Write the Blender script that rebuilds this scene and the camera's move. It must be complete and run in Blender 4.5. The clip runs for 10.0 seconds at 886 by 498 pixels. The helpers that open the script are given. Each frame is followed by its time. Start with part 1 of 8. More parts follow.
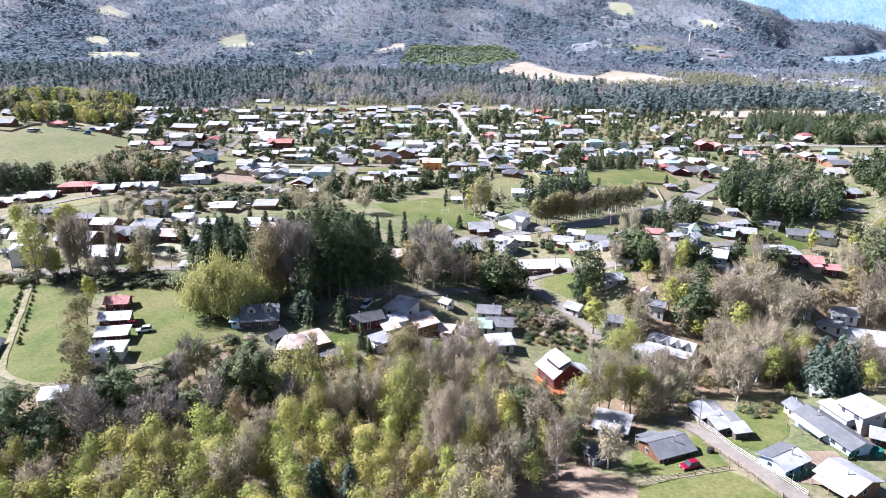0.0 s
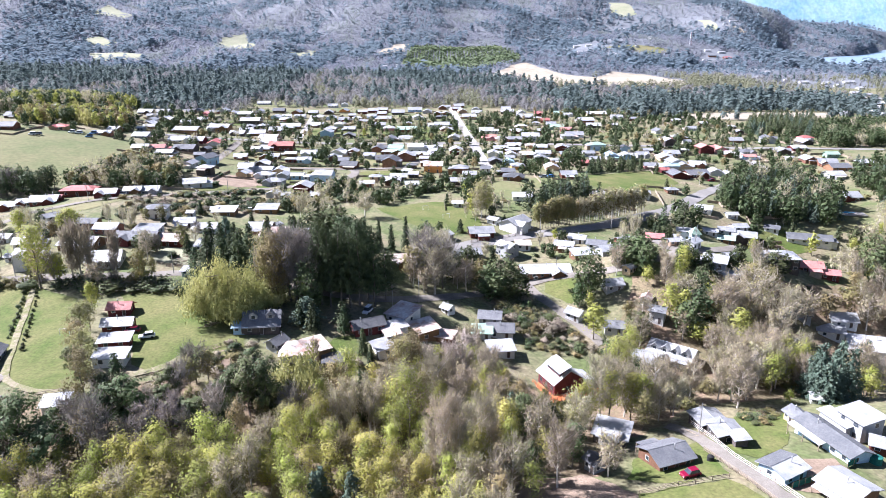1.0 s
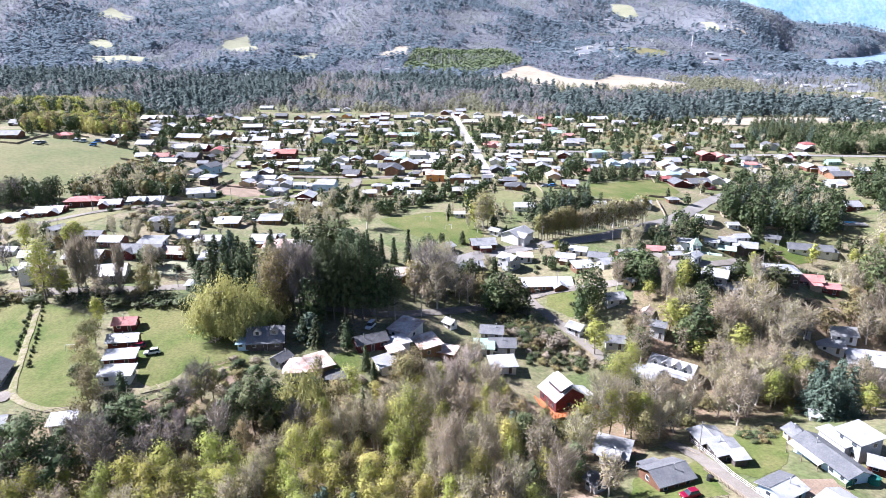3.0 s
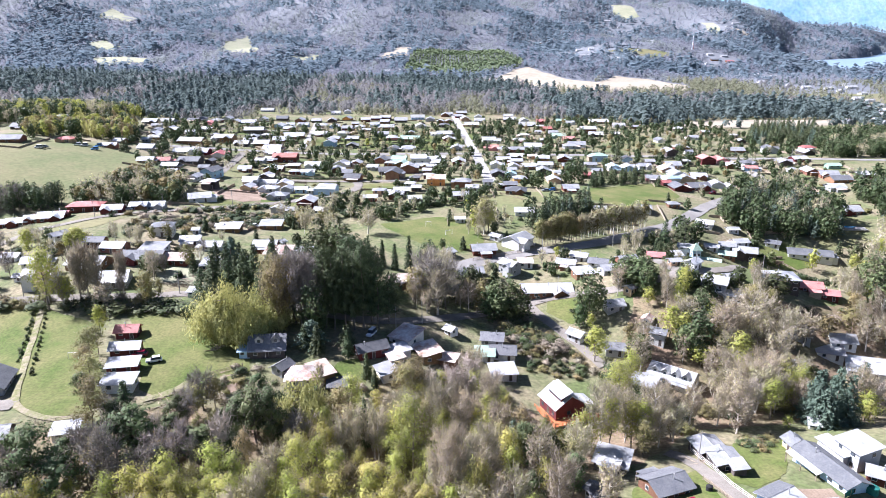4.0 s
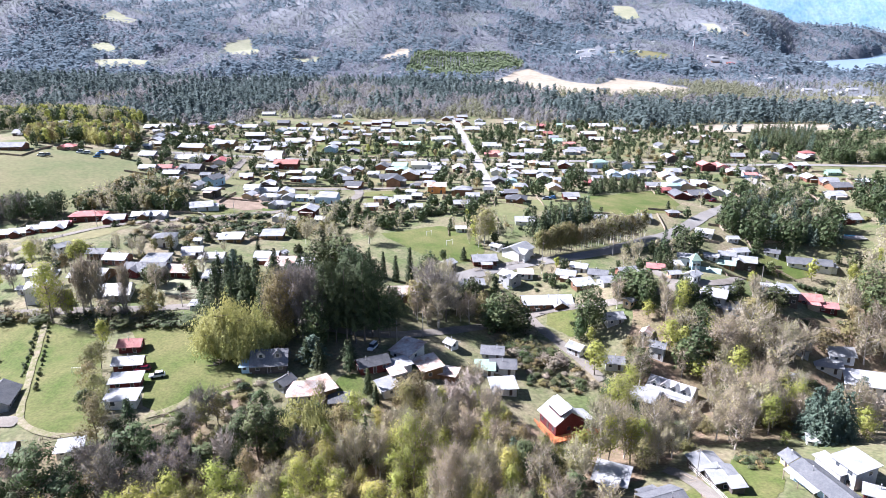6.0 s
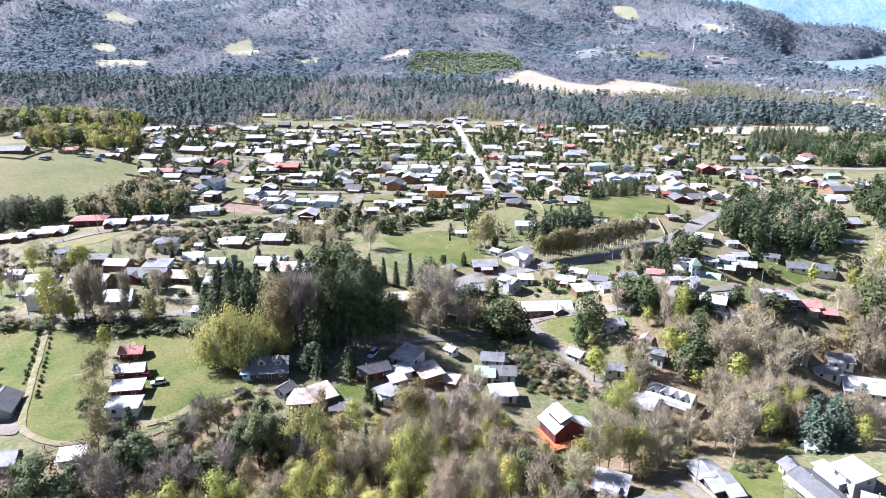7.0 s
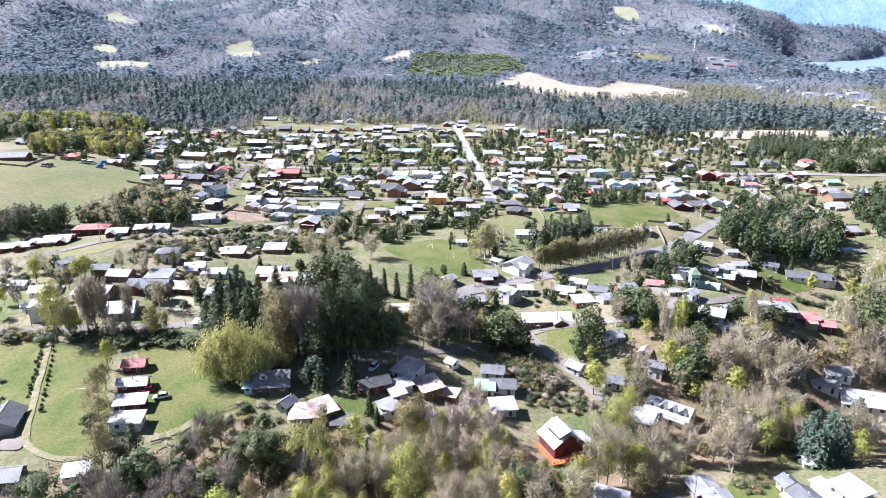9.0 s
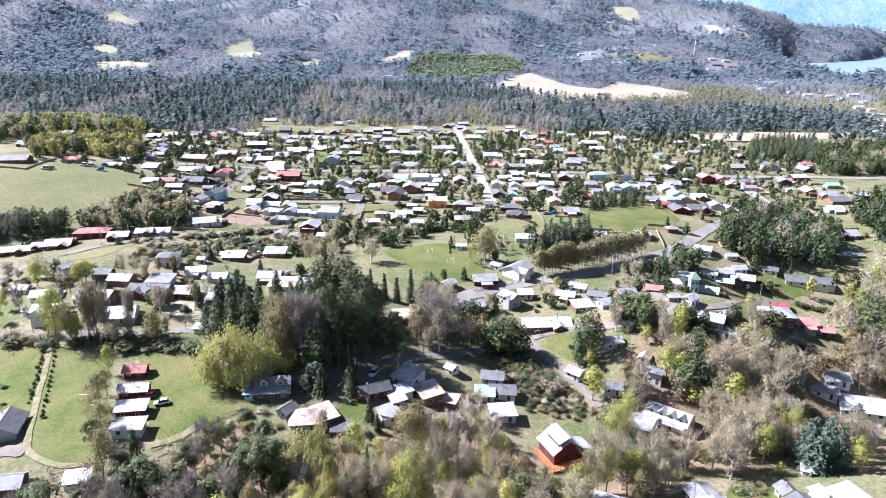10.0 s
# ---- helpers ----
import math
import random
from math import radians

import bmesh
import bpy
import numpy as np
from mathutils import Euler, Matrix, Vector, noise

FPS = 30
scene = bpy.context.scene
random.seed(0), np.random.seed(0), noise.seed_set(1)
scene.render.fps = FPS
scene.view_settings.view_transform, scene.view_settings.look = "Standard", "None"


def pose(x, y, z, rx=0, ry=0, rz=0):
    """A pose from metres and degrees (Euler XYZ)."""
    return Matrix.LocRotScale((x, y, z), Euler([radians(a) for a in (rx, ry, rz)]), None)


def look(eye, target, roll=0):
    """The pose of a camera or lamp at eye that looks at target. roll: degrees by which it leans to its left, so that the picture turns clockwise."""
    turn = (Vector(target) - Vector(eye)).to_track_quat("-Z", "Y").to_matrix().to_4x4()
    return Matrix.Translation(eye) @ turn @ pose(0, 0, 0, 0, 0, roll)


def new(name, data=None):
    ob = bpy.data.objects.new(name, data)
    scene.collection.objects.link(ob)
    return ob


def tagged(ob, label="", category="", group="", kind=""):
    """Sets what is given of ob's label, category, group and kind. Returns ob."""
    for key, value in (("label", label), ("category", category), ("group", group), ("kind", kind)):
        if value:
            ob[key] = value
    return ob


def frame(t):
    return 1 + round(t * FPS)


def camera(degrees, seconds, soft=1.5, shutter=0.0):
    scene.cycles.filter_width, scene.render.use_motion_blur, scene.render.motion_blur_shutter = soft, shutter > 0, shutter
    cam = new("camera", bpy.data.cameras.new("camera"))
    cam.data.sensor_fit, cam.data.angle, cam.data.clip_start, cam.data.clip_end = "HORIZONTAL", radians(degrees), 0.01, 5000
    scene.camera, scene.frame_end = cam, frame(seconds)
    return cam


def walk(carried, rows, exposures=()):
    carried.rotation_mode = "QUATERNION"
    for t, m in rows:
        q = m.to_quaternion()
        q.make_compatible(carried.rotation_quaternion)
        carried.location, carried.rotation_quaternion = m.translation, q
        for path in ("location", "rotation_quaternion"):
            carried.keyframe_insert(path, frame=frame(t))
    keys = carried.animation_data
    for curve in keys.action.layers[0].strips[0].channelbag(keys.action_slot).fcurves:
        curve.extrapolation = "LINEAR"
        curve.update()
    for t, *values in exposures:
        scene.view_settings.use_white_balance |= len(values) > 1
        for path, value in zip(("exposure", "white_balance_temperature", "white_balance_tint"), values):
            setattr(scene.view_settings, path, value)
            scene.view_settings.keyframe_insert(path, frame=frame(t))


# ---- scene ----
LENS, SECONDS, EYE = 67.1, 10.0, 80.0
cam = camera(LENS, SECONDS, soft=0.6)
# seconds, x, y, climb, yaw, pitch, roll
ROWS = [
    (0, 0.000, 0.000, 0.000, 0.000, -17.500, -0.000),
    (0.5, -0.062, -0.068, 0.850, 0.028, -17.506, -0.011),
    (1, -0.121, -0.118, 1.891, 0.060, -17.497, -0.003),
    (1.5, -0.175, -0.169, 3.073, 0.098, -17.482, 0.009),
    (2, -0.221, -0.223, 4.296, 0.141, -17.467, 0.010),
    (2.5, -0.249, -0.272, 5.518, 0.179, -17.458, 0.016),
    (4, -0.264, -0.394, 9.143, 0.273, -17.441, 0.025),
    (4.5, -0.259, -0.407, 10.375, 0.294, -17.439, 0.017),
    (5, -0.252, -0.408, 11.558, 0.309, -17.445, 0.029),
    (5.5, -0.243, -0.398, 12.724, 0.322, -17.454, 0.039),
    (7, -0.202, -0.343, 16.213, 0.364, -17.482, 0.032),
    (7.5, -0.193, -0.326, 17.380, 0.379, -17.491, 0.022),
    (8, -0.185, -0.307, 18.556, 0.393, -17.501, 0.022),
    (8.5, -0.178, -0.300, 19.724, 0.409, -17.515, -0.001),
    (9, -0.175, -0.297, 20.873, 0.429, -17.531, -0.019),
    (9.5, -0.171, -0.295, 21.974, 0.444, -17.546, -0.036),
    (10, -0.165, -0.295, 23.000, 0.453, -17.560, -0.070),
]
walk(cam, [(t, pose(x, y, EYE + z, 90 + pitch, roll, yaw)) for t, x, y, z, yaw, pitch, roll in ROWS], [(0.0, 1.6, 5600, 22), (0.8, 1.72, 5600, 22), (10.0, 1.66, 5600, 22)])

# ---- daylight ----
SUN_AZ, SUN_EL = radians(-74.0), radians(43.0)      # azimuth from +y towards +x
world = bpy.data.worlds.new("world")
scene.world = world
world.use_nodes = True
wn = world.node_tree.nodes
sky = wn.new("ShaderNodeTexSky")
sky.sky_type, sky.sun_disc = "NISHITA", False
sky.sun_elevation, sky.sun_rotation = SUN_EL, SUN_AZ
sky.altitude, sky.air_density, sky.dust_density = 200.0, 1.0, 0.6
wn["Background"].inputs["Strength"].default_value = 0.032
world.node_tree.links.new(sky.outputs[0], wn["Background"].inputs["Color"])
sun = new("sun", bpy.data.lights.new("sun", "SUN"))
sun.data.energy, sun.data.angle, sun.data.color = 5.0, radians(0.53), (1.0, 0.955, 0.88)
toward = Vector((math.sin(SUN_AZ) * math.cos(SUN_EL), math.cos(SUN_AZ) * math.cos(SUN_EL), math.sin(SUN_EL)))
sun.matrix_world = look(toward * 300, (0, 0, 0))

# ---- materials ----
MATS = {}


def material(name, col, other=None, rough=0.8, metal=0.0, scale=1.0, fine=8.0, vary=0.25, bump=0.0, per=0.0, spec=0.3, stripes=0.0, through_light=0.0):
    """A surface of two tones in coarse and fine noise; per: how far single objects differ."""
    m = bpy.data.materials.new(name)
    m.use_nodes = True
    nt = m.node_tree
    n, l = nt.nodes, nt.links
    bsdf = n["Principled BSDF"]
    geo = n.new("ShaderNodeNewGeometry")
    coarse = n.new("ShaderNodeTexNoise")
    coarse.inputs["Scale"].default_value, coarse.inputs["Detail"].default_value = scale, 5.0
    coarse.inputs["Roughness"].default_value = 0.62
    finer = n.new("ShaderNodeTexNoise")
    finer.inputs["Scale"].default_value, finer.inputs["Detail"].default_value = fine, 4.0
    for tex in (coarse, finer):
        l.new(geo.outputs["Position"], tex.inputs["Vector"])
    ramp = n.new("ShaderNodeValToRGB")
    ramp.color_ramp.elements[0].position, ramp.color_ramp.elements[1].position = 0.36, 0.64
    ramp.color_ramp.elements[0].color = (*col, 1)
    ramp.color_ramp.elements[1].color = (*(other or col), 1)
    l.new(coarse.outputs["Fac"], ramp.inputs["Fac"])
    value = n.new("ShaderNodeMapRange")
    value.inputs["From Min"].default_value, value.inputs["From Max"].default_value = 0.25, 0.75
    value.inputs["To Min"].default_value, value.inputs["To Max"].default_value = 1 - vary, 1 + vary
    l.new(finer.outputs["Fac"], value.inputs["Value"])
    mult = n.new("ShaderNodeHueSaturation")
    l.new(ramp.outputs["Color"], mult.inputs["Color"])
    if per:
        info = n.new("ShaderNodeObjectInfo")
        pr = n.new("ShaderNodeMapRange")
        pr.inputs["To Min"].default_value, pr.inputs["To Max"].default_value = 1 - per, 1 + per
        l.new(info.outputs["Random"], pr.inputs["Value"])
        both = n.new("ShaderNodeMath")
        both.operation = "MULTIPLY"
        l.new(value.outputs[0], both.inputs[0])
        l.new(pr.outputs[0], both.inputs[1])
        l.new(both.outputs[0], mult.inputs["Value"])
        hue = n.new("ShaderNodeMapRange")
        hue.inputs["To Min"].default_value, hue.inputs["To Max"].default_value = 0.5 - per * 0.08, 0.5 + per * 0.08
        swap = n.new("ShaderNodeMath")
        swap.operation = "FRACT"
        seven = n.new("ShaderNodeMath")
        seven.operation, seven.inputs[1].default_value = "MULTIPLY", 7.3
        l.new(info.outputs["Random"], seven.inputs[0])
        l.new(seven.outputs[0], swap.inputs[0])
        l.new(swap.outputs[0], hue.inputs["Value"])
        l.new(hue.outputs[0], mult.inputs["Hue"])
    else:
        l.new(value.outputs[0], mult.inputs["Value"])
    l.new(mult.outputs["Color"], bsdf.inputs["Base Color"])
    bsdf.inputs["Roughness"].default_value = rough
    bsdf.inputs["Metallic"].default_value = metal
    bsdf.inputs["Specular IOR Level"].default_value = spec
    if stripes:
        tc = n.new("ShaderNodeTexCoord")
        wave = n.new("ShaderNodeTexWave")
        wave.inputs["Scale"].default_value = stripes
        l.new(tc.outputs["Object"], wave.inputs["Vector"])
        bp = n.new("ShaderNodeBump")
        bp.inputs["Strength"].default_value, bp.inputs["Distance"].default_value = 0.5, 0.04
        l.new(wave.outputs["Fac"], bp.inputs["Height"])
        l.new(bp.outputs[0], bsdf.inputs["Normal"])
    elif bump:
        bp = n.new("ShaderNodeBump")
        bp.inputs["Strength"].default_value, bp.inputs["Distance"].default_value = 0.6, bump
        l.new(finer.outputs["Fac"], bp.inputs["Height"])
        l.new(bp.outputs[0], bsdf.inputs["Normal"])
    if through_light:
        tr = n.new("ShaderNodeBsdfTranslucent")
        l.new(mult.outputs["Color"], tr.inputs["Color"])
        mix = n.new("ShaderNodeMixShader")
        mix.inputs["Fac"].default_value = through_light
        l.new(bsdf.outputs[0], mix.inputs[1])
        l.new(tr.outputs[0], mix.inputs[2])
        l.new(mix.outputs[0], n["Material Output"].inputs["Surface"])
    MATS[name] = m
    return m


material("earth", (0.10, 0.125, 0.045), (0.215, 0.18, 0.115), 0.95, scale=0.055, fine=0.9, vary=0.4, bump=0.25)
material("lawn", (0.068, 0.1, 0.018), (0.142, 0.138, 0.05), 0.95, scale=0.07, fine=1.3, vary=0.3, bump=0.06)
material("meadow", (0.115, 0.136, 0.052), (0.18, 0.165, 0.08), 0.95, scale=0.03, fine=0.5, vary=0.2, bump=0.1)
# pale partly from haze painted in for the hill clearings
material("pasture", (0.225, 0.235, 0.145), (0.285, 0.28, 0.19), 0.95, scale=0.02, fine=0.2, vary=0.18)
material("dry_field", (0.27, 0.235, 0.175), (0.34, 0.295, 0.225), 0.95, scale=0.015, fine=0.12, vary=0.15)
# ground of the hills, blued by painted haze like the trees on it
material("hazy_hill_floor", (0.135, 0.146, 0.16), (0.165, 0.175, 0.188), 0.95, scale=0.006, fine=0.1, vary=0.2)
material("track", (0.26, 0.22, 0.155), (0.14, 0.15, 0.055), 0.95, scale=0.5, fine=2.5, vary=0.25, bump=0.06)
material("leaf_litter", (0.235, 0.168, 0.112), (0.15, 0.132, 0.07), 0.95, scale=0.12, fine=1.4, vary=0.4, bump=0.2)
material("bare_soil", (0.19, 0.14, 0.10), (0.27, 0.205, 0.15), 0.95, scale=0.2, fine=2.5, vary=0.25, bump=0.1)
material("gravel", (0.155, 0.14, 0.118), (0.225, 0.203, 0.174), 0.95, scale=0.15, fine=4.0, vary=0.22, bump=0.04)
material("asphalt", (0.19, 0.18, 0.166), (0.25, 0.237, 0.218), 0.9, scale=0.1, fine=3.0, vary=0.15)
material("concrete", (0.27, 0.26, 0.245), (0.34, 0.325, 0.305), 0.85, scale=0.4, fine=5.0, vary=0.12)
# the light blue base stands in for sky mirrored on the lake
material("lake_water", (0.20, 0.28, 0.36), (0.24, 0.32, 0.39), 0.35, scale=0.004, fine=0.05, vary=0.05, spec=0.5)
material("pool_water", (0.03, 0.28, 0.5), (0.04, 0.34, 0.58), 0.08, scale=0.6, fine=3.0, vary=0.1, spec=0.5)
# roofing
material("zinc", (0.265, 0.275, 0.29), (0.42, 0.42, 0.415), 0.45, scale=0.3, fine=2.2, vary=0.1, per=0.28, spec=0.5, stripes=3.2)
material("grey_roof", (0.115, 0.12, 0.13), (0.165, 0.168, 0.172), 0.6, scale=0.4, fine=2.5, vary=0.2, per=0.22, stripes=3.2)
material("black_roof", (0.075, 0.078, 0.085), (0.11, 0.112, 0.118), 0.6, scale=0.5, fine=2.5, vary=0.2, per=0.1, stripes=3.2)
material("red_roof", (0.32, 0.10, 0.09), (0.40, 0.16, 0.14), 0.6, scale=0.4, fine=2.0, vary=0.15, per=0.15, stripes=3.2)
material("pink_roof", (0.42, 0.17, 0.15), (0.52, 0.24, 0.21), 0.7, scale=0.4, fine=2.0, vary=0.15, per=0.1, stripes=3.2)
material("green_roof", (0.25, 0.35, 0.28), (0.31, 0.41, 0.34), 0.6, scale=0.4, fine=2.0, vary=0.12, per=0.15, stripes=3.2)
material("blue_roof", (0.30, 0.42, 0.5), (0.38, 0.5, 0.56), 0.6, scale=0.4, fine=2.0, vary=0.12, per=0.15, stripes=3.2)
material("rusty_roof", (0.62, 0.58, 0.53), (0.36, 0.22, 0.16), 0.8, scale=0.30, fine=1.8, vary=0.2, per=0.1, stripes=3.2)
# walls
material("white_wall", (0.56, 0.56, 0.535), (0.65, 0.64, 0.61), 0.8, scale=0.5, fine=4.0, vary=0.1, per=0.15)
material("brown_wall", (0.17, 0.09, 0.05), (0.24, 0.135, 0.08), 0.85, scale=0.5, fine=5.0, vary=0.2, per=0.25)
material("dark_wall", (0.06, 0.05, 0.045), (0.10, 0.085, 0.075), 0.85, scale=0.5, fine=5.0, vary=0.2, per=0.25)
material("red_wall", (0.09, 0.024, 0.02), (0.13, 0.036, 0.03), 0.8, scale=0.5, fine=5.0, vary=0.2, per=0.2)
material("tan_wall", (0.42, 0.30, 0.18), (0.50, 0.37, 0.24), 0.85, scale=0.5, fine=4.0, vary=0.15, per=0.2)
material("blue_wall", (0.36, 0.52, 0.66), (0.44, 0.58, 0.70), 0.8, scale=0.5, fine=4.0, vary=0.1, per=0.15)
material("yellow_wall", (0.60, 0.47, 0.16), (0.66, 0.53, 0.22), 0.8, scale=0.5, fine=4.0, vary=0.1, per=0.1)
material("green_wall", (0.22, 0.34, 0.27), (0.3, 0.42, 0.34), 0.8, scale=0.5, fine=4.0, vary=0.1, per=0.15)
material("grey_wall", (0.30, 0.31, 0.31), (0.38, 0.38, 0.375), 0.8, scale=0.5, fine=4.0, vary=0.12, per=0.2)
material("pink_wall", (0.52, 0.25, 0.25), (0.6, 0.32, 0.31), 0.8, scale=0.5, fine=4.0, vary=0.1, per=0.1)
material("orange_wall", (0.62, 0.27, 0.07), (0.72, 0.36, 0.12), 0.8, scale=0.5, fine=4.0, vary=0.12, per=0.1)
material("trim", (0.62, 0.6, 0.56), (0.7, 0.68, 0.64), 0.7, vary=0.1)
material("dark_trim", (0.07, 0.055, 0.05), (0.1, 0.08, 0.07), 0.8, vary=0.15)
material("glass", (0.03, 0.04, 0.05), (0.05, 0.06, 0.075), 0.08, vary=0.1, spec=0.6)
material("steel", (0.45, 0.45, 0.45), None, 0.45, metal=0.7, vary=0.1)
material("weathered_wood", (0.24, 0.19, 0.14), (0.33, 0.27, 0.2), 0.9, scale=0.6, fine=6.0, vary=0.25, per=0.15)
material("fresh_timber", (0.46, 0.13, 0.05), (0.56, 0.19, 0.075), 0.75, scale=0.8, fine=6.0, vary=0.2)
material("rubber", (0.02, 0.02, 0.02), None, 0.85, vary=0.1)
material("red_paint", (0.2, 0.006, 0.03), None, 0.3, vary=0.03, spec=0.5)
material("white_paint", (0.78, 0.79, 0.8), None, 0.35, vary=0.03, spec=0.5)
material("blue_paint", (0.05, 0.2, 0.5), None, 0.35, vary=0.05, spec=0.5)
material("grey_paint", (0.22, 0.23, 0.25), None, 0.35, vary=0.05, spec=0.5)
material("teal_mesh", (0.015, 0.125, 0.1), (0.025, 0.165, 0.135), 0.8, scale=1.0, fine=8.0, vary=0.25)
# plants
material("bark", (0.12, 0.10, 0.08), (0.2, 0.17, 0.14), 0.95, scale=1.5, fine=6.0, vary=0.25, per=0.2)
material("pale_bark", (0.42, 0.38, 0.33), (0.56, 0.52, 0.46), 0.95, scale=1.5, fine=6.0, vary=0.2, per=0.2)
material("twigs", (0.305, 0.262, 0.195), (0.4, 0.348, 0.262), 0.95, scale=0.3, fine=2.0, vary=0.25, per=0.22, through_light=0.32)
material("buds", (0.29, 0.275, 0.11), (0.37, 0.335, 0.16), 0.85, scale=0.3, fine=2.5, vary=0.3, per=0.28, through_light=0.35)
material("pale_twigs", (0.36, 0.31, 0.265), (0.45, 0.39, 0.33), 0.95, scale=0.3, fine=2.0, vary=0.2, per=0.15)
material("dark_twigs", (0.165, 0.145, 0.13), (0.265, 0.235, 0.21), 0.95, scale=0.3, fine=2.0, vary=0.3, per=0.25, through_light=0.15)
material("young_leaves", (0.28, 0.3, 0.055), (0.385, 0.372, 0.1), 0.8, scale=0.3, fine=2.5, vary=0.3, per=0.28, through_light=0.34)
material("willow_leaves", (0.33, 0.325, 0.105), (0.43, 0.405, 0.16), 0.8, scale=0.3, fine=2.0, vary=0.25, per=0.12, through_light=0.3)
material("olive_leaves", (0.18, 0.165, 0.06), (0.25, 0.21, 0.09), 0.8, scale=0.3, fine=2.5, vary=0.3, per=0.3, through_light=0.2)
material("evergreen_leaves", (0.055, 0.08, 0.03), (0.1, 0.122, 0.045), 0.7, scale=0.3, fine=2.5, vary=0.3, per=0.35, through_light=0.15)
material("needles", (0.042, 0.062, 0.026), (0.085, 0.11, 0.045), 0.75, scale=0.3, fine=2.0, vary=0.3, per=0.25, through_light=0.1)
material("blue_needles", (0.075, 0.115, 0.08), (0.115, 0.155, 0.11), 0.75, scale=0.3, fine=2.0, vary=0.3, per=0.2, through_light=0.08)
# Distance haze tints these woods: faint in the valley, blue on the hills.
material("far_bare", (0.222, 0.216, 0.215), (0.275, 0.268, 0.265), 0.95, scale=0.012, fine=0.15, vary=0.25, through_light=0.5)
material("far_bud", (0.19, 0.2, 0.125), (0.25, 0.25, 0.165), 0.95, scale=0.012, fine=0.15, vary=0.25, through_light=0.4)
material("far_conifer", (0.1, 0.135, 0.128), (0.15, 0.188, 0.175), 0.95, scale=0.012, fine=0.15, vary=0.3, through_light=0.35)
material("hazy_hill_bare", (0.198, 0.21, 0.248), (0.242, 0.252, 0.29), 0.95, scale=0.008, fine=0.1, vary=0.2, through_light=0.5)
material("hazy_hill_bud", (0.2, 0.228, 0.225), (0.25, 0.272, 0.262), 0.95, scale=0.008, fine=0.1, vary=0.2, through_light=0.5)
material("hazy_hill_conifer", (0.14, 0.188, 0.222), (0.19, 0.238, 0.268), 0.95, scale=0.008, fine=0.1, vary=0.2, through_light=0.45)
material("plantation", (0.125, 0.17, 0.085), (0.17, 0.21, 0.105), 0.95, scale=0.02, fine=0.2, vary=0.25)
# blue haze is part of this colour, which also feeds the emission
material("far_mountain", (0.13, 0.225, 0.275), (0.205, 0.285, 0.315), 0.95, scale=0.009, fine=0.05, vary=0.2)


# ---- the lie of the land ----
PROFILE_Y = [-400, 60, 110, 150, 180, 220, 260, 350, 450, 650, 900, 1265, 1500, 1750, 2000, 2600, 3200, 3900, 4600, 5000]
PROFILE_Z = [-2, -2, -2, -6, -5, 1, 4, 8, 8, 8, 6, 15, 26, 42, 52, 90, 150, 230, 330, 380]
# x, y, radius x, radius y, height
GULLY = [(-120, 100, 42, 34, -1.7), (-70, 100, 42, 34, -2.7), (-20, 100, 42, 34, -4.7), (30, 100, 42, 34, -0.3), (80, 100, 42, 34, 3.7), (130, 100, 42, 34, -13.2), (-120, 140, 42, 34, 4.9), (-70, 140, 42, 34, 5.3), (-20, 140, 42, 34, -0.2), (30, 140, 42, 34, -0.7), (80, 140, 42, 34, -0.6), (130, 140, 42, 34, 11.1), (-120, 180, 42, 34, 4), (-70, 180, 42, 34, 4.3), (-20, 180, 42, 34, 5), (30, 180, 42, 34, -0.3), (80, 180, 42, 34, -4.3), (130, 180, 42, 34, -16.8)]
SLOPES = [(-145, 222, 46, 42, 4.8), (-90, 222, 46, 42, 3.5), (-30, 222, 46, 42, 5.3), (30, 222, 46, 42, -6.1), (90, 222, 46, 42, 16.6), (150, 222, 46, 42, 6.3), (215, 222, 46, 42, 19), (-145, 268, 46, 42, 7.8), (-90, 268, 46, 42, 1.1), (-30, 268, 46, 42, 1.2), (30, 268, 46, 42, 0.4), (90, 268, 46, 42, -6), (150, 268, 46, 42, -20.9), (215, 268, 46, 42, -17.9), (60, 330, 80, 60, 1.7), (-60, 400, 80, 80, -1), (200, 360, 80, 70, -8.7), (-150, 330, 55, 55, 1.5), (-270, 400, 110, 90, 20.7)]
HILLS = [(-340, 560, 140, 110, 21.5), (-360, 310, 70, 60, 14), (300, 560, 160, 120, -3.9), (620, 1000, 260, 220, -6.8), (200, 1430, 180, 120, 6.2), (-560, 1450, 280, 240, 18), (-1000, 2100, 500, 400, 53.7), (650, 1850, 330, 260, 32.2), (1000, 3500, 500, 500, 61.9), (-1600, 2500, 600, 500, 202.1), (200, 3300, 600, 400, 97.9), (-300, 2900, 700, 600, 95), (1450, 4350, 350, 250, 31.4), (-900, 950, 350, 250, 24.1), (-1200, 1650, 300, 300, 24.7), (1850, 4450, 300, 250, -105), (-350, 1650, 220, 200, 23.9), (2500, 4600, 500, 300, -285.3), (2150, 3950, 350, 450, -111.9)]


def ease(a):
    a = np.clip(a, 0, 1)
    return a * a * (3 - 2 * a)


# the lake and the slopes round it, along bearings x / y
SHORE_U = [0.470, 0.483, 0.501, 0.539, 0.587, 0.607, 0.632, 0.70]
SHORE_NEAR = [2900, 2450, 2050, 1640, 1570, 1620, 1760, 2200]
SHORE_FAR = [2600, 2762, 2700, 2680, 2960, 3300, 4450, 4900]
SHOULDER_U = [0.30, 0.36, 0.41, 0.45, 0.487, 0.52, 0.57, 0.60, 0.63]
SHOULDER_Z = [262, 268, 240, 194, 152, 138, 122, 70, 0]


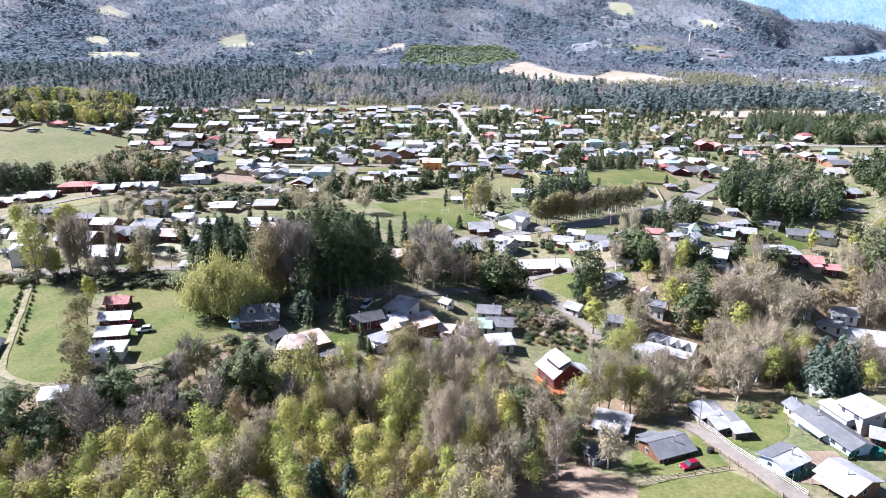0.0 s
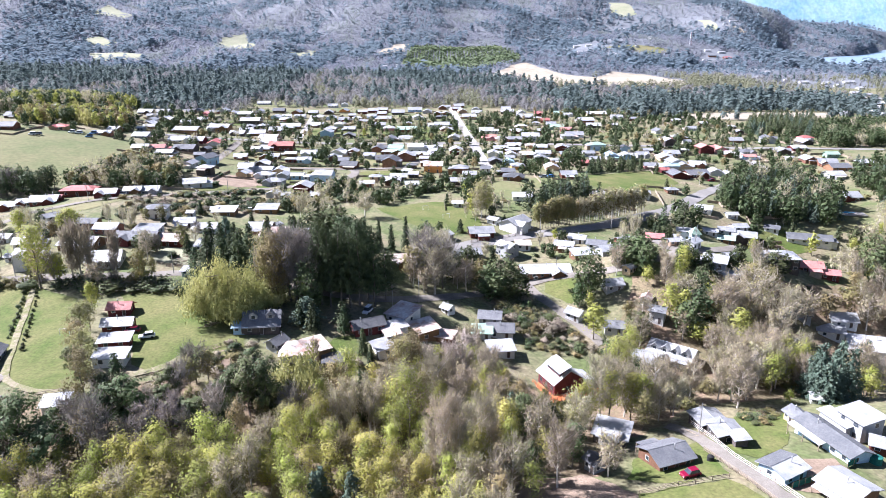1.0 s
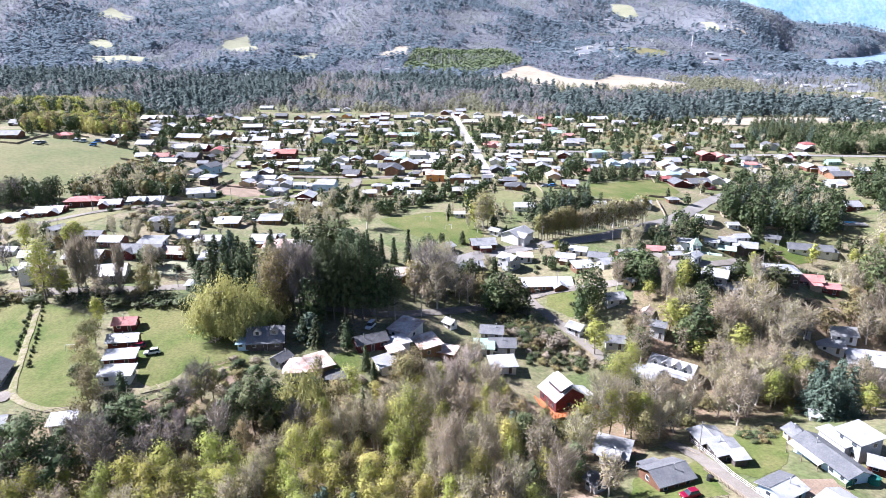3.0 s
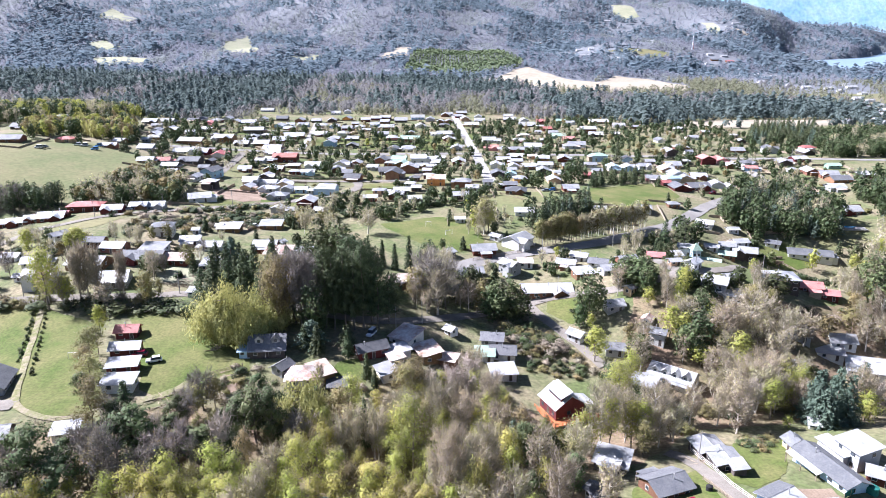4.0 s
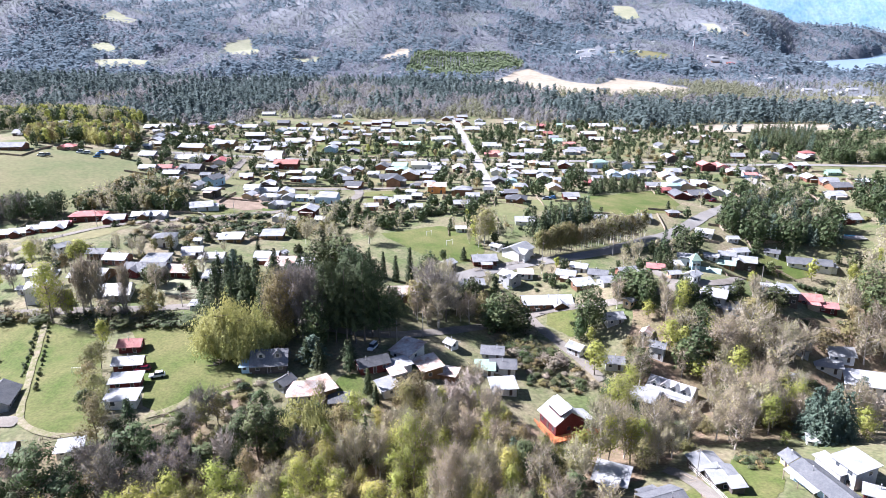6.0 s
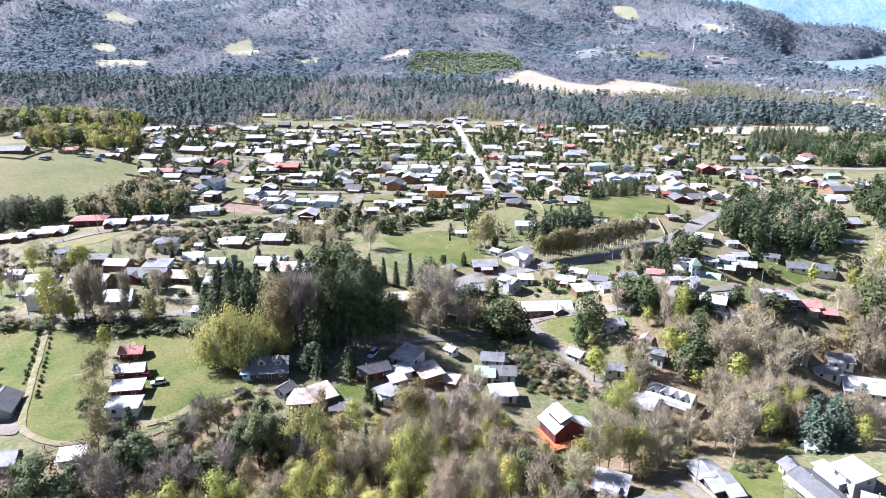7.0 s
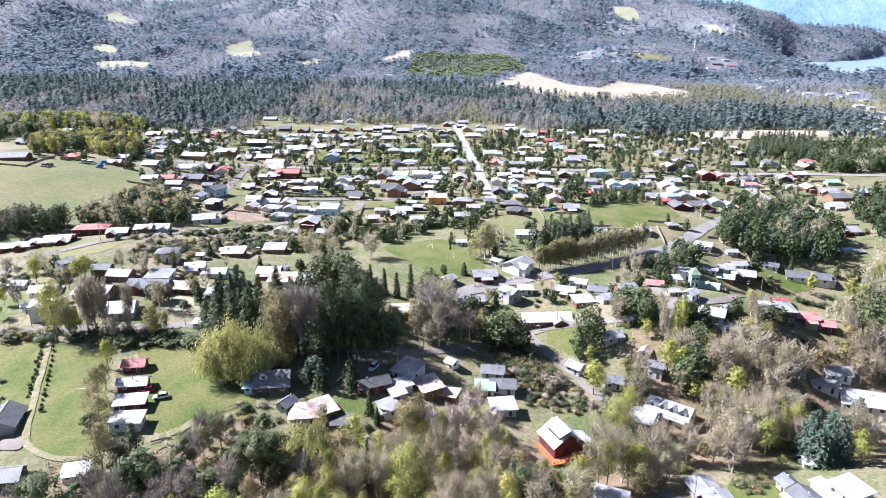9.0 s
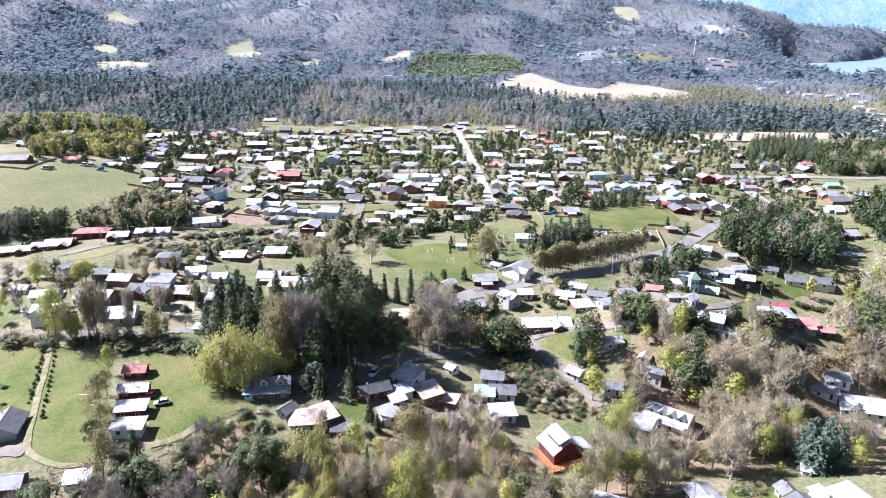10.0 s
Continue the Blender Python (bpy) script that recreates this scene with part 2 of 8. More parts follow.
def land(x, y):
    """Height of the ground."""
    x, y = np.asarray(x, float), np.asarray(y, float)
    z = np.interp(y, PROFILE_Y, PROFILE_Z)
    shore = ((x - 1200) * 1780 - (y - 2280) * 1500) / 2328
    low = ease((shore + 260) / 380) * ease((y - 900) / 400)
    z = z * (1 - low) + 14 * low
    for a, b, rx, ry, up in GULLY + SLOPES + HILLS:
        z = z + up * np.exp(-((x - a) / rx) ** 2 - ((y - b) / ry) ** 2)
    rough = ease((y - 1050) / 700) * (1 - low)
    z = z + rough * (16 * np.sin(x / 150 + 0.8 * np.sin(y / 240)) * np.sin(y / 205 + 1.3 * np.sin(x / 310)) + 8 * np.sin(x / 63 + y / 91) * np.sin(y / 77 - x / 140))
    high = ease((y - 1700) / 900) * (1 - low)
    z = z + high * (17 * (0.6 - 2 * np.abs(np.sin(x / 520 + 0.9 * np.sin(y / 430 + 1.0)))) + 20 * np.sin(y / 190 + x / 420) + 13 * (0.5 - np.abs(np.sin(x / 150 - y / 330))))
    u = x / np.maximum(y, 1.0)
    side = ease((u - 0.33) / 0.1) * ease((y - 1750) / 450)
    slope = np.interp(u, SHOULDER_U, SHOULDER_Z) * np.exp(-(np.abs(y - 3350 - 450 * ease((u - 0.44) / 0.08)) / 720) ** 2) + 14 + 115 * ease((y - 4380) / 220)
    slope = slope + 9 * np.sin(x / 120 + y / 260) * ease((y - 2500) / 500)
    z = z * (1 - side) + slope * side
    basin = ease(np.minimum(y - np.interp(u, SHORE_U, SHORE_NEAR), np.interp(u, SHORE_U, SHORE_FAR) - y) / 140 + 0.5) * ease((u - 0.46) / 0.03)
    return z * (1 - basin) + 6 * basin


def ground_at(x, y):
    return float(land(x, y))


def mesh_object(name, verts, faces, mats, parent=None, smooth=False):
    me = bpy.data.meshes.new(name)
    me.from_pydata(verts, [], faces)
    for m in (mats if isinstance(mats, (list, tuple)) else [mats]):
        me.materials.append(MATS[m])
    if smooth:
        me.polygons.foreach_set("use_smooth", [True] * len(me.polygons))
    ob = new(name, me)
    ob.parent = parent
    return ob


def sheet_grid():
    ys = list(np.arange(-400, 40, 20.0))
    y = 40.0
    while y < 4950:
        ys.append(y)
        y += max(2.5, y * 0.0135)
    ys = np.array(ys)
    u = np.linspace(-1, 1, 191)
    X = u[None, :] * (260 + 0.82 * np.maximum(ys, 0))[:, None]
    Y = np.repeat(ys[:, None], len(u), 1)
    return X, Y, land(X, Y)


X, Y, Z = sheet_grid()
nr, nc = X.shape
faces = [(r * nc + c, r * nc + c + 1, (r + 1) * nc + c + 1, (r + 1) * nc + c) for r in range(nr - 1) for c in range(nc - 1)]
ground = mesh_object("ground", np.stack([X, Y, Z], -1).reshape(-1, 3).tolist(), faces, ("earth", "hazy_hill_floor"), smooth=True)
# from 1080 m on the earth gives way to the haze-tinted tone
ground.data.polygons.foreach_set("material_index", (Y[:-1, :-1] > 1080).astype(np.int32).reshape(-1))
tagged(ground, "rough grass and brown earth of the valley floor", "ground", kind="structure")


def lift_at(y):
    return 0.03 + 0.0003 * max(y - 100, 0)


FAR_FIELDS = []          # outlines of clearings among the far woods


def patch(name, outline, mat, label, step=6.0, rise=0.0, category="ground"):
    """A sheet laid over the ground inside an outline."""
    if min(p[1] for p in outline) > 640:
        FAR_FIELDS.append(outline)
    if min(p[1] for p in outline) < 230:
        step = min(step, 3.0)
    bm = bmesh.new()
    bm.faces.new([bm.verts.new((x, y, 0)) for x, y in outline])
    bmesh.ops.triangulate(bm, faces=bm.faces[:])
    for _ in range(7):
        long = [e for e in bm.edges if e.calc_length() > step]
        if not long:
            break
        bmesh.ops.subdivide_edges(bm, edges=long, cuts=1)
        bmesh.ops.triangulate(bm, faces=bm.faces[:])
    for v in bm.verts:
        if v.is_boundary:
            a, b = v.co.x * 0.45 / step * 3, v.co.y * 0.45 / step * 3
            v.co.x += 0.3 * step * noise.noise((a, b, 1.5))
            v.co.y += 0.3 * step * noise.noise((a, b, 7.5))
        v.co.z = ground_at(v.co.x, v.co.y) + lift_at(v.co.y) + rise * 0.35 + 0.02
    bmesh.ops.recalc_face_normals(bm, faces=bm.faces[:])
    if sum(f.normal.z for f in bm.faces) < 0:
        bmesh.ops.reverse_faces(bm, faces=bm.faces[:])
    me = bpy.data.meshes.new(name)
    bm.to_mesh(me)
    bm.free()
    me.materials.append(MATS[mat])
    ob = new(name, me)
    return tagged(ob, label, category, kind="structure")


ROADS = []


def road(name, line, width, mat, label, rise=0.03):
    """A strip along a line, with a slightly raised crown."""
    pts = [Vector((x, y)) for x, y in line]
    for _ in range(2):
        out = [pts[0]]
        for a, b in zip(pts, pts[1:]):
            out += [a * 0.75 + b * 0.25, a * 0.25 + b * 0.75]
        pts = out + [pts[-1]]
    fine = [pts[0]]
    for a, b in zip(pts, pts[1:]):
        k = max(1, int((b - a).length / 4))
        fine += [a + (b - a) * i / k for i in range(1, k + 1)]
    verts, fs = [], []
    for i, p in enumerate(fine):
        d = (fine[min(i + 1, len(fine) - 1)] - fine[max(i - 1, 0)]).normalized()
        side = Vector((-d.y, d.x))
        w = width / 2 * (1 + 0.08 * math.sin(i * 1.7 + line[0][0]))
        for k, up in ((-1, 0), (-0.5, 0.05), (0.5, 0.05), (1, 0)):
            q = p + side * w * k
            verts.append((q.x, q.y, ground_at(q.x, q.y) + lift_at(q.y) + rise + up))
        if i:
            for k in range(3):
                fs.append((4 * i + k, 4 * i + k - 4, 4 * i + k - 3, 4 * i + k + 1))
        ROADS.append((p.x, p.y, width / 2))
    ob = mesh_object(name, verts, fs, mat)
    return tagged(ob, label, "road", kind="structure")


# the lake and the far range
wx = mesh_object("lake", [(700, 1450, 12), (4200, 1450, 12), (4200, 4400, 12), (700, 4400, 12)], [(0, 1, 2, 3)], "lake_water")
tagged(wx, "calm pale blue lake between wooded hills", "lake", kind="structure")
cols, rows_n = 120, 8
verts, fs = [], []
for i in range(cols):
    a = -1 + 2 * i / (cols - 1)
    top = 620 + 160 * noise.noise((a * 3.1, 1.7, 0)) + 60 * noise.noise((a * 11, 4.2, 0))
    for j in range(rows_n):
        k = j / (rows_n - 1)
        y = 4700 + 230 * k
        verts.append((a * 4300, y, 60 + (top - 60) * k ** 0.8 ))
        if i and j:
            fs.append(((i - 1) * rows_n + j - 1, i * rows_n + j - 1, i * rows_n + j, (i - 1) * rows_n + j))
# the range is no lamp: its emission imitates bright, hazy distance
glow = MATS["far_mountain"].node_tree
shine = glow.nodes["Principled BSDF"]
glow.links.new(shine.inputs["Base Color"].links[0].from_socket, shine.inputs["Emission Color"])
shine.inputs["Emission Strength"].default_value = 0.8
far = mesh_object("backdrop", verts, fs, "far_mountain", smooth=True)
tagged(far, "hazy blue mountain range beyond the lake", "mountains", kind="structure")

# ---- fields, lawns and roads ----
patch("leaf_litter", [(-114, 131), (-93, 135), (-82, 136), (-73, 144), (-67, 146), (-51, 148), (-32, 154), (-30, 139), (-37, 123), (-54, 122), (-67, 116), (-86, 110), (-99, 110)], "leaf_litter", "brown leaf litter and rough grass under the trees", step=6, rise=-0.03)
patch("leaf_litter", [(-99, 110), (-86, 110), (-67, 116), (-54, 122), (-37, 123), (-30, 94), (-86, 91)], "leaf_litter", "brown leaf litter and rough grass under the trees", step=6, rise=-0.03)
patch("leaf_litter", [(-39, 134), (-32, 152), (-12, 146), (-3, 148), (14, 150), (18, 124), (9, 92), (-30, 94)], "leaf_litter", "brown leaf litter and rough grass under the trees", step=6, rise=-0.03)
patch("leaf_litter", [(-3, 148), (25, 150), (36, 147), (38, 122), (31, 116), (17, 118), (14, 150)], "leaf_litter", "brown leaf litter and rough grass under the trees", step=6, rise=-0.03)
patch("leaf_litter", [(-20, 163), (-4, 169), (12, 162), (25, 156), (25, 151), (-3, 148), (-19, 152)], "leaf_litter", "brown leaf litter and rough grass under the trees", step=6, rise=-0.03)
patch("leaf_litter", [(48, 182), (59, 199), (64, 212), (87, 207), (104, 210), (118, 210), (141, 215), (196, 278), (178, 226), (144, 170), (129, 173), (115, 180), (93, 172), (76, 166), (65, 163), (45, 148), (41, 156)], "leaf_litter", "brown leaf litter and rough grass under the trees", step=6, rise=-0.03)
patch("leaf_litter", [(38, 151), (43, 168), (67, 173), (106, 177), (129, 181), (117, 159), (103, 164), (90, 154), (79, 153), (63, 151), (54, 141), (45, 133), (31, 126), (28, 134)], "leaf_litter", "brown leaf litter and rough grass under the trees", step=6, rise=-0.03)
patch("lawn", [(-151.0, 203.7), (-137.9, 201.3), (-127.8, 198.4), (-109.1, 188.6), (-99.7, 172.9), (-93.1, 161.2), (-87.1, 146.7), (-86.5, 141.1), (-93.0, 138.7), (-103.1, 141.7), (-109.2, 147.1), (-112.9, 158.2), (-119.6, 161.5), (-123.6, 160.2)], "lawn", "mown green lawn with worn patches", step=6, rise=0)
patch("lawn", [(-162.9, 203.9), (-137.9, 201.3), (-112.9, 158.2), (-123.6, 160.2), (-134.5, 162.1)], "lawn", "mown green lawn beside the drive", step=6, rise=0.002)
patch("lawn", [(-100.3, 193.2), (-84.7, 195.4), (-69.6, 188.0), (-55.9, 173.4), (-53.1, 159.6), (-61.2, 151.1), (-71.6, 147.6), (-78.8, 151.7), (-87.6, 172.6)], "lawn", "green lawn beside red cabins", step=6, rise=0.004)
patch("vegetable_plot", [(-61.0, 161.2), (-54.4, 163.5), (-51.7, 155.4), (-57.3, 152.0)], "bare_soil", "brown tilled vegetable plot", step=6, rise=0.006)
patch("lawn", [(-31.4, 169.3), (-25.2, 172.0), (-21.9, 163.8), (-23.1, 154.3), (-29.1, 153.5), (-31.4, 159.2)], "lawn", "green lawn behind the farm sheds", step=6, rise=0.008)
patch("sports_field", [(-32.3, 299.1), (-3.7, 312.1), (15.2, 304.1), (15.3, 270.9), (-3.1, 258.7), (-13.1, 272.5), (-23.9, 286.7)], "lawn", "grass football pitch with worn goalmouths", step=8.58956, rise=0.01)
patch("field", [(18.1, 355.4), (33.8, 364.3), (45.0, 338.6), (41.9, 325.0), (30.1, 320.5), (24.5, 329.2)], "meadow", "pale green paddock", step=10.1655, rise=0.012)
patch("field", [(43.8, 354.8), (61.6, 369.3), (73.7, 357.2), (70.9, 342.5), (45.9, 334.0)], "meadow", "pale green paddock", step=10.5468, rise=0.014)
patch("field", [(78.1, 371.4), (127.4, 401.1), (132.6, 374.2), (124.1, 348.1), (89.8, 333.2), (74.6, 345.8)], "lawn", "mown green field beside the red school", step=10.8697, rise=0.016)
patch("hill_meadow", [(-281.8, 393.7), (-259.7, 413.7), (-245.1, 412.6), (-204.8, 423.3), (-186.3, 403.4), (-175.8, 381.4), (-181.8, 361.0), (-192.7, 336.3), (-186.5, 318.4), (-210.6, 326.4), (-238.4, 325.3)], "meadow", "wide pale green hill meadow", step=11.1693, rise=0.018)
patch("bank", [(-177.5, 257.4), (-174.4, 264.3), (-161.2, 271.6), (-148.8, 281.4), (-140.5, 285.2), (-145.3, 264.5), (-160.1, 260.7), (-149.2, 240.6), (-163.5, 246.0)], "meadow", "dry grassy bank below the road", step=7.90585, rise=0.02)
patch("field", [(-127.3, 351.6), (-103.6, 366.3), (-91.3, 342.2), (-104.1, 334.4), (-116.4, 336.2)], "bare_soil", "brown fallow plot", step=10.3846, rise=0.022)
patch("yard", [(-132.4, 331.6), (-110.1, 334.9), (-105.8, 330.0), (-125.9, 317.8)], "lawn", "green yard", step=9.85687, rise=0.024)
patch("yard", [(149.8, 305.9), (165.9, 311.3), (173.1, 296.4), (160.9, 292.7), (151.3, 295.4)], "lawn", "green lawn above the red sheds", step=9.01034, rise=0.026)
patch("yard", [(-111.5, 233.8), (-95.1, 248.2), (-85.9, 227.2), (-87.3, 213.4), (-98.6, 216.9)], "pasture", "dry grass yard", step=6.83662, rise=0.028)
patch("yard", [(-99.6, 350.9), (-82.0, 354.9), (-70.8, 345.1), (-79.9, 331.1), (-95.8, 336.3)], "lawn", "green yard", step=10.3097, rise=0.03)
patch("yard", [(-48.2, 385.3), (-20.0, 392.8), (-17.6, 375.2), (-45.1, 358.2)], "lawn", "green yard", step=11.3366, rise=0.032)
patch("yard", [(-101.2, 584.6), (23.6, 604.3), (20.1, 510.2), (-101.9, 509.9), (-110.0, 552.4)], "lawn", "grass yards between houses", step=16.5688, rise=0.034)
patch("yard", [(-193.8, 596.2), (-138.8, 646.8), (-133.8, 622.8), (-144.9, 581.0), (-181.0, 540.1)], "lawn", "grass yards between houses", step=17.9215, rise=0.036)
patch("yard", [(-96.7, 441.8), (-13.3, 459.3), (-17.1, 405.0), (-100.9, 395.4)], "meadow", "grass yards between houses", step=12.7611, rise=0.038)
patch("yard", [(-142.9, 420.2), (-105.8, 448.4), (-94.5, 397.4), (-131.9, 385.4)], "meadow", "grass yards between houses", step=12.3861, rise=0.04)
patch("yard", [(8.0, 237.6), (18.2, 244.3), (23.9, 231.9), (18.2, 227.1)], "lawn", "green yard in the house shadow", step=7.05664, rise=0.042)
patch("yard", [(20.2, 189.4), (30.0, 188.0), (41.9, 184.6), (39.2, 179.1), (23.5, 178.3)], "meadow", "rough green grass below the lane", step=6, rise=0.044)
patch("yard", [(36.6, 224.0), (48.7, 223.1), (52.9, 214.0), (41.8, 205.4), (34.4, 215.1)], "lawn", "grass beside the lane", step=6.49006, rise=0.046)
patch("lawn", [(197.7, 347.5), (215.6, 346.9), (217.3, 334.1), (196.8, 312.0), (179.1, 303.8)], "meadow", "green lawn round a pool", step=9.86594, rise=0.048)
patch("paddock", [(37.6, 109.0), (45.6, 110.1), (56.0, 111.7), (61.6, 102.8), (62.3, 100.0), (34.9, 102.7)], "lawn", "short grass paddock beside the gravel lane", step=6, rise=0.05)
patch("clearing", [(16.9, 116.9), (29.5, 116.4), (37.6, 109.0), (34.5, 101.2), (10.2, 105.2)], "bare_soil", "bare brown clearing", step=6, rise=0.052)
patch("yard", [(40.2, 122.1), (57.0, 128.7), (56.9, 113.9), (45.8, 110.8), (36.9, 114.2)], "lawn", "grass yard round the dark house", step=6, rise=0.054)
patch("yard", [(60.6, 123.9), (70.8, 143.0), (83.2, 143.2), (76.0, 126.9), (66.2, 119.3)], "lawn", "green garden by the lane", step=6, rise=0.056)
patch("yard", [(70.8, 119.1), (81.4, 119.3), (82.3, 113.0), (75.4, 105.2), (66.3, 108.1)], "bare_soil", "bare yard", step=6, rise=0.058)
patch("field", [(231.9, 697.1), (320.0, 726.1), (413.4, 719.6), (395.8, 677.4), (299.3, 663.6), (242.6, 661.0)], "dry_field", "long tan field before the woods", step=20.7236, rise=0.076)
patch("field", [(131.1, 558.8), (177.9, 607.8), (181.0, 551.5), (164.0, 510.9), (128.2, 507.1)], "meadow", "rough pasture slope", step=16.4172, rise=0.078)
patch("field", [(56, 1271), (120, 1349), (165, 1403), (214, 1310), (274, 1238), (327, 1333), (381, 1294), (416, 1194), (388, 1076), (316, 1066), (232, 1042), (153, 1099), (106, 1177)], "dry_field", "tan grazed field on a slope", step=36, rise=0.06)
patch("field", [(-1011, 2049), (-1065, 2251), (-1000, 2190), (-908, 2079), (-899, 2008), (-953, 2022)], "pasture", "pale hill clearing", step=60, rise=0.062)
patch("field", [(-869, 1692), (-836, 1716), (-776, 1653), (-784, 1629), (-833, 1635)], "pasture", "pale green hill clearing", step=50, rise=0.064)
patch("field", [(-784, 1538), (-713, 1530), (-651, 1507), (-611, 1410), (-668, 1416), (-689, 1375), (-737, 1446)], "pasture", "pale green hill clearing", step=44, rise=0.066)
patch("field", [(-582, 1761), (-590, 1858), (-601, 2115), (-550, 1968), (-413, 1535), (-434, 1517), (-501, 1574)], "pasture", "pale green hill clearing", step=50, rise=0.068)
patch("field", [(-398, 1525), (-358, 1510), (-312, 1526), (-303, 1721), (-262, 1519), (-304, 1482)], "pasture", "pale green hill clearing", step=50, rise=0.07)
patch("field", [(-160, 1690), (-140, 2134), (-89, 1958), (-97, 1671), (-136, 1646)], "dry_field", "tan ploughed hillside", step=54, rise=0.072)
patch("field", [(1040, 2929), (1081, 2854), (1084, 2741), (1050, 2673), (1037, 2818)], "pasture", "pale hill clearing", step=80, rise=0.08)
patch("field", [(1110, 2735), (1133, 2726), (1155, 2686), (1123, 2653)], "dry_field", "tan hill clearing", step=80, rise=0.081)
patch("field", [(755, 3280), (850, 3346), (846, 3123), (787, 3078), (747, 3146)], "pasture", "pale hill clearing", step=90, rise=0.082)
patch("field", [(402.5, 1735.7), (473.0, 1738.6), (562.4, 1707.2), (483.1, 1668.9)], "meadow", "pale clearing", step=51, rise=0.086)
patch("field", [(-234.2, 824.2), (-185.7, 840.2), (-168.6, 791.6), (-214.7, 765.1)], "meadow", "grass strip before the woods", step=24.1576, rise=0.088)
road("street", [(7.8, 774.4), (13.1, 645.1), (17.9, 550.6), (21.7, 494.3), (24.0, 432.1), (26.6, 391.0)], 7, "concrete", "pale straight street between the houses", rise=0.14)
road("street", [(-202.4, 444.3), (-180.6, 470.0), (-145.9, 481.3), (-122.2, 485.2), (-64.4, 488.7), (-14.3, 493.5), (23.8, 494.4), (86.5, 490.3), (153.2, 489.2), (205.3, 483.5), (253.2, 488.7), (317.9, 480.5)], 8, "asphalt", "long cross street through the village", rise=0.14)
road("street", [(201.0, 485.3), (201.4, 454.3), (202.2, 424.6), (203.2, 402.7)], 7, "concrete", "side street", rise=0.15)
road("road", [(203.2, 402.7), (170.2, 385.7), (146.5, 358.5), (126.5, 332.8), (110.9, 315.5), (90.6, 302.2), (68.0, 284.8), (50.9, 273.8), (32.8, 266.2), (18.0, 259.4), (1.5, 247.2)], 7, "asphalt", "grey road beside a row of tall trees", rise=0.15)
road("road", [(-185.3, 251.0), (-178.2, 256.6), (-175.4, 266.0), (-162.3, 273.6), (-151.0, 285.9), (-132.9, 303.7), (-111.4, 320.3), (-91.8, 332.1), (-71.0, 346.1), (-53.4, 361.8), (-50.4, 381.0), (-55.1, 396.6)], 5, "gravel", "curving gravel road on the hillside", rise=0.16)
road("street", [(-108.6, 385.4), (-79.4, 390.5), (-52.6, 393.8), (-20.3, 397.3), (-16.8, 424.2)], 5, "gravel", "dirt street", rise=0.16)
road("street", [(-135.0, 386.8), (-136.9, 418.5), (-143.5, 470.2)], 5, "gravel", "oblique gravel street", rise=0.16)
road("street", [(-109.2, 498.7), (-112.9, 543.3), (-122.8, 625.9), (-130.2, 677.2)], 5, "concrete", "short side street", rise=0.17)
road("street", [(-123.8, 625.6), (-51.0, 642.5), (3.4, 660.4)], 4, "gravel", "back street", rise=0.17)
road("street", [(-196.2, 580.3), (-158.6, 596.3), (-121.1, 611.0)], 4, "gravel", "back street", rise=0.18)
road("road", [(-158.4, 206.1), (-132.0, 204.5), (-103.6, 205.3), (-82.8, 208.8), (-58.8, 201.7), (-34.7, 191.8), (-16.9, 193.0), (-4.3, 200.5), (9.2, 209.9), (25.9, 220.5), (39.8, 225.1), (54.1, 220.1), (67.1, 217.0), (81.3, 219.2)], 4, "gravel", "pale gravel road behind the pines", rise=0.18)
road("lane", [(29.0, 220.4), (32.6, 211.9), (39.0, 199.9), (44.6, 189.7), (47.8, 183.3)], 3.4, "gravel", "gravel lane down to the red house", rise=0.18)
road("lane", [(80.8, 262.0), (77.4, 229.5), (81.3, 219.2), (93.2, 219.4), (103.0, 223.7), (149.5, 291.0)], 3.5, "gravel", "gravel lane between houses", rise=0.19)
road("lane", [(52.7, 138.1), (56.1, 134.5), (58.0, 127.9), (60.0, 118.3), (61.7, 109.7), (64.3, 104.1), (66.9, 99.3)], 3.8, "gravel", "grey gravel lane between wire fences", rise=0.19)
road("drive", [(-131.1, 200.0), (-126.9, 189.9), (-120.8, 174.5), (-115.0, 162.3), (-110.7, 152.0), (-106.5, 144.5), (-101.3, 141.0), (-94.1, 138.3), (-86.5, 139.6)], 1.8, "track", "curving gravel drive with a grass strip", rise=0.20)
road("drive", [(-113.8, 145.0), (-106.8, 145.0)], 5, "gravel", "gravel forecourt", rise=0.20)
road("drive", [(-76.5, 147.2), (-70.1, 151.2), (-67.2, 155.9)], 2.4, "track", "grassy twin-track drive", rise=0.20)

# ---- houses ----
def limb(points, r0, r1, sides=5):
    pts = np.array(points, float)
    n = len(pts)
    V, F = [], []
    for i in range(n):
        d = pts[min(i + 1, n - 1)] - pts[max(i - 1, 0)]
        d /= np.linalg.norm(d) + 1e-9
        u = np.cross(d, (0.31, 0.9, 0.2))
        u /= np.linalg.norm(u) + 1e-9
        w = np.cross(d, u)
        r = r0 + (r1 - r0) * i / (n - 1)
        for k in range(sides):
            a = 2 * math.pi * k / sides
            V.append(pts[i] + r * (math.cos(a) * u + math.sin(a) * w))
            if i:
                j = (k + 1) % sides
                F.append(((i - 1) * sides + k, (i - 1) * sides + j, i * sides + j, i * sides + k))
    return np.array(V), F


FOOT = []          # x, y, radius of what stands on the ground


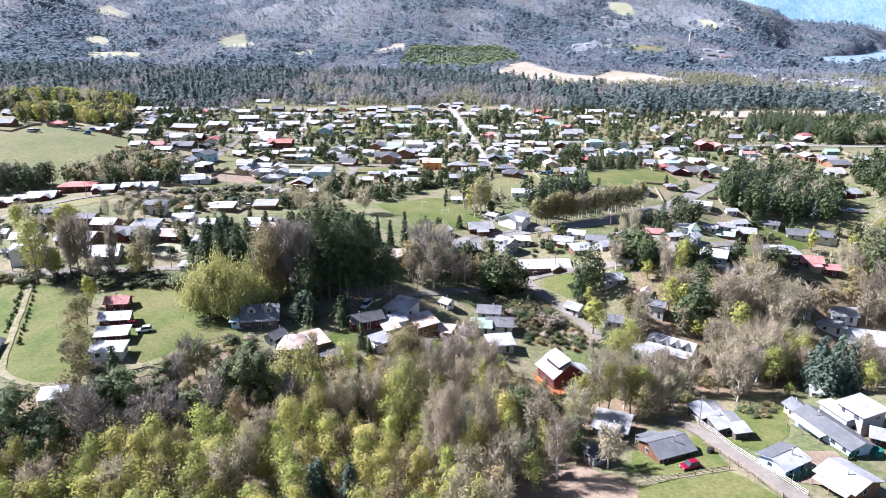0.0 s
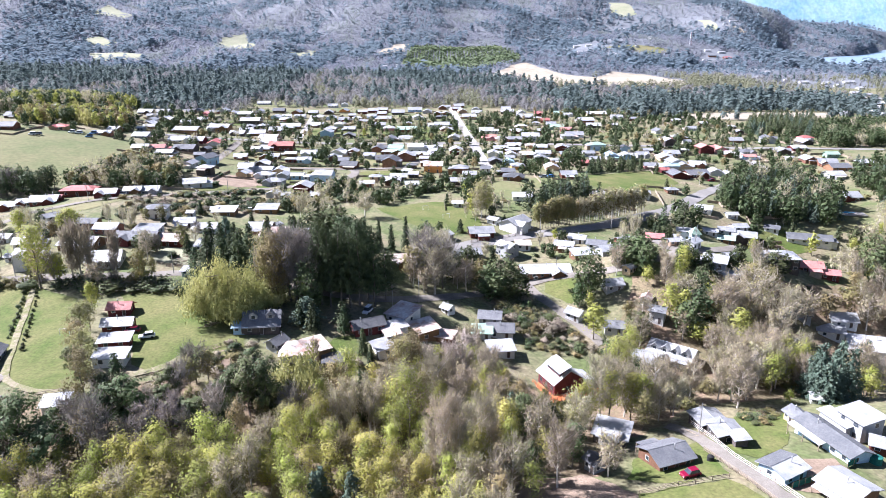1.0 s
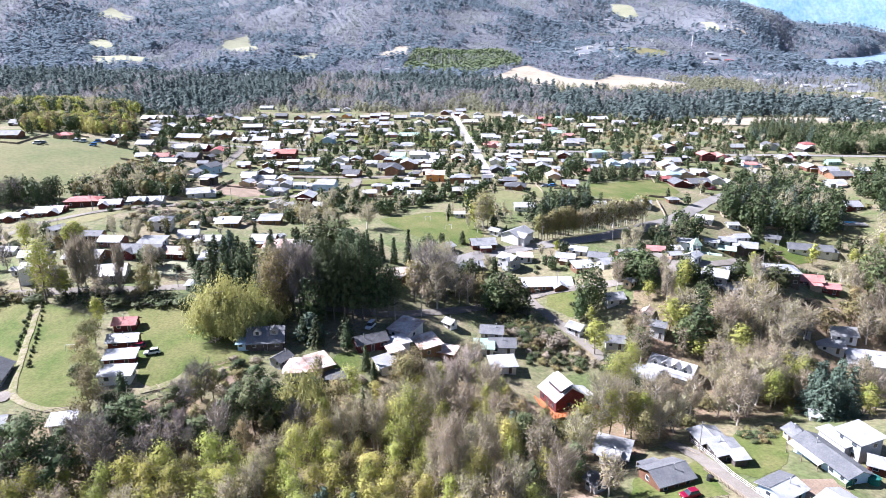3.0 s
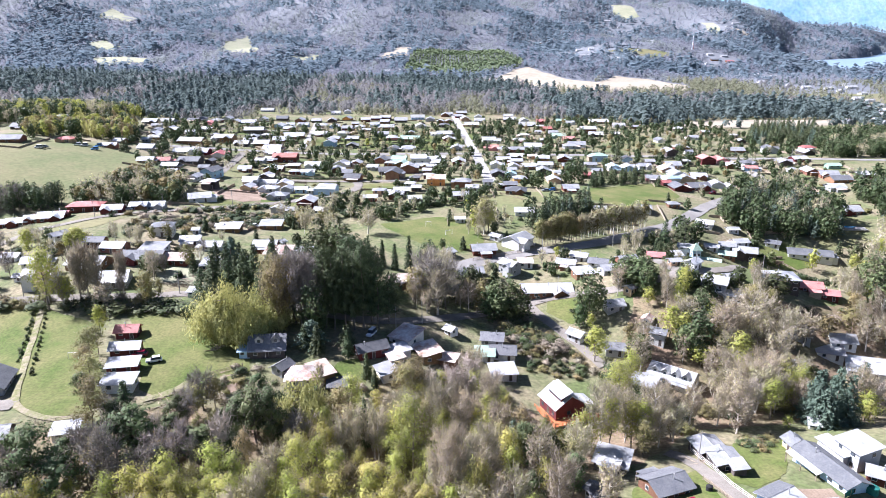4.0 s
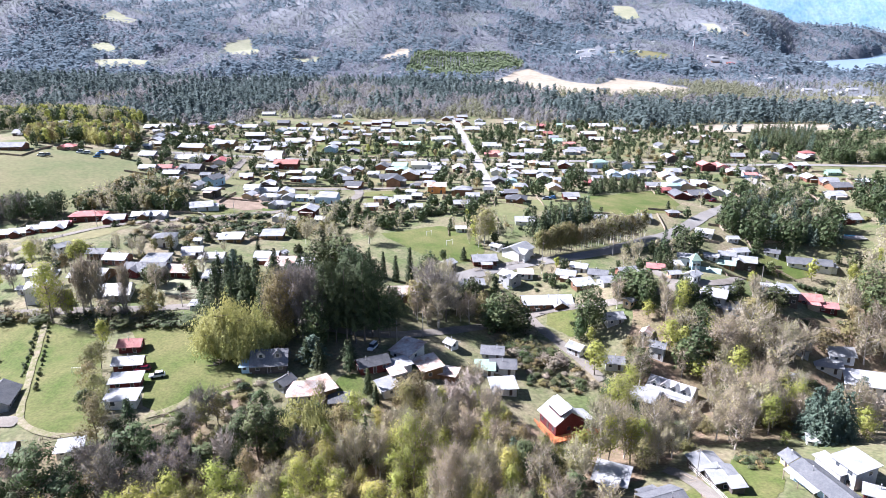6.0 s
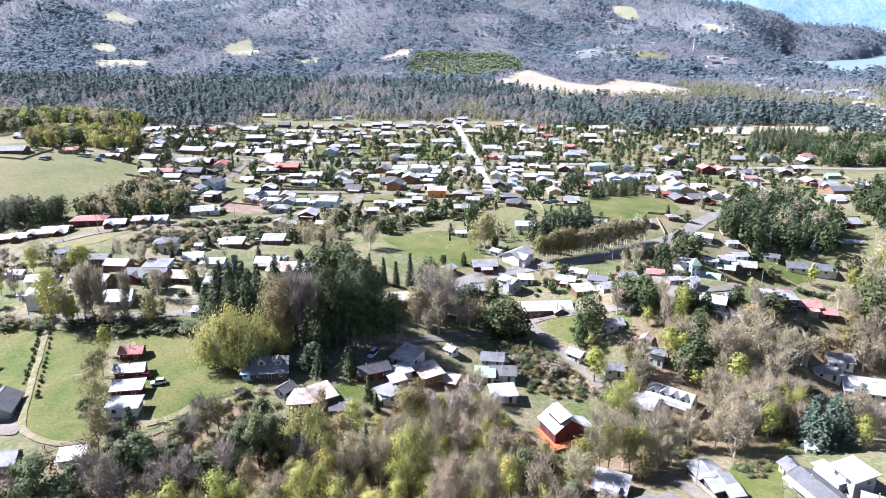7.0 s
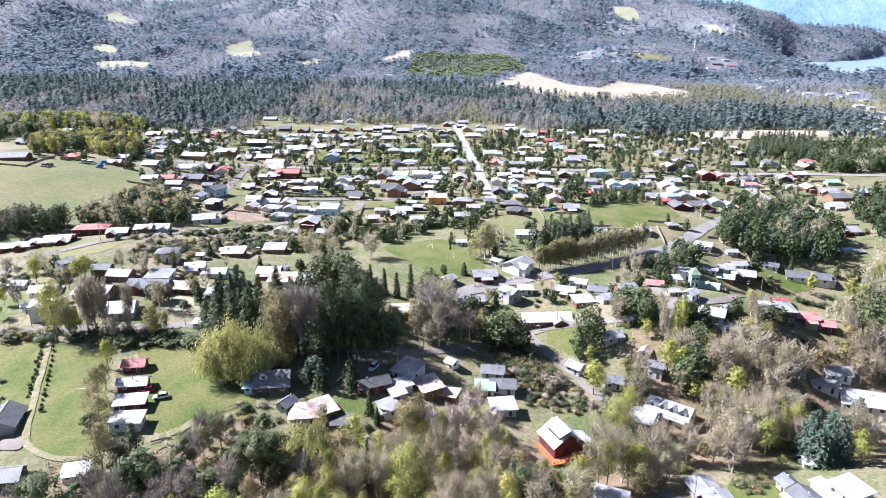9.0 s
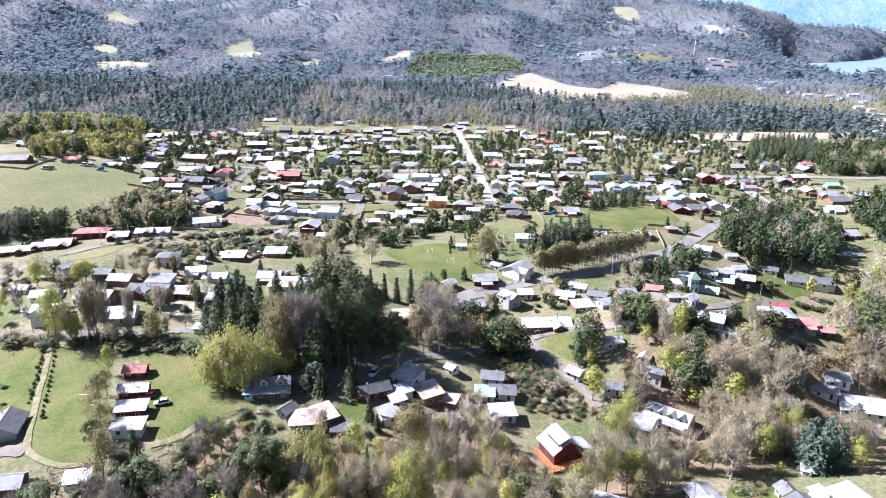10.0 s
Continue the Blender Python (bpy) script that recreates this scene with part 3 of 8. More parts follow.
def part(name, bm, mat, parent, label=""):
    me = bpy.data.meshes.new(name)
    bm.to_mesh(me)
    bm.free()
    for m in (mat if isinstance(mat, (list, tuple)) else [mat]):
        me.materials.append(MATS[m])
    ob = new(name, me)
    ob.parent = parent
    return tagged(ob, label)


def box(bm, x0, y0, z0, x1, y1, z1, mi=0):
    v = [bm.verts.new(p) for p in ((x0, y0, z0), (x1, y0, z0), (x1, y1, z0), (x0, y1, z0), (x0, y0, z1), (x1, y0, z1), (x1, y1, z1), (x0, y1, z1))]
    for q in ((3, 2, 1, 0), (4, 5, 6, 7), (0, 1, 5, 4), (1, 2, 6, 5), (2, 3, 7, 6), (3, 0, 4, 7)):
        bm.faces.new([v[i] for i in q]).material_index = mi
    return v


def prism(bm, ring, x0, x1):
    """An outline in the y-z plane drawn out along x."""
    a = [bm.verts.new((x0, y, z)) for y, z in ring]
    b = [bm.verts.new((x1, y, z)) for y, z in ring]
    n = len(ring)
    bm.faces.new(a[::-1])
    bm.faces.new(b)
    for i in range(n):
        j = (i + 1) % n
        bm.faces.new((a[i], a[j], b[j], b[i]))


def shell(bm):
    bmesh.ops.recalc_face_normals(bm, faces=bm.faces[:])
    return bm


SHARED = {}


def shared_part(name, key, make, mats, parent, m, label=""):
    if key not in SHARED:
        bm = make()
        me = bpy.data.meshes.new(name)
        shell(bm).to_mesh(me)
        bm.free()
        for k in mats:
            me.materials.append(MATS[k])
        SHARED[key] = me
    ob = new(name, SHARED[key])
    ob.parent = parent
    ob.matrix_basis = m
    return tagged(ob, label)


def framed(bm, w, h, border, back):
    """A slab whose front is set back inside a border: one piece, the inner face in the second material."""
    box(bm, -w / 2, -0.05, 0, w / 2, 0.04, h)
    bm.normal_update()
    front = min(bm.faces, key=lambda f: f.calc_center_median().y)
    bmesh.ops.inset_individual(bm, faces=[front], thickness=border, depth=0)
    front.material_index = 1
    for v in front.verts:
        v.co.y += back


def window_mesh(w, h):
    def make():
        bm = bmesh.new()
        framed(bm, w + 0.1, h, 0.09, 0.035)
        return bm
    return make


def door_mesh():
    bm = bmesh.new()
    framed(bm, 1.0, 2.08, 0.08, 0.03)
    return bm


def flue_mesh():
    bm = bmesh.new()
    bmesh.ops.create_cone(bm, segments=8, radius1=0.09, radius2=0.09, depth=1.6, cap_ends=True, matrix=Matrix.Translation((0, 0, 0.5)))
    bmesh.ops.create_cone(bm, segments=8, radius1=0.2, radius2=0.03, depth=0.2, cap_ends=True, matrix=Matrix.Translation((0, 0, 1.45)))
    return bm


ROOFS = {"w": ("zinc", "pale zinc"), "k": ("grey_roof", "grey"), "n": ("black_roof", "black"), "r": ("red_roof", "red"), "p": ("pink_roof", "faded pink"),
         "g": ("green_roof", "pale green"), "u": ("blue_roof", "pale blue"), "t": ("rusty_roof", "rust-stained")}
WALLS = {"w": ("white_wall", "white"), "b": ("brown_wall", "brown timber"), "n": ("dark_wall", "dark timber"), "r": ("red_wall", "red timber"), "t": ("tan_wall", "tan timber"),
         "u": ("blue_wall", "pale blue"), "y": ("yellow_wall", "yellow"), "g": ("green_wall", "green"), "k": ("grey_wall", "grey"), "p": ("pink_wall", "pink"), "o": ("orange_wall", "orange")}


def gable_roof(bm, L, W, H, rise, over, thick=0.14, split=0.5):
    """Two slabs that meet at the ridge; split: where the ridge lies across the depth."""
    ridge = -W / 2 + W * split
    for y_eave, s in ((-W / 2, -1), (W / 2, 1)):
        run = abs(y_eave - ridge)
        if run < 0.05:
            continue
        k = rise / run
        ye = y_eave + s * over
        ze = H - over * k
        prism(bm, [(ye, ze), (ridge, H + rise), (ridge, H + rise + thick), (ye, ze + thick)], -L / 2 - over, L / 2 + over)


def hip_roof(bm, L, W, H, rise, over):
    a, b = L / 2 + over, W / 2 + over
    r = max(L / 2 - W / 2, 0.2)
    lo = [bm.verts.new(p) for p in ((-a, -b, H - 0.1), (a, -b, H - 0.1), (a, b, H - 0.1), (-a, b, H - 0.1))]
    up = [bm.verts.new(p) for p in ((-a, -b, H + 0.05), (a, -b, H + 0.05), (a, b, H + 0.05), (-a, b, H + 0.05))]
    t0, t1 = bm.verts.new((-r, 0, H + rise)), bm.verts.new((r, 0, H + rise))
    bm.faces.new(lo[::-1])
    for i in range(4):
        bm.faces.new((lo[i], lo[(i + 1) % 4], up[(i + 1) % 4], up[i]))
    bm.faces.new((up[0], up[1], t1, t0))
    bm.faces.new((up[1], up[2], t1))
    bm.faces.new((up[2], up[3], t0, t1))
    bm.faces.new((up[3], up[0], t0))


def openings(house, L, W, H, rng, dense, base=0.0, trim="trim"):
    """Windows on the four sides and a door, set 3 cm proud of the walls."""
    storeys = 2 if H > 4.2 else 1
    for f in range(storeys):
        z = base + 0.95 + f * 2.5
        for side, run in ((-1, L), (1, L)):
            n = max(2, int(run / (2.6 if dense else 4.5)))
            if side > 0 and not dense:
                continue
            for i in range(n):
                x = -run / 2 + run * (i + 0.5) / n
                if f == 0 and side < 0 and i == n // 2 and house.location.y < 430:
                    shared_part("door", "door" + trim, door_mesh, (trim, "dark_trim"), house, pose(x, -W / 2 - 0.02, base, 0, 0, 0))
                    continue
                shared_part("window", ("w", trim, i % 2), window_mesh(1.3 if i % 2 else 1.0, 1.1), (trim, "glass"), house,
                            pose(x, side * (W / 2 + 0.02), z, 0, 0, 0 if side < 0 else 180))
        for side in (-1, 1):
            if dense:
                shared_part("window", ("w", trim, 0), window_mesh(1.0, 1.1), (trim, "glass"), house,
                            pose(side * (L / 2 + 0.02), rng.uniform(-0.2, 0.2) * W, z, 0, 0, 90 * side))


def house(x, y, turn, L, W, H, codes, style="gable", dense=False, porch=0.0, flue=None, split=0.5, rise=None, name="house", label="", group="", trim="trim", windows=True, lift=0.0, wing=None):
    """A house or shed: walls with gables, roof, windows, door; porch: depth of a lean-to roof on posts along the front."""
    rng = random.Random(int(x * 13 + y * 7))
    roof_mat, roof_word = ROOFS[codes[0]]
    wall_mat, wall_word = WALLS[codes[1]]
    top = new(name)
    z0 = min(ground_at(x + dx, y + dy) for dx in (-L / 3, 0, L / 3) for dy in (-W / 3, 0, W / 3)) + 0.2 + lift
    top.matrix_basis = pose(x, y, z0, 0, 0, turn)
    rise = rise if rise is not None else W * (0.12 if style == "shed" else 0.29 if y < 215 else 0.21)
    bm = bmesh.new()
    if style == "hip":
        box(bm, -L / 2, -W / 2, -1.6 - lift, L / 2, W / 2, H)
    elif style == "shed":
        prism(bm, [(-W / 2, -1.6 - lift), (W / 2, -1.6 - lift), (W / 2, H + rise), (-W / 2, H)], -L / 2, L / 2)
    else:
        prism(bm, [(-W / 2, -1.6 - lift), (W / 2, -1.6 - lift), (W / 2, H), (-W / 2 + W * split, H + rise), (-W / 2, H)], -L / 2, L / 2)
    part("wall", shell(bm), wall_mat, top)
    bm = bmesh.new()
    over = 0.6
    if style == "hip":
        hip_roof(bm, L, W, H, rise, over)
    elif style == "shed":
        k = rise / W
        prism(bm, [(-W / 2 - over, H - over * k + 0.02), (W / 2 + over, H + rise + over * k + 0.02), (W / 2 + over, H + rise + over * k + 0.14), (-W / 2 - over, H - over * k + 0.14)], -L / 2 - over, L / 2 + over)
    else:
        gable_roof(bm, L, W, H, rise, over, split=split)
    roof = part("roof", shell(bm), roof_mat, top)
    if dense and style == "gable" and 0.3 < split < 0.7:
        bm = bmesh.new()
        prism(bm, [(-0.16, H + rise + 0.08), (0.16, H + rise + 0.08), (0, H + rise + 0.2)], -L / 2 - over, L / 2 + over)
        part("ridge_cap", shell(bm), roof_mat, roof)
    if windows:
        openings(top, L, W, H, rng, dense, trim=trim)
    if porch:
        bm = bmesh.new()
        prism(bm, [(-W / 2 - porch, H - 0.75), (-W / 2 - 0.02, H - 0.25), (-W / 2 - 0.02, H - 0.15), (-W / 2 - porch, H - 0.65)], -L / 2 + 0.3, L / 2 - 0.3)
        part("porch_roof", shell(bm), roof_mat, top)
        for i in range(max(2, int(L / 3.0) + 1)):
            px = -L / 2 + 0.4 + (L - 0.8) * i / max(1, int(L / 3.0))
            bm = bmesh.new()
            box(bm, px - 0.06, -W / 2 - porch + 0.1, -1.4 - lift, px + 0.06, -W / 2 - porch + 0.22, H - 0.7)
            part("porch_post", bm, "weathered_wood", top)
    if L > 6.5 and style != "shed" and wing is None:
        wing = rng.choice(("gable", "gable", "side", "side", "back", ""))
    if wing == "gable":
        w, d, xo = min(L * 0.45, 4.5), rng.uniform(1.2, 2.4), rng.choice((-1, 1)) * L * 0.24
        hw = H - 0.1
        ring = [(xo - w / 2, -1.6 - lift), (xo + w / 2, -1.6 - lift), (xo + w / 2, hw), (xo, hw + w * 0.3), (xo - w / 2, hw)]
        bm = bmesh.new()
        prism(bm, [(px, pz) for px, pz in ring], W / 2 - 0.3, W / 2 + d)
        bm.transform(Matrix.Rotation(-math.pi / 2, 4, "Z"))
        for v in bm.verts:
            v.co.x = -v.co.x
        bm.normal_update()
        wing_part = part("wing", shell(bm), wall_mat, top)
        bm = bmesh.new()
        for sgn in (-1, 1):
            prism(bm, [(xo + sgn * (w / 2 + 0.45), hw - 0.27), (xo, hw + w * 0.3), (xo, hw + w * 0.3 + 0.12), (xo + sgn * (w / 2 + 0.45), hw - 0.15)], 0.1, W / 2 + d + 0.45)
        bm.transform(Matrix.Rotation(-math.pi / 2, 4, "Z"))
        for v in bm.verts:
            v.co.x = -v.co.x
        part("wing_roof", shell(bm), roof_mat, wing_part)
        shared_part("window", ("w", trim, 1), window_mesh(1.3, 1.1), (trim, "glass"), wing_part, pose(xo, -W / 2 - d - 0.02, 0.9))
    elif wing in ("side", "back"):
        w = rng.uniform(1.8, 3.2)
        other = rng.choice((roof_mat, "zinc", "zinc", "rusty_roof"))
        bm = bmesh.new()
        if wing == "back":
            a0, b0 = rng.uniform(-0.45, -0.1) * L, rng.uniform(0.1, 0.45) * L
            prism(bm, [(-W / 2 - w, -1.6 - lift), (-W / 2 + 0.05, -1.6 - lift), (-W / 2 + 0.05, H - 0.3), (-W / 2 - w, H - 0.75)], a0, b0)
            lean = part("lean_to", shell(bm), wall_mat if rng.random() < 0.6 else "weathered_wood", top)
            bm = bmesh.new()
            prism(bm, [(-W / 2 - w - 0.35, H - 0.76), (-W / 2 - 0.02, H - 0.24), (-W / 2 - 0.02, H - 0.15), (-W / 2 - w - 0.35, H - 0.67)], a0 - 0.3, b0 + 0.3)
        else:
            s0 = rng.choice((-1, 1))
            a0, b0 = sorted((s0 * (L / 2 - 0.05), s0 * (L / 2 + w)))
            prism(bm, [(-W * 0.4, -1.6 - lift), (W * 0.3, -1.6 - lift), (W * 0.3, H - 0.35), (-W * 0.4, H - 0.6)], a0, b0)
            lean = part("lean_to", shell(bm), wall_mat if rng.random() < 0.6 else "weathered_wood", top)
            bm = bmesh.new()
            prism(bm, [(-W * 0.4 - 0.4, H - 0.61), (W * 0.3 + 0.3, H - 0.33), (W * 0.3 + 0.3, H - 0.24), (-W * 0.4 - 0.4, H - 0.52)], a0 - 0.3, b0 + 0.3)
        part("lean_to_roof", shell(bm), other, lean)
    if flue is None:
        flue = rng.random() < (0.9 if dense else 0.35)
    if flue and style != "shed":
        shared_part("flue", "flue", flue_mesh, ("steel",), top, pose(rng.uniform(-0.3, 0.3) * L, -W * 0.15, H + rise * 0.7))
    kind = "house" if L > 5.5 else "shed"
    storey = "two-storey " if H > 4.2 else ""
    tagged(top, label or f"{storey}{wall_word} {kind} with a {roof_word} metal roof", kind, group)
    r = math.hypot(L, W) / 2
    FOOT.append((x, y, r + 0.8))
    return top


FAR_ROWS = []


def blocks(rows, group):
    """x, y, turn, length, width, wall height, colours and style."""
    if min(r[1] for r in rows) > 640 or group.startswith("farms"):
        FAR_ROWS.extend(rows)
        return
    for x, y, turn, L, W, H, codes in rows:
        style = {"h": "hip", "s": "shed"}.get(codes[2:3], "gable")
        house(x, y, turn, L, W, H, codes, style, dense=y < 265, group=group, name="house" if L > 5.5 else "shed")


blocks([(-128.6, 356.2, -3, 7.7, 6.1, 4, "wnh"), (-142.2, 371.1, 84, 8.2, 5.9, 2.2, "wwg"), (-157.1, 376.8, -4, 6.3, 5.4, 2.1, "wbg"), (-163.0, 390.3, -2, 9.3, 6.9, 2.2, "wng"), (-178.9, 394.3, 7, 8.8, 6.8, 2.2, "wtg"), (-145.6, 397.2, -0, 5.9, 5.1, 2.1, "kng"), (-171.2, 400.2, 8, 8.2, 7.1, 2.2, "rwg"), (-262.2, 401.1, 7, 14.5, 9.5, 2.1, "kbg"), (-159.3, 411.7, -3, 12.7, 9.5, 2.2, "kng"), (-236.0, 414.4, 4, 9.0, 7.2, 2.2, "rth"), (-210.3, 416.8, 5, 8.0, 5.8, 2.2, "wbg"), (-193.1, 430.1, -4, 9.7, 9.2, 2.3, "wkg"), (-214.0, 437.8, -9, 6.8, 6.3, 2.2, "wbg")], "houses by the hill meadow")
blocks([(-172.6, 441.4, 8, 15.2, 9.5, 2.2, "wwg"), (-164.8, 446.9, -2, 10.6, 9.5, 2.2, "wrg"), (-208.2, 463.8, -4, 4.7, 5.0, 2.3, "wkg"), (-301.7, 477.4, 3, 11.7, 9.5, 2.1, "kng"), (-183.5, 482.0, -7, 17.4, 9.5, 4, "wbg"), (-211.0, 484.8, -1, 7.5, 6.1, 2.1, "wbg"), (-217.6, 499.6, 91, 10.4, 8.5, 2.2, "wng"), (-175.9, 513.9, 4, 7.8, 6.7, 2.3, "wkg"), (-224.6, 519.9, 93, 9.7, 7.0, 2.2, "wwg"), (-297.2, 521.2, 86, 10.3, 8.5, 4, "wwh"), (-183.2, 529.6, 96, 6.4, 5.1, 2.3, "wkg"), (-202.8, 531.9, -6, 7.2, 6.0, 2.2, "wkg"), (-219.7, 535.3, 87, 9.8, 8.5, 2.1, "wbg")], "houses by the hill meadow")
blocks([(-233.2, 541.9, 8, 7.5, 5.4, 2.3, "wkg"), (-200.5, 558.1, 94, 10.6, 8.5, 2.3, "wbh"), (-245.2, 559.0, 2, 10.8, 9.5, 2.3, "wng"), (-238.8, 578.1, -4, 11.1, 9.5, 2.1, "wkg"), (-211.4, 601.5, 96, 11.8, 8.5, 2.2, "ppg"), (-230.9, 616.4, -3, 9.6, 7.2, 2.2, "kng"), (-217.9, 639.5, -6, 9.9, 9.0, 2.3, "wbh"), (-237.4, 656.7, 97, 10.4, 8.5, 2.2, "kwh")], "houses by the hill meadow")
blocks([(-76.0, 316.7, -3, 4.0, 5.0, 2.2, "wbg"), (-62.5, 317.9, -7, 4.0, 5.0, 2.3, "wwg"), (-83.4, 319.5, 81, 6.1, 4.8, 2.2, "wkg"), (-70.6, 328.9, 87, 9.4, 8.5, 4, "wrg"), (-16.7, 341.5, 6, 6.3, 5.1, 2.1, "wkg"), (-40.2, 343.2, 5, 7.0, 5.1, 2.3, "wbg"), (-88.8, 344.7, -8, 9.6, 7.1, 2.3, "wkh"), (-27.7, 349.3, 90, 7.8, 6.3, 2.1, "wbg"), (-64.6, 357.4, -7, 9.2, 8.3, 4, "wug"), (-73.7, 357.7, 3, 4.0, 5.0, 2.2, "wwh"), (-97.5, 359.3, -7, 9.4, 6.8, 2.2, "wwh"), (-109.2, 359.6, 81, 7.4, 5.6, 2.2, "wtg"), (-37.0, 359.8, 1, 6.7, 5.0, 2.2, "wth")], "houses of the village grid")
blocks([(-87.7, 360.4, 85, 6.5, 5.5, 2.3, "wkg"), (-79.9, 360.6, -1, 6.3, 5.0, 2.2, "wug"), (-24.8, 360.9, 2, 8.5, 6.3, 2.1, "wng"), (-16.9, 367.4, -5, 5.0, 5.0, 2.2, "wng"), (-110.2, 370.0, 1, 7.8, 6.4, 4, "wwg"), (-68.6, 371.7, 6, 7.7, 6.6, 2.1, "wwh"), (-92.5, 372.7, 93, 8.9, 7.6, 2.2, "wtg"), (-101.0, 373.0, -3, 9.1, 6.6, 2.3, "wwg"), (-21.0, 378.9, -8, 5.2, 5.0, 2.2, "wkh"), (-107.2, 391.3, 85, 8.4, 6.7, 2.1, "wng"), (-19.2, 396.9, -2, 5.5, 5.0, 2.1, "knh"), (-56.5, 397.7, -8, 9.5, 8.5, 2.2, "nbg"), (-10.8, 404.6, -3, 6.3, 5.0, 2.2, "wbh")], "houses of the village grid")
blocks([(-32.2, 404.9, 82, 11.2, 8.5, 4, "nbg"), (-124.0, 406.4, 7, 7.3, 6.7, 2.2, "wbg"), (-94.3, 409.8, -3, 5.8, 5.0, 2.1, "wrh"), (-86.2, 410.3, 6, 7.9, 5.8, 2.3, "wug"), (-63.1, 412.7, 3, 7.9, 6.4, 2.3, "kng"), (-109.2, 413.0, 86, 10.0, 8.5, 2.2, "wbg"), (-149.0, 417.8, 82, 6.4, 4.6, 2.2, "kng"), (-37.7, 420.9, 8, 10.8, 9.5, 2.1, "kng"), (-12.3, 421.0, -9, 5.2, 5.0, 2.2, "wbg"), (-70.1, 423.3, 99, 8.0, 6.5, 2.2, "wbg"), (-24.5, 424.4, 90, 10.4, 8.5, 4, "wbg"), (-98.4, 429.0, -1, 6.9, 5.0, 2.2, "wbg"), (-48.0, 432.2, -8, 6.8, 6.2, 2.2, "wkg")], "houses of the village grid")
blocks([(-87.5, 433.8, 3, 9.8, 8.7, 2.2, "wwg"), (-122.9, 438.2, -8, 5.6, 5.2, 2.2, "wkg"), (-16.5, 438.2, 3, 7.6, 5.5, 2.2, "wbg"), (-70.0, 442.4, 81, 9.9, 8.5, 2.1, "wwg"), (-29.7, 443.4, 82, 9.4, 8.5, 2.2, "gbg"), (-60.5, 445.3, 87, 8.4, 6.8, 2.3, "wbg"), (-152.5, 445.3, 96, 11.0, 8.5, 2.2, "rwg"), (-117.5, 446.7, -8, 8.8, 6.2, 2.2, "wbg"), (-37.2, 446.8, -8, 7.8, 5.9, 2.1, "wbh"), (-109.1, 450.1, -1, 15.6, 9.5, 4, "rrg"), (-19.1, 456.4, -0, 10.2, 8.3, 4, "wwg"), (-44.9, 459.4, 82, 11.6, 8.5, 2.2, "kbg"), (-32.8, 461.9, -8, 9.6, 8.7, 2.2, "ggg")], "houses of the village grid")
blocks([(-11.1, 464.2, -8, 7.3, 5.4, 2.1, "wng"), (-124.3, 474.4, 8, 11.0, 9.5, 2.2, "wwg"), (-127.9, 492.1, -6, 13.0, 9.5, 2.3, "wtg"), (-154.0, 502.7, 1, 10.1, 8.1, 2.2, "wng"), (-40.7, 508.0, 82, 9.2, 7.0, 2.1, "kwg"), (-29.1, 511.0, 3, 9.8, 7.4, 2.1, "wwh"), (-141.5, 512.0, 4, 11.1, 9.5, 2.2, "wbg"), (-170.6, 514.8, -6, 14.8, 9.5, 4, "wbg"), (-73.5, 519.6, 91, 9.4, 8.1, 2.1, "kng"), (-90.8, 522.1, 86, 10.8, 8.5, 4, "wug"), (-153.1, 522.8, 4, 9.6, 7.3, 2.1, "wwg"), (-132.2, 537.9, 6, 13.4, 9.5, 2.1, "wrg"), (-156.8, 544.2, -4, 10.0, 7.0, 2.2, "wnh")], "houses of the village grid")
blocks([(-93.2, 554.1, 83, 10.5, 8.5, 2.3, "wbh"), (-148.8, 554.5, -0, 7.3, 6.4, 2.2, "wnh"), (-77.5, 556.5, -3, 9.0, 7.8, 2.1, "wng"), (-30.3, 557.8, -2, 15.3, 9.5, 2.3, "gbg"), (-128.5, 562.9, 4, 17.7, 9.5, 2.2, "wbg"), (-46.0, 565.5, 93, 9.6, 8.5, 2.1, "wph"), (-162.8, 569.8, 5, 15.3, 9.5, 4, "wng"), (-108.4, 578.4, -8, 11.4, 8.6, 2.2, "wbg"), (-56.6, 586.1, 4, 11.4, 8.5, 2.1, "wkg"), (-90.7, 588.4, 88, 9.5, 8.5, 2.1, "wwh"), (-31.3, 597.5, 89, 6.3, 4.6, 2.2, "wtg"), (-140.8, 607.4, -8, 11.1, 8.1, 2.3, "wbg"), (-72.9, 611.2, 6, 6.9, 5.3, 2.2, "wtg")], "houses of the village grid")
blocks([(-91.7, 623.4, -3, 9.2, 8.5, 2.2, "wrg"), (-155.7, 626.7, 84, 11.2, 8.5, 2.2, "wug"), (-179.3, 628.2, 93, 7.5, 6.1, 2.2, "wwg"), (-55.7, 634.4, -0, 12.4, 9.5, 2.3, "wbg"), (-81.6, 636.0, 9, 8.3, 6.8, 2.2, "wwh"), (-105.9, 636.7, 88, 10.6, 8.5, 2.2, "wug"), (-147.8, 639.1, 1, 7.4, 6.0, 2.3, "wwg"), (-200.5, 642.4, 89, 10.2, 8.5, 2.3, "wbg"), (-118.3, 642.7, 86, 10.2, 8.5, 2.2, "wwh"), (-136.2, 642.8, -2, 9.6, 7.4, 2.2, "wwg"), (-188.8, 645.1, 6, 13.1, 9.5, 2.2, "wng"), (-25.1, 647.3, 94, 10.9, 8.5, 2.1, "wwg"), (-69.8, 657.1, 1, 8.6, 6.6, 2.2, "wug")], "houses of the village grid")
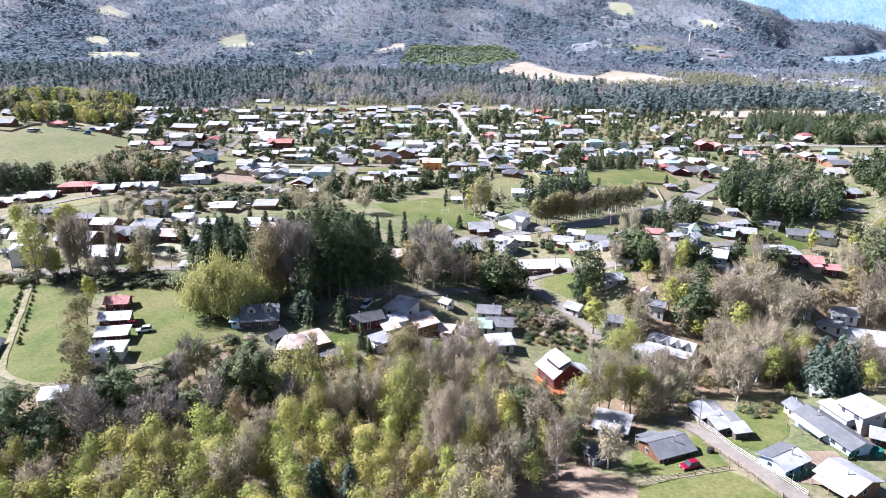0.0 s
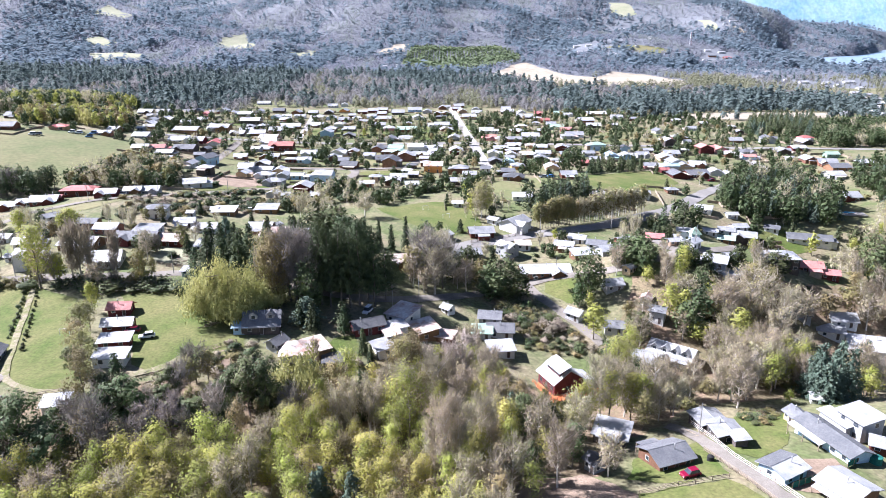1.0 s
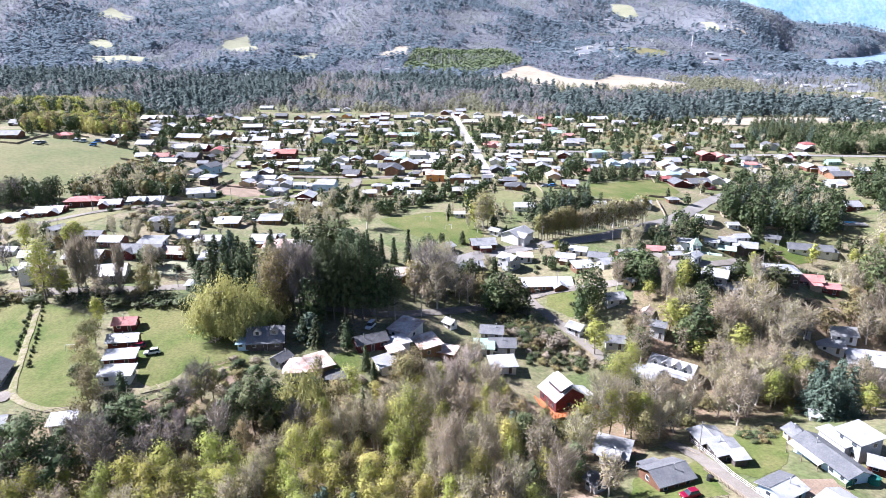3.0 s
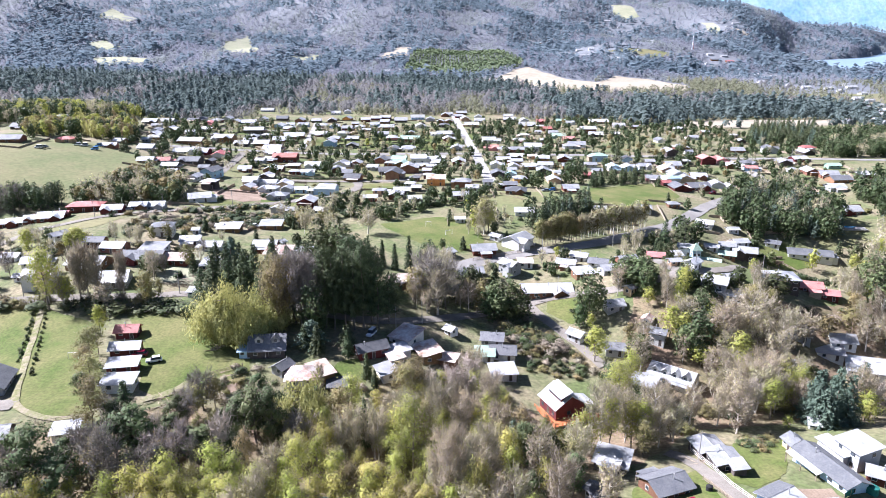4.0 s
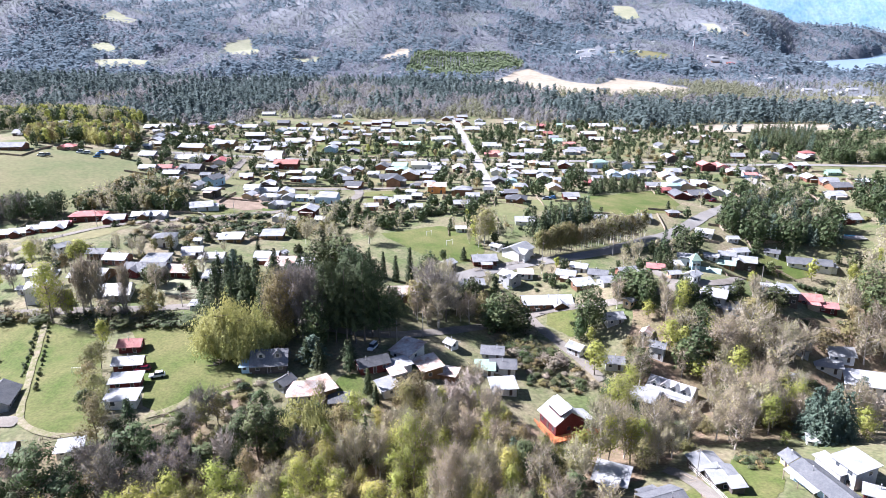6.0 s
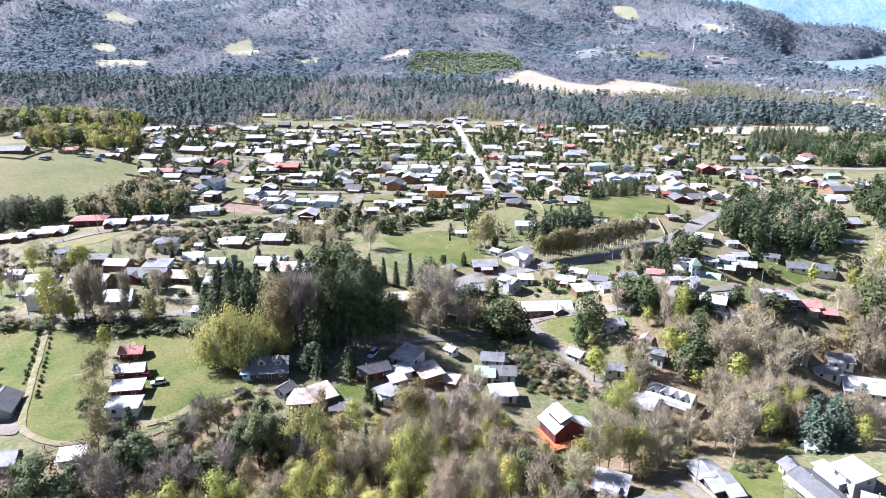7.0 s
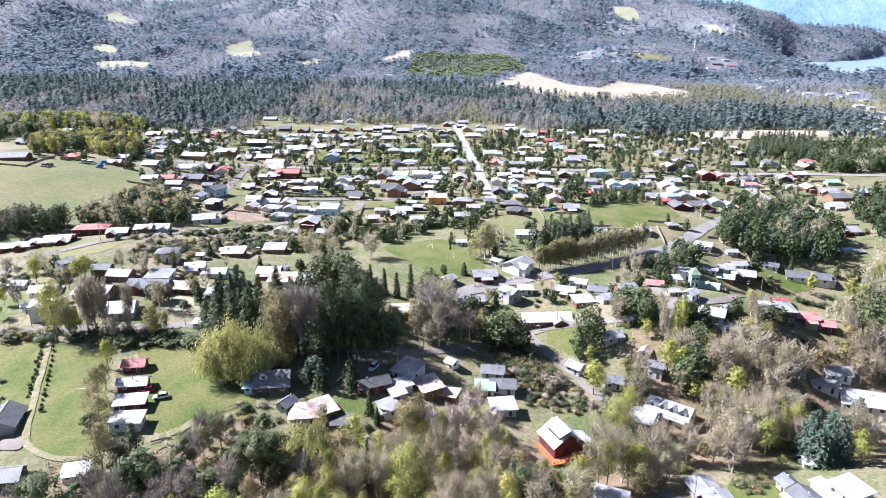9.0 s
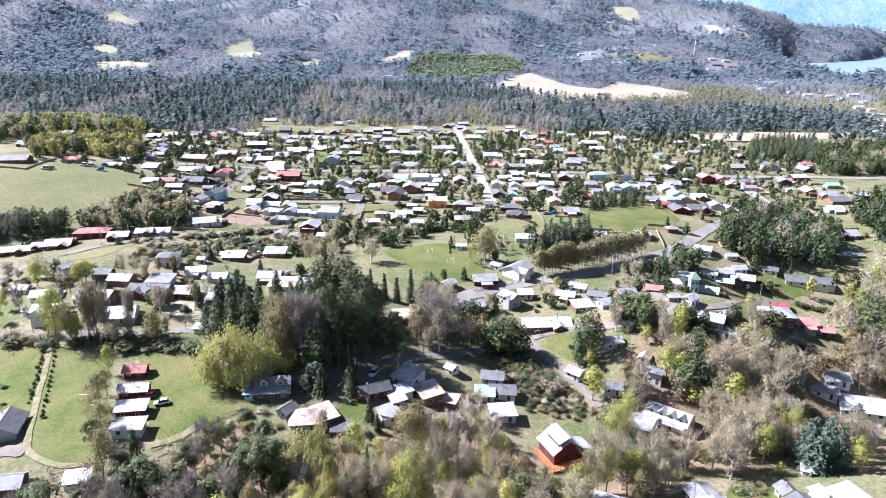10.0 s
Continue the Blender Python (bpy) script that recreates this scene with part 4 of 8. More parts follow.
blocks([(-89.0, 659.8, 2, 6.5, 6.0, 2.2, "wbh"), (-219.3, 677.8, 87, 11.7, 8.5, 2.2, "wkg"), (-61.8, 679.6, -4, 8.9, 8.0, 2.2, "wbg"), (-131.1, 682.7, 1, 9.1, 7.0, 2.3, "wng"), (-148.2, 684.9, 85, 11.2, 8.5, 2.3, "wbg"), (-186.2, 686.5, 91, 10.7, 7.9, 2.3, "wwg"), (-116.7, 689.5, 93, 10.3, 8.5, 2.2, "wng"), (-46.7, 693.9, 2, 12.5, 9.5, 2.2, "wng"), (-83.2, 697.0, 2, 9.2, 7.0, 2.3, "wrh"), (-170.3, 702.7, 2, 11.8, 9.5, 2.2, "kng"), (-17.1, 704.3, 86, 10.7, 8.5, 2.2, "wkg"), (-103.9, 710.4, 83, 11.4, 8.5, 2.1, "wog"), (-73.6, 712.0, -2, 10.5, 8.2, 2.3, "wrh")], "houses of the village grid")
blocks([(-64.9, 722.3, -6, 10.7, 7.5, 2.2, "wrh"), (-30.9, 723.3, 5, 14.2, 9.5, 2.2, "wug")], "houses of the village grid")
blocks([(38.0, 316.3, -4, 9.1, 6.8, 2.1, "wwg"), (85.1, 320.4, 90, 6.7, 4.8, 2.1, "wrh"), (76.0, 324.4, -2, 6.7, 5.1, 2.1, "wng"), (99.7, 330.6, -7, 7.6, 6.7, 2.1, "wwg"), (7.4, 346.5, 4, 7.6, 6.1, 2.2, "wng"), (37.7, 356.3, -7, 10.8, 8.5, 2.1, "nbh"), (14.1, 364.1, -2, 6.8, 5.9, 2.3, "wkg"), (68.7, 364.9, 2, 8.2, 7.0, 2.2, "wrg"), (36.1, 373.4, 3, 7.0, 6.5, 2.1, "krg"), (9.2, 374.5, -9, 8.9, 7.9, 4, "wbh"), (23.9, 381.3, -2, 5.2, 5.0, 2.2, "kwg"), (63.3, 389.7, 91, 9.0, 7.2, 2.1, "wtg"), (43.6, 392.0, 93, 8.1, 7.2, 2.1, "woh")], "houses along the main street")
blocks([(39.5, 406.6, 88, 7.5, 6.1, 2.2, "uug"), (86.9, 406.7, -7, 4.0, 5.0, 2.2, "rrg"), (31.6, 410.0, 92, 8.5, 7.5, 2.2, "kng"), (70.3, 412.9, 2, 7.2, 5.3, 2.2, "wth"), (61.1, 420.7, 86, 9.7, 7.1, 2.2, "wng"), (41.6, 421.9, 2, 5.2, 5.0, 2.2, "wwg"), (95.8, 422.2, 2, 6.0, 5.2, 2.1, "wwg"), (53.6, 434.5, 6, 8.3, 7.1, 2.2, "wbg"), (-9.6, 434.6, -9, 6.1, 5.0, 2.2, "wbg"), (119.1, 435.1, 84, 10.8, 8.5, 2.3, "wug"), (109.5, 435.4, 90, 10.4, 8.2, 2.2, "uwg"), (44.0, 436.1, 91, 7.6, 5.9, 2.2, "wwg"), (79.9, 437.6, -1, 7.0, 6.1, 2.2, "wbg")], "houses along the main street")
blocks([(32.6, 439.6, 85, 8.7, 6.7, 2.3, "wwg"), (65.6, 440.4, -4, 9.2, 7.0, 2.2, "wwg"), (95.5, 442.4, 2, 7.8, 5.9, 2.2, "wkg"), (131.9, 443.3, 5, 8.0, 6.7, 2.2, "wkg"), (-4.1, 447.2, -7, 7.7, 6.2, 2.3, "wkh"), (8.3, 452.7, 91, 11.8, 8.5, 2.2, "wrg"), (-7.3, 452.7, 6, 5.6, 5.0, 2.2, "wng"), (47.9, 452.9, -1, 7.1, 6.2, 2.3, "wbg"), (140.4, 459.6, -2, 6.0, 5.0, 2.1, "wng"), (39.2, 460.6, 3, 9.5, 6.8, 2.1, "wbg"), (82.0, 464.1, 83, 9.5, 8.5, 2.3, "wrg"), (67.1, 465.4, -8, 8.9, 6.5, 2.3, "wbg"), (-4.3, 466.2, 5, 5.8, 5.0, 2.2, "wwg")], "houses along the main street")
blocks([(126.6, 467.6, 87, 7.3, 6.6, 2.2, "kug"), (106.7, 467.8, 7, 10.7, 8.0, 4, "guh"), (49.5, 473.0, -5, 8.3, 7.3, 2.2, "wng"), (61.3, 473.4, -0, 6.7, 5.7, 2.2, "tth"), (53.4, 504.3, -1, 9.7, 7.0, 2.3, "wbg"), (43.7, 506.3, 8, 9.7, 8.2, 2.2, "wbh"), (65.7, 509.7, -6, 12.4, 9.5, 4, "wwg"), (7.9, 512.2, 85, 10.2, 8.5, 2.2, "wkg"), (34.2, 513.1, -1, 10.7, 8.1, 2.1, "ppg"), (96.4, 524.1, 3, 9.4, 8.3, 2.2, "wkh"), (103.3, 532.5, -1, 13.1, 9.4, 2.3, "wwg"), (41.6, 549.8, -3, 5.2, 5.0, 2.2, "wwg"), (60.2, 553.7, 6, 9.8, 6.9, 2.2, "wrh")], "houses along the main street")
blocks([(80.6, 555.1, -9, 6.2, 5.4, 2.2, "wbg"), (35.0, 555.1, 3, 10.7, 9.5, 2.1, "wwg"), (1.5, 559.3, 94, 9.4, 8.5, 2.2, "wbg"), (102.7, 565.5, 3, 9.2, 6.5, 2.2, "prg"), (96.8, 582.7, -1, 11.4, 8.8, 2.2, "ggg"), (67.3, 583.5, 7, 8.5, 6.1, 2.2, "wth"), (-10.4, 588.8, 8, 6.6, 5.4, 2.1, "wwg"), (-1.9, 589.2, 3, 12.4, 9.5, 2.3, "wwg"), (40.6, 591.2, -7, 5.7, 5.0, 2.1, "wwg"), (132.0, 595.4, -7, 11.8, 8.5, 2.2, "wng"), (150.3, 600.6, -6, 7.0, 6.4, 2.1, "wng"), (95.6, 604.5, 5, 7.9, 6.3, 2.1, "wkg"), (82.6, 606.7, -9, 5.9, 5.3, 2.2, "wwh")], "houses along the main street")
blocks([(129.3, 617.2, 4, 13.3, 9.5, 4, "wbg"), (93.2, 627.5, 9, 8.2, 7.3, 2.3, "rrg"), (89.2, 644.9, -8, 6.3, 5.0, 2.2, "wbh"), (180.9, 648.8, -2, 6.6, 5.9, 2.2, "wbg"), (-2.2, 652.1, -7, 9.5, 7.5, 2.2, "knh"), (24.4, 657.2, 3, 12.8, 9.5, 2.2, "wtg"), (167.9, 658.5, -9, 11.1, 9.5, 2.1, "wwg"), (78.4, 659.6, -1, 15.1, 9.5, 2.2, "wng"), (123.9, 678.7, 8, 7.9, 5.8, 2.2, "wwg"), (95.7, 685.6, -7, 7.9, 7.3, 2.3, "rrg"), (-6.3, 686.2, 84, 8.0, 6.5, 2.2, "wbg"), (2.4, 686.4, 95, 7.6, 6.5, 2.3, "wbg"), (154.0, 688.9, 6, 19.6, 9.5, 2.2, "wtg")], "houses along the main street")
blocks([(116.7, 691.0, -3, 9.2, 6.6, 2.3, "ggg"), (33.8, 691.9, -3, 10.2, 9.3, 2.2, "wkg"), (79.3, 693.6, 91, 11.5, 8.5, 2.2, "wwg"), (65.5, 702.1, -5, 12.7, 9.5, 2.3, "wng"), (19.1, 710.0, 95, 11.7, 8.5, 2.2, "wtg"), (34.1, 725.1, 83, 9.7, 8.5, 2.3, "wwh"), (13.6, 734.6, 5, 8.4, 7.3, 2.3, "wrg"), (67.3, 736.1, -8, 9.7, 7.8, 2.2, "wtg"), (-1.2, 749.9, 88, 10.4, 8.4, 2.2, "wbg"), (16.8, 772.2, 8, 11.4, 8.0, 2.2, "wbg")], "houses along the main street")
blocks([(118.8, 342.1, 2, 5.5, 5.0, 2.2, "wbh"), (216.3, 351.8, 2, 11.9, 9.5, 2.2, "wrg"), (214.7, 370.6, 4, 6.7, 5.3, 2.2, "wnh"), (213.1, 383.5, 98, 9.6, 8.5, 2.2, "wkg"), (137.1, 388.6, 93, 11.5, 8.5, 2.3, "krg"), (150.5, 394.9, 8, 12.9, 9.5, 2.2, "krg"), (132.2, 397.1, 8, 5.1, 5.0, 2.2, "rrg"), (234.9, 397.8, 4, 9.6, 8.4, 2.2, "wkg"), (171.7, 399.7, 98, 6.0, 5.2, 2.1, "wwg"), (165.2, 402.9, 84, 8.7, 7.3, 2.3, "wwg"), (127.3, 407.5, -9, 8.1, 6.5, 2.3, "wpg"), (139.2, 411.6, 97, 8.8, 7.3, 2.1, "uwh"), (245.7, 413.6, 7, 12.3, 9.5, 2.3, "kbg")], "houses beyond the school")
blocks([(149.6, 413.8, 84, 7.6, 6.7, 2.2, "wtg"), (160.2, 420.7, -7, 9.3, 7.4, 2.1, "wbg"), (268.6, 422.2, 5, 9.6, 8.4, 2.2, "wrh"), (147.4, 425.0, 97, 11.6, 8.3, 2.2, "wwg"), (245.7, 426.4, -9, 11.0, 9.5, 2.1, "wbg"), (238.9, 435.3, 87, 11.2, 8.5, 2.3, "wbg"), (144.1, 435.7, 92, 10.1, 7.7, 2.2, "wtg"), (229.3, 438.6, 3, 6.2, 5.3, 2.2, "wkh"), (203.6, 444.4, -5, 7.7, 5.4, 2.1, "pug"), (152.8, 449.1, -2, 9.8, 8.8, 2.3, "wtg"), (261.5, 449.7, 1, 8.3, 5.8, 2.2, "ggg"), (192.6, 451.4, 90, 6.5, 6.0, 2.2, "wbg"), (208.7, 460.3, 9, 8.9, 8.1, 2.2, "kkh")], "houses beyond the school")
blocks([(165.7, 462.3, -0, 6.2, 5.0, 2.2, "wnh"), (234.7, 462.8, 83, 10.4, 8.5, 2.2, "wng"), (181.1, 465.5, 93, 10.2, 8.5, 4, "prg"), (193.2, 470.1, 93, 11.4, 8.5, 2.1, "ppg"), (252.0, 477.0, 7, 10.4, 7.6, 2.2, "wrg"), (165.1, 494.4, 98, 10.8, 8.5, 4, "wng"), (182.4, 503.3, 4, 5.0, 5.0, 2.2, "wwg"), (274.9, 511.6, 96, 11.6, 8.5, 2.2, "wng"), (249.5, 517.7, 87, 9.5, 8.5, 4, "kkg"), (224.0, 517.8, 2, 10.9, 8.9, 2.1, "wbg"), (183.9, 528.6, 6, 9.9, 8.5, 2.3, "wbh"), (288.9, 536.3, 5, 9.8, 7.7, 2.2, "rwh"), (180.6, 566.3, 99, 9.7, 8.5, 2.2, "kwg")], "houses beyond the school")
blocks([(251.1, 572.2, 84, 7.6, 5.8, 2.1, "wng"), (216.0, 588.1, -3, 8.1, 6.6, 2.2, "wwg"), (258.1, 603.8, -5, 5.3, 5.0, 2.2, "wnh"), (238.5, 622.6, 7, 6.5, 5.7, 2.1, "wbg"), (220.4, 636.3, 99, 10.7, 8.5, 2.2, "wng"), (442.6, 685.2, 97, 11.3, 8.5, 2.1, "wwg"), (412.2, 694.0, 97, 9.9, 8.5, 2.3, "wkg"), (453.6, 717.3, -4, 8.5, 6.9, 2.1, "wtg"), (492.4, 775.7, 3, 13.8, 9.5, 2.1, "wwg"), (522.8, 836.1, 1, 14.9, 9.5, 2.1, "wtg"), (545.2, 855.4, -7, 12.0, 9.5, 2.2, "wbg"), (556.5, 900.0, -6, 10.9, 8.6, 2.1, "wng"), (590.9, 934.4, -6, 11.4, 9.5, 2.2, "wwg")], "houses beyond the school")
blocks([(581.2, 952.1, 2, 11.5, 8.3, 2.2, "wng"), (613.9, 989.8, -3, 10.2, 7.4, 2.3, "wwh")], "houses beyond the school")
blocks([(3.9, 760.8, 3, 6.3, 5.3, 2.1, "wwg"), (-125.0, 768.1, -1, 10.3, 8.6, 2.2, "wwg"), (-333.7, 781.0, 5, 8.5, 6.5, 2.2, "wwh"), (-351.9, 785.0, 96, 11.5, 8.5, 2.2, "wwg"), (-114.6, 785.9, 94, 10.6, 7.7, 2.1, "wwg"), (-210.3, 799.2, -0, 15.0, 9.5, 2.2, "wkg"), (-286.3, 805.4, 96, 9.8, 8.5, 2.2, "wwh"), (608.9, 1013.7, -5, 12.3, 9.5, 2.2, "wwg"), (181.9, 1016.5, 95, 11.7, 8.5, 2.1, "wwg"), (317.6, 1034.8, -1, 9.4, 7.0, 2.3, "wwh"), (263.8, 1042.2, 2, 7.6, 5.9, 2.2, "wwg"), (161.8, 1051.3, -1, 9.2, 8.1, 2.1, "wwg"), (-653.7, 1066.7, -1, 9.0, 8.1, 2.2, "wwh")], "farms among far fields")
blocks([(653.0, 1075.2, 7, 11.1, 9.3, 2.1, "wwg"), (135.1, 1082.4, -8, 14.8, 9.5, 2.1, "wbg"), (165.6, 1107.9, 90, 11.5, 8.5, 2.2, "wwg"), (636.0, 1108.3, 88, 10.2, 8.5, 2.2, "wwg"), (258.9, 1129.1, -7, 12.0, 9.5, 2.1, "kng"), (636.6, 1143.6, 6, 11.6, 9.5, 2.2, "wwg"), (164.2, 1144.1, -3, 10.1, 8.2, 2.2, "wwg"), (682.1, 1157.8, -6, 16.3, 9.5, 2.2, "wwg"), (606.6, 1158.4, -3, 13.7, 9.5, 2.2, "wwg"), (597.9, 1199.7, 86, 10.5, 8.5, 2.1, "wwg"), (696.2, 1199.9, 6, 10.1, 7.4, 2.2, "wwg"), (-422.9, 1237.6, -2, 13.7, 9.5, 2.2, "wwg"), (113.5, 1242.7, 3, 13.0, 9.5, 2.2, "nng")], "farms among far fields")
blocks([(-405.2, 1246.4, 82, 11.9, 8.5, 2.2, "wwg"), (-45.7, 1258.2, 99, 10.7, 8.5, 2.3, "wwg"), (-362.4, 1259.1, 0, 9.5, 8.2, 2.3, "wwg"), (575.2, 1259.4, 3, 12.3, 8.9, 2.2, "wwg"), (-35.9, 1276.2, -1, 13.3, 9.5, 2.1, "wwg"), (635.6, 1370.3, -2, 11.1, 8.4, 2.2, "wwg"), (658.8, 1396.4, -1, 13.9, 9.5, 2.1, "wwg"), (-120.3, 1407.1, 6, 10.3, 7.4, 2.2, "wwh"), (-92.8, 1428.8, 8, 10.5, 9.3, 2.3, "wwh"), (652.1, 1446.2, -4, 14.3, 9.5, 2.3, "wwg"), (164.5, 1483.7, -0, 10.9, 9.0, 2.2, "wwg"), (608.4, 1620.0, 83, 11.9, 8.5, 2.2, "wwg"), (397.9, 1625.7, -4, 12.4, 8.8, 2.2, "wwg")], "farms among far fields")
blocks([(672.2, 1649.1, 9, 19.0, 9.5, 2.2, "rbg"), (642.3, 1659.6, -2, 21.9, 9.5, 2.1, "nbg"), (384.2, 1682.7, -4, 15.6, 9.5, 2.2, "wwg"), (678.1, 1701.6, 8, 16.6, 9.5, 2.3, "wkg"), (645.0, 1706.3, -0, 13.6, 9.5, 2.2, "wwg"), (476.3, 1724.3, 87, 11.5, 8.5, 2.1, "wwg"), (346.1, 1732.0, 4, 27.4, 9.5, 2.2, "wwg"), (325.0, 1771.2, -6, 16.3, 9.5, 2.1, "wwg"), (371.0, 1789.7, -2, 13.6, 9.5, 2.3, "wwg"), (346.3, 1810.8, 7, 19.7, 9.5, 2.3, "wwg"), (559.0, 1867.8, 5, 17.8, 9.5, 2.3, "kwg"), (560.8, 1927.3, 3, 21.5, 9.5, 2.2, "wwg"), (320.4, 2070.7, 9, 15.8, 9.5, 2.1, "wwg")], "farms among far fields")
blocks([(300.2, 2308.1, 2, 25.2, 9.5, 2.2, "wtg"), (483.5, 2607.6, 6, 20.3, 9.5, 2.3, "wwg"), (606.0, 2734.1, 83, 10.0, 8.5, 2.2, "wwg"), (1100.6, 2767.2, 92, 11.1, 8.5, 2.2, "wwg"), (580.6, 2775.0, 94, 10.2, 8.5, 2.2, "wwg"), (1143.8, 2792.8, 7, 28.1, 9.5, 2.3, "wwg"), (735.4, 2811.1, 6, 22.3, 9.5, 2.3, "wwg"), (583.5, 2907.3, 84, 10.5, 8.5, 2.2, "wwg"), (527.3, 2921.6, -9, 22.8, 9.5, 2.2, "wwg"), (739.3, 2923.9, 1, 23.2, 9.5, 2.2, "wwg"), (726.2, 2971.8, 98, 9.4, 8.5, 2.2, "wwg"), (576.9, 3005.3, -4, 28.5, 9.5, 2.2, "wwg"), (695.8, 3056.0, -6, 24.2, 9.5, 2.2, "wwg")], "farms among far fields")
blocks([(58.7, 173.5, -25, 5.7, 4.6, 2.352, "wws"), (16.2, 173.9, 8, 6.9, 5.6, 2.352, "wws"), (107.8, 187.8, -15, 7.0, 5.6, 2.352, "wws"), (52.5, 189.7, -10, 5.5, 4.4, 2.52, "kwg"), (133.4, 191.4, -18, 12.6, 9.5, 2.688, "wwg"), (66.6, 192.6, -30, 4.5, 3.6, 4.232, "kwg"), (1.3, 193.3, -45, 3.1, 3.0, 2.184, "wwg"), (123.4, 195.9, -20, 7.6, 6.0, 2.352, "wws"), (106.4, 196.2, -25, 4.3, 3.5, 2.352, "krg"), (42.0, 197.3, -45, 4.9, 3.9, 2.52, "wkg"), (114.8, 199.6, -20, 6.4, 5.1, 2.352, "kkg"), (128.9, 199.8, -8, 7.5, 6.0, 2.352, "wwg"), (65.1, 200.2, 60, 3.7, 3.0, 2.184, "twg")], "houses among the trees")
blocks([(-83.4, 206.6, 0, 4.2, 3.4, 1.848, "wws"), (95.1, 208.2, 0, 6.0, 4.8, 2.016, "wws"), (56.3, 209.6, 12, 5.9, 4.7, 2.688, "wkg"), (90.9, 211.9, -30, 7.1, 5.7, 3.024, "wkg"), (-114.6, 214.7, 10, 10.6, 8.5, 2.352, "wwg"), (63.1, 215.0, 40, 3.5, 3.0, 2.688, "wtg"), (-139.6, 215.0, 6, 8.9, 7.1, 4.416, "wwg"), (97.7, 215.8, 15, 4.7, 3.7, 2.016, "wwg"), (132.6, 217.2, -17, 5.8, 4.7, 2.184, "prg"), (-149.2, 218.3, 0, 2.2, 3.0, 1.848, "wwg"), (115.6, 219.0, -8, 11.0, 8.8, 4.6, "wnh"), (127.5, 220.8, -14, 7.6, 6.1, 2.184, "prg"), (86.0, 221.2, 40, 4.8, 3.8, 3.024, "wwg")], "houses among the trees")
blocks([(-16.1, 223.8, 4, 9.6, 7.7, 2.52, "tbg"), (81.2, 226.3, 10, 3.7, 3.0, 2.016, "wtg"), (-128.7, 227.2, -6, 12.6, 9.5, 2.184, "wbg"), (-149.1, 229.3, 15, 8.4, 6.7, 2.184, "wwg"), (36.4, 229.4, 4, 17.8, 8.5, 2.52, "wbg"), (-84.6, 230.0, 0, 8.6, 6.9, 2.184, "wts"), (-111.7, 233.9, -3, 14.7, 8.5, 2.52, "krg"), (-99.8, 234.5, -4, 9.5, 7.6, 2.352, "trg"), (60.9, 235.7, 15, 7.6, 6.0, 2.184, "wkg"), (-162.2, 236.1, 0, 5.5, 4.4, 2.1, "wwg"), (51.5, 238.0, 12, 7.3, 5.9, 2.184, "wbs"), (9.7, 238.4, 10, 7.3, 5.9, 4.416, "wng"), (-125.9, 241.3, -4, 8.2, 6.6, 2.184, "wbg")], "houses among the trees")
blocks([(-111.6, 242.7, 0, 8.9, 7.1, 2.184, "wws"), (69.3, 244.4, 15, 6.7, 5.3, 2.184, "wbg"), (-134.7, 244.7, 0, 6.8, 5.5, 2.352, "kbg"), (80.5, 244.7, -15, 5.9, 4.8, 2.352, "pbg"), (-149.4, 245.6, 60, 5.5, 4.4, 4.6, "wwg"), (-65.0, 246.4, 0, 9.9, 7.9, 1.932, "tws"), (59.1, 246.7, -20, 6.9, 5.5, 2.184, "kwg"), (24.7, 247.6, -48, 6.8, 5.4, 4.232, "wkg"), (-55.7, 248.1, 0, 5.8, 4.6, 1.848, "wws"), (47.4, 250.8, -20, 7.0, 5.6, 2.184, "wbg"), (-92.3, 251.3, 0, 7.5, 6.0, 2.1, "wwg"), (31.4, 253.3, 0, 5.4, 4.3, 2.184, "tws"), (-72.1, 254.2, 0, 8.8, 7.1, 2.52, "wrg")], "houses among the trees")
blocks([(-102.4, 255.5, 10, 7.4, 6.0, 2.1, "wwg"), (-0.1, 257.4, 50, 5.9, 4.7, 2.352, "wng"), (53.9, 258.0, -25, 6.3, 5.0, 2.184, "wwg"), (-67.7, 261.2, 60, 2.5, 3.0, 1.68, "wwg"), (-115.9, 262.1, 10, 8.2, 6.6, 4.232, "kwh"), (15.2, 265.5, 8, 9.6, 7.7, 2.352, "wrg"), (-105.2, 269.5, 0, 2.5, 3.0, 1.848, "wwg"), (30.4, 274.8, 50, 11.0, 8.8, 3.68, "wwg"), (-94.5, 279.7, 3, 9.1, 7.2, 2.016, "wbs"), (21.7, 280.4, -40, 4.5, 3.6, 2.1, "wwg"), (-99.0, 280.6, 0, 2.6, 3.0, 1.848, "wwg"), (101.5, 283.3, 0, 5.9, 4.7, 2.184, "wws"), (-197.6, 284.2, 18, 7.4, 5.9, 2.016, "wrg")], "houses among the trees")
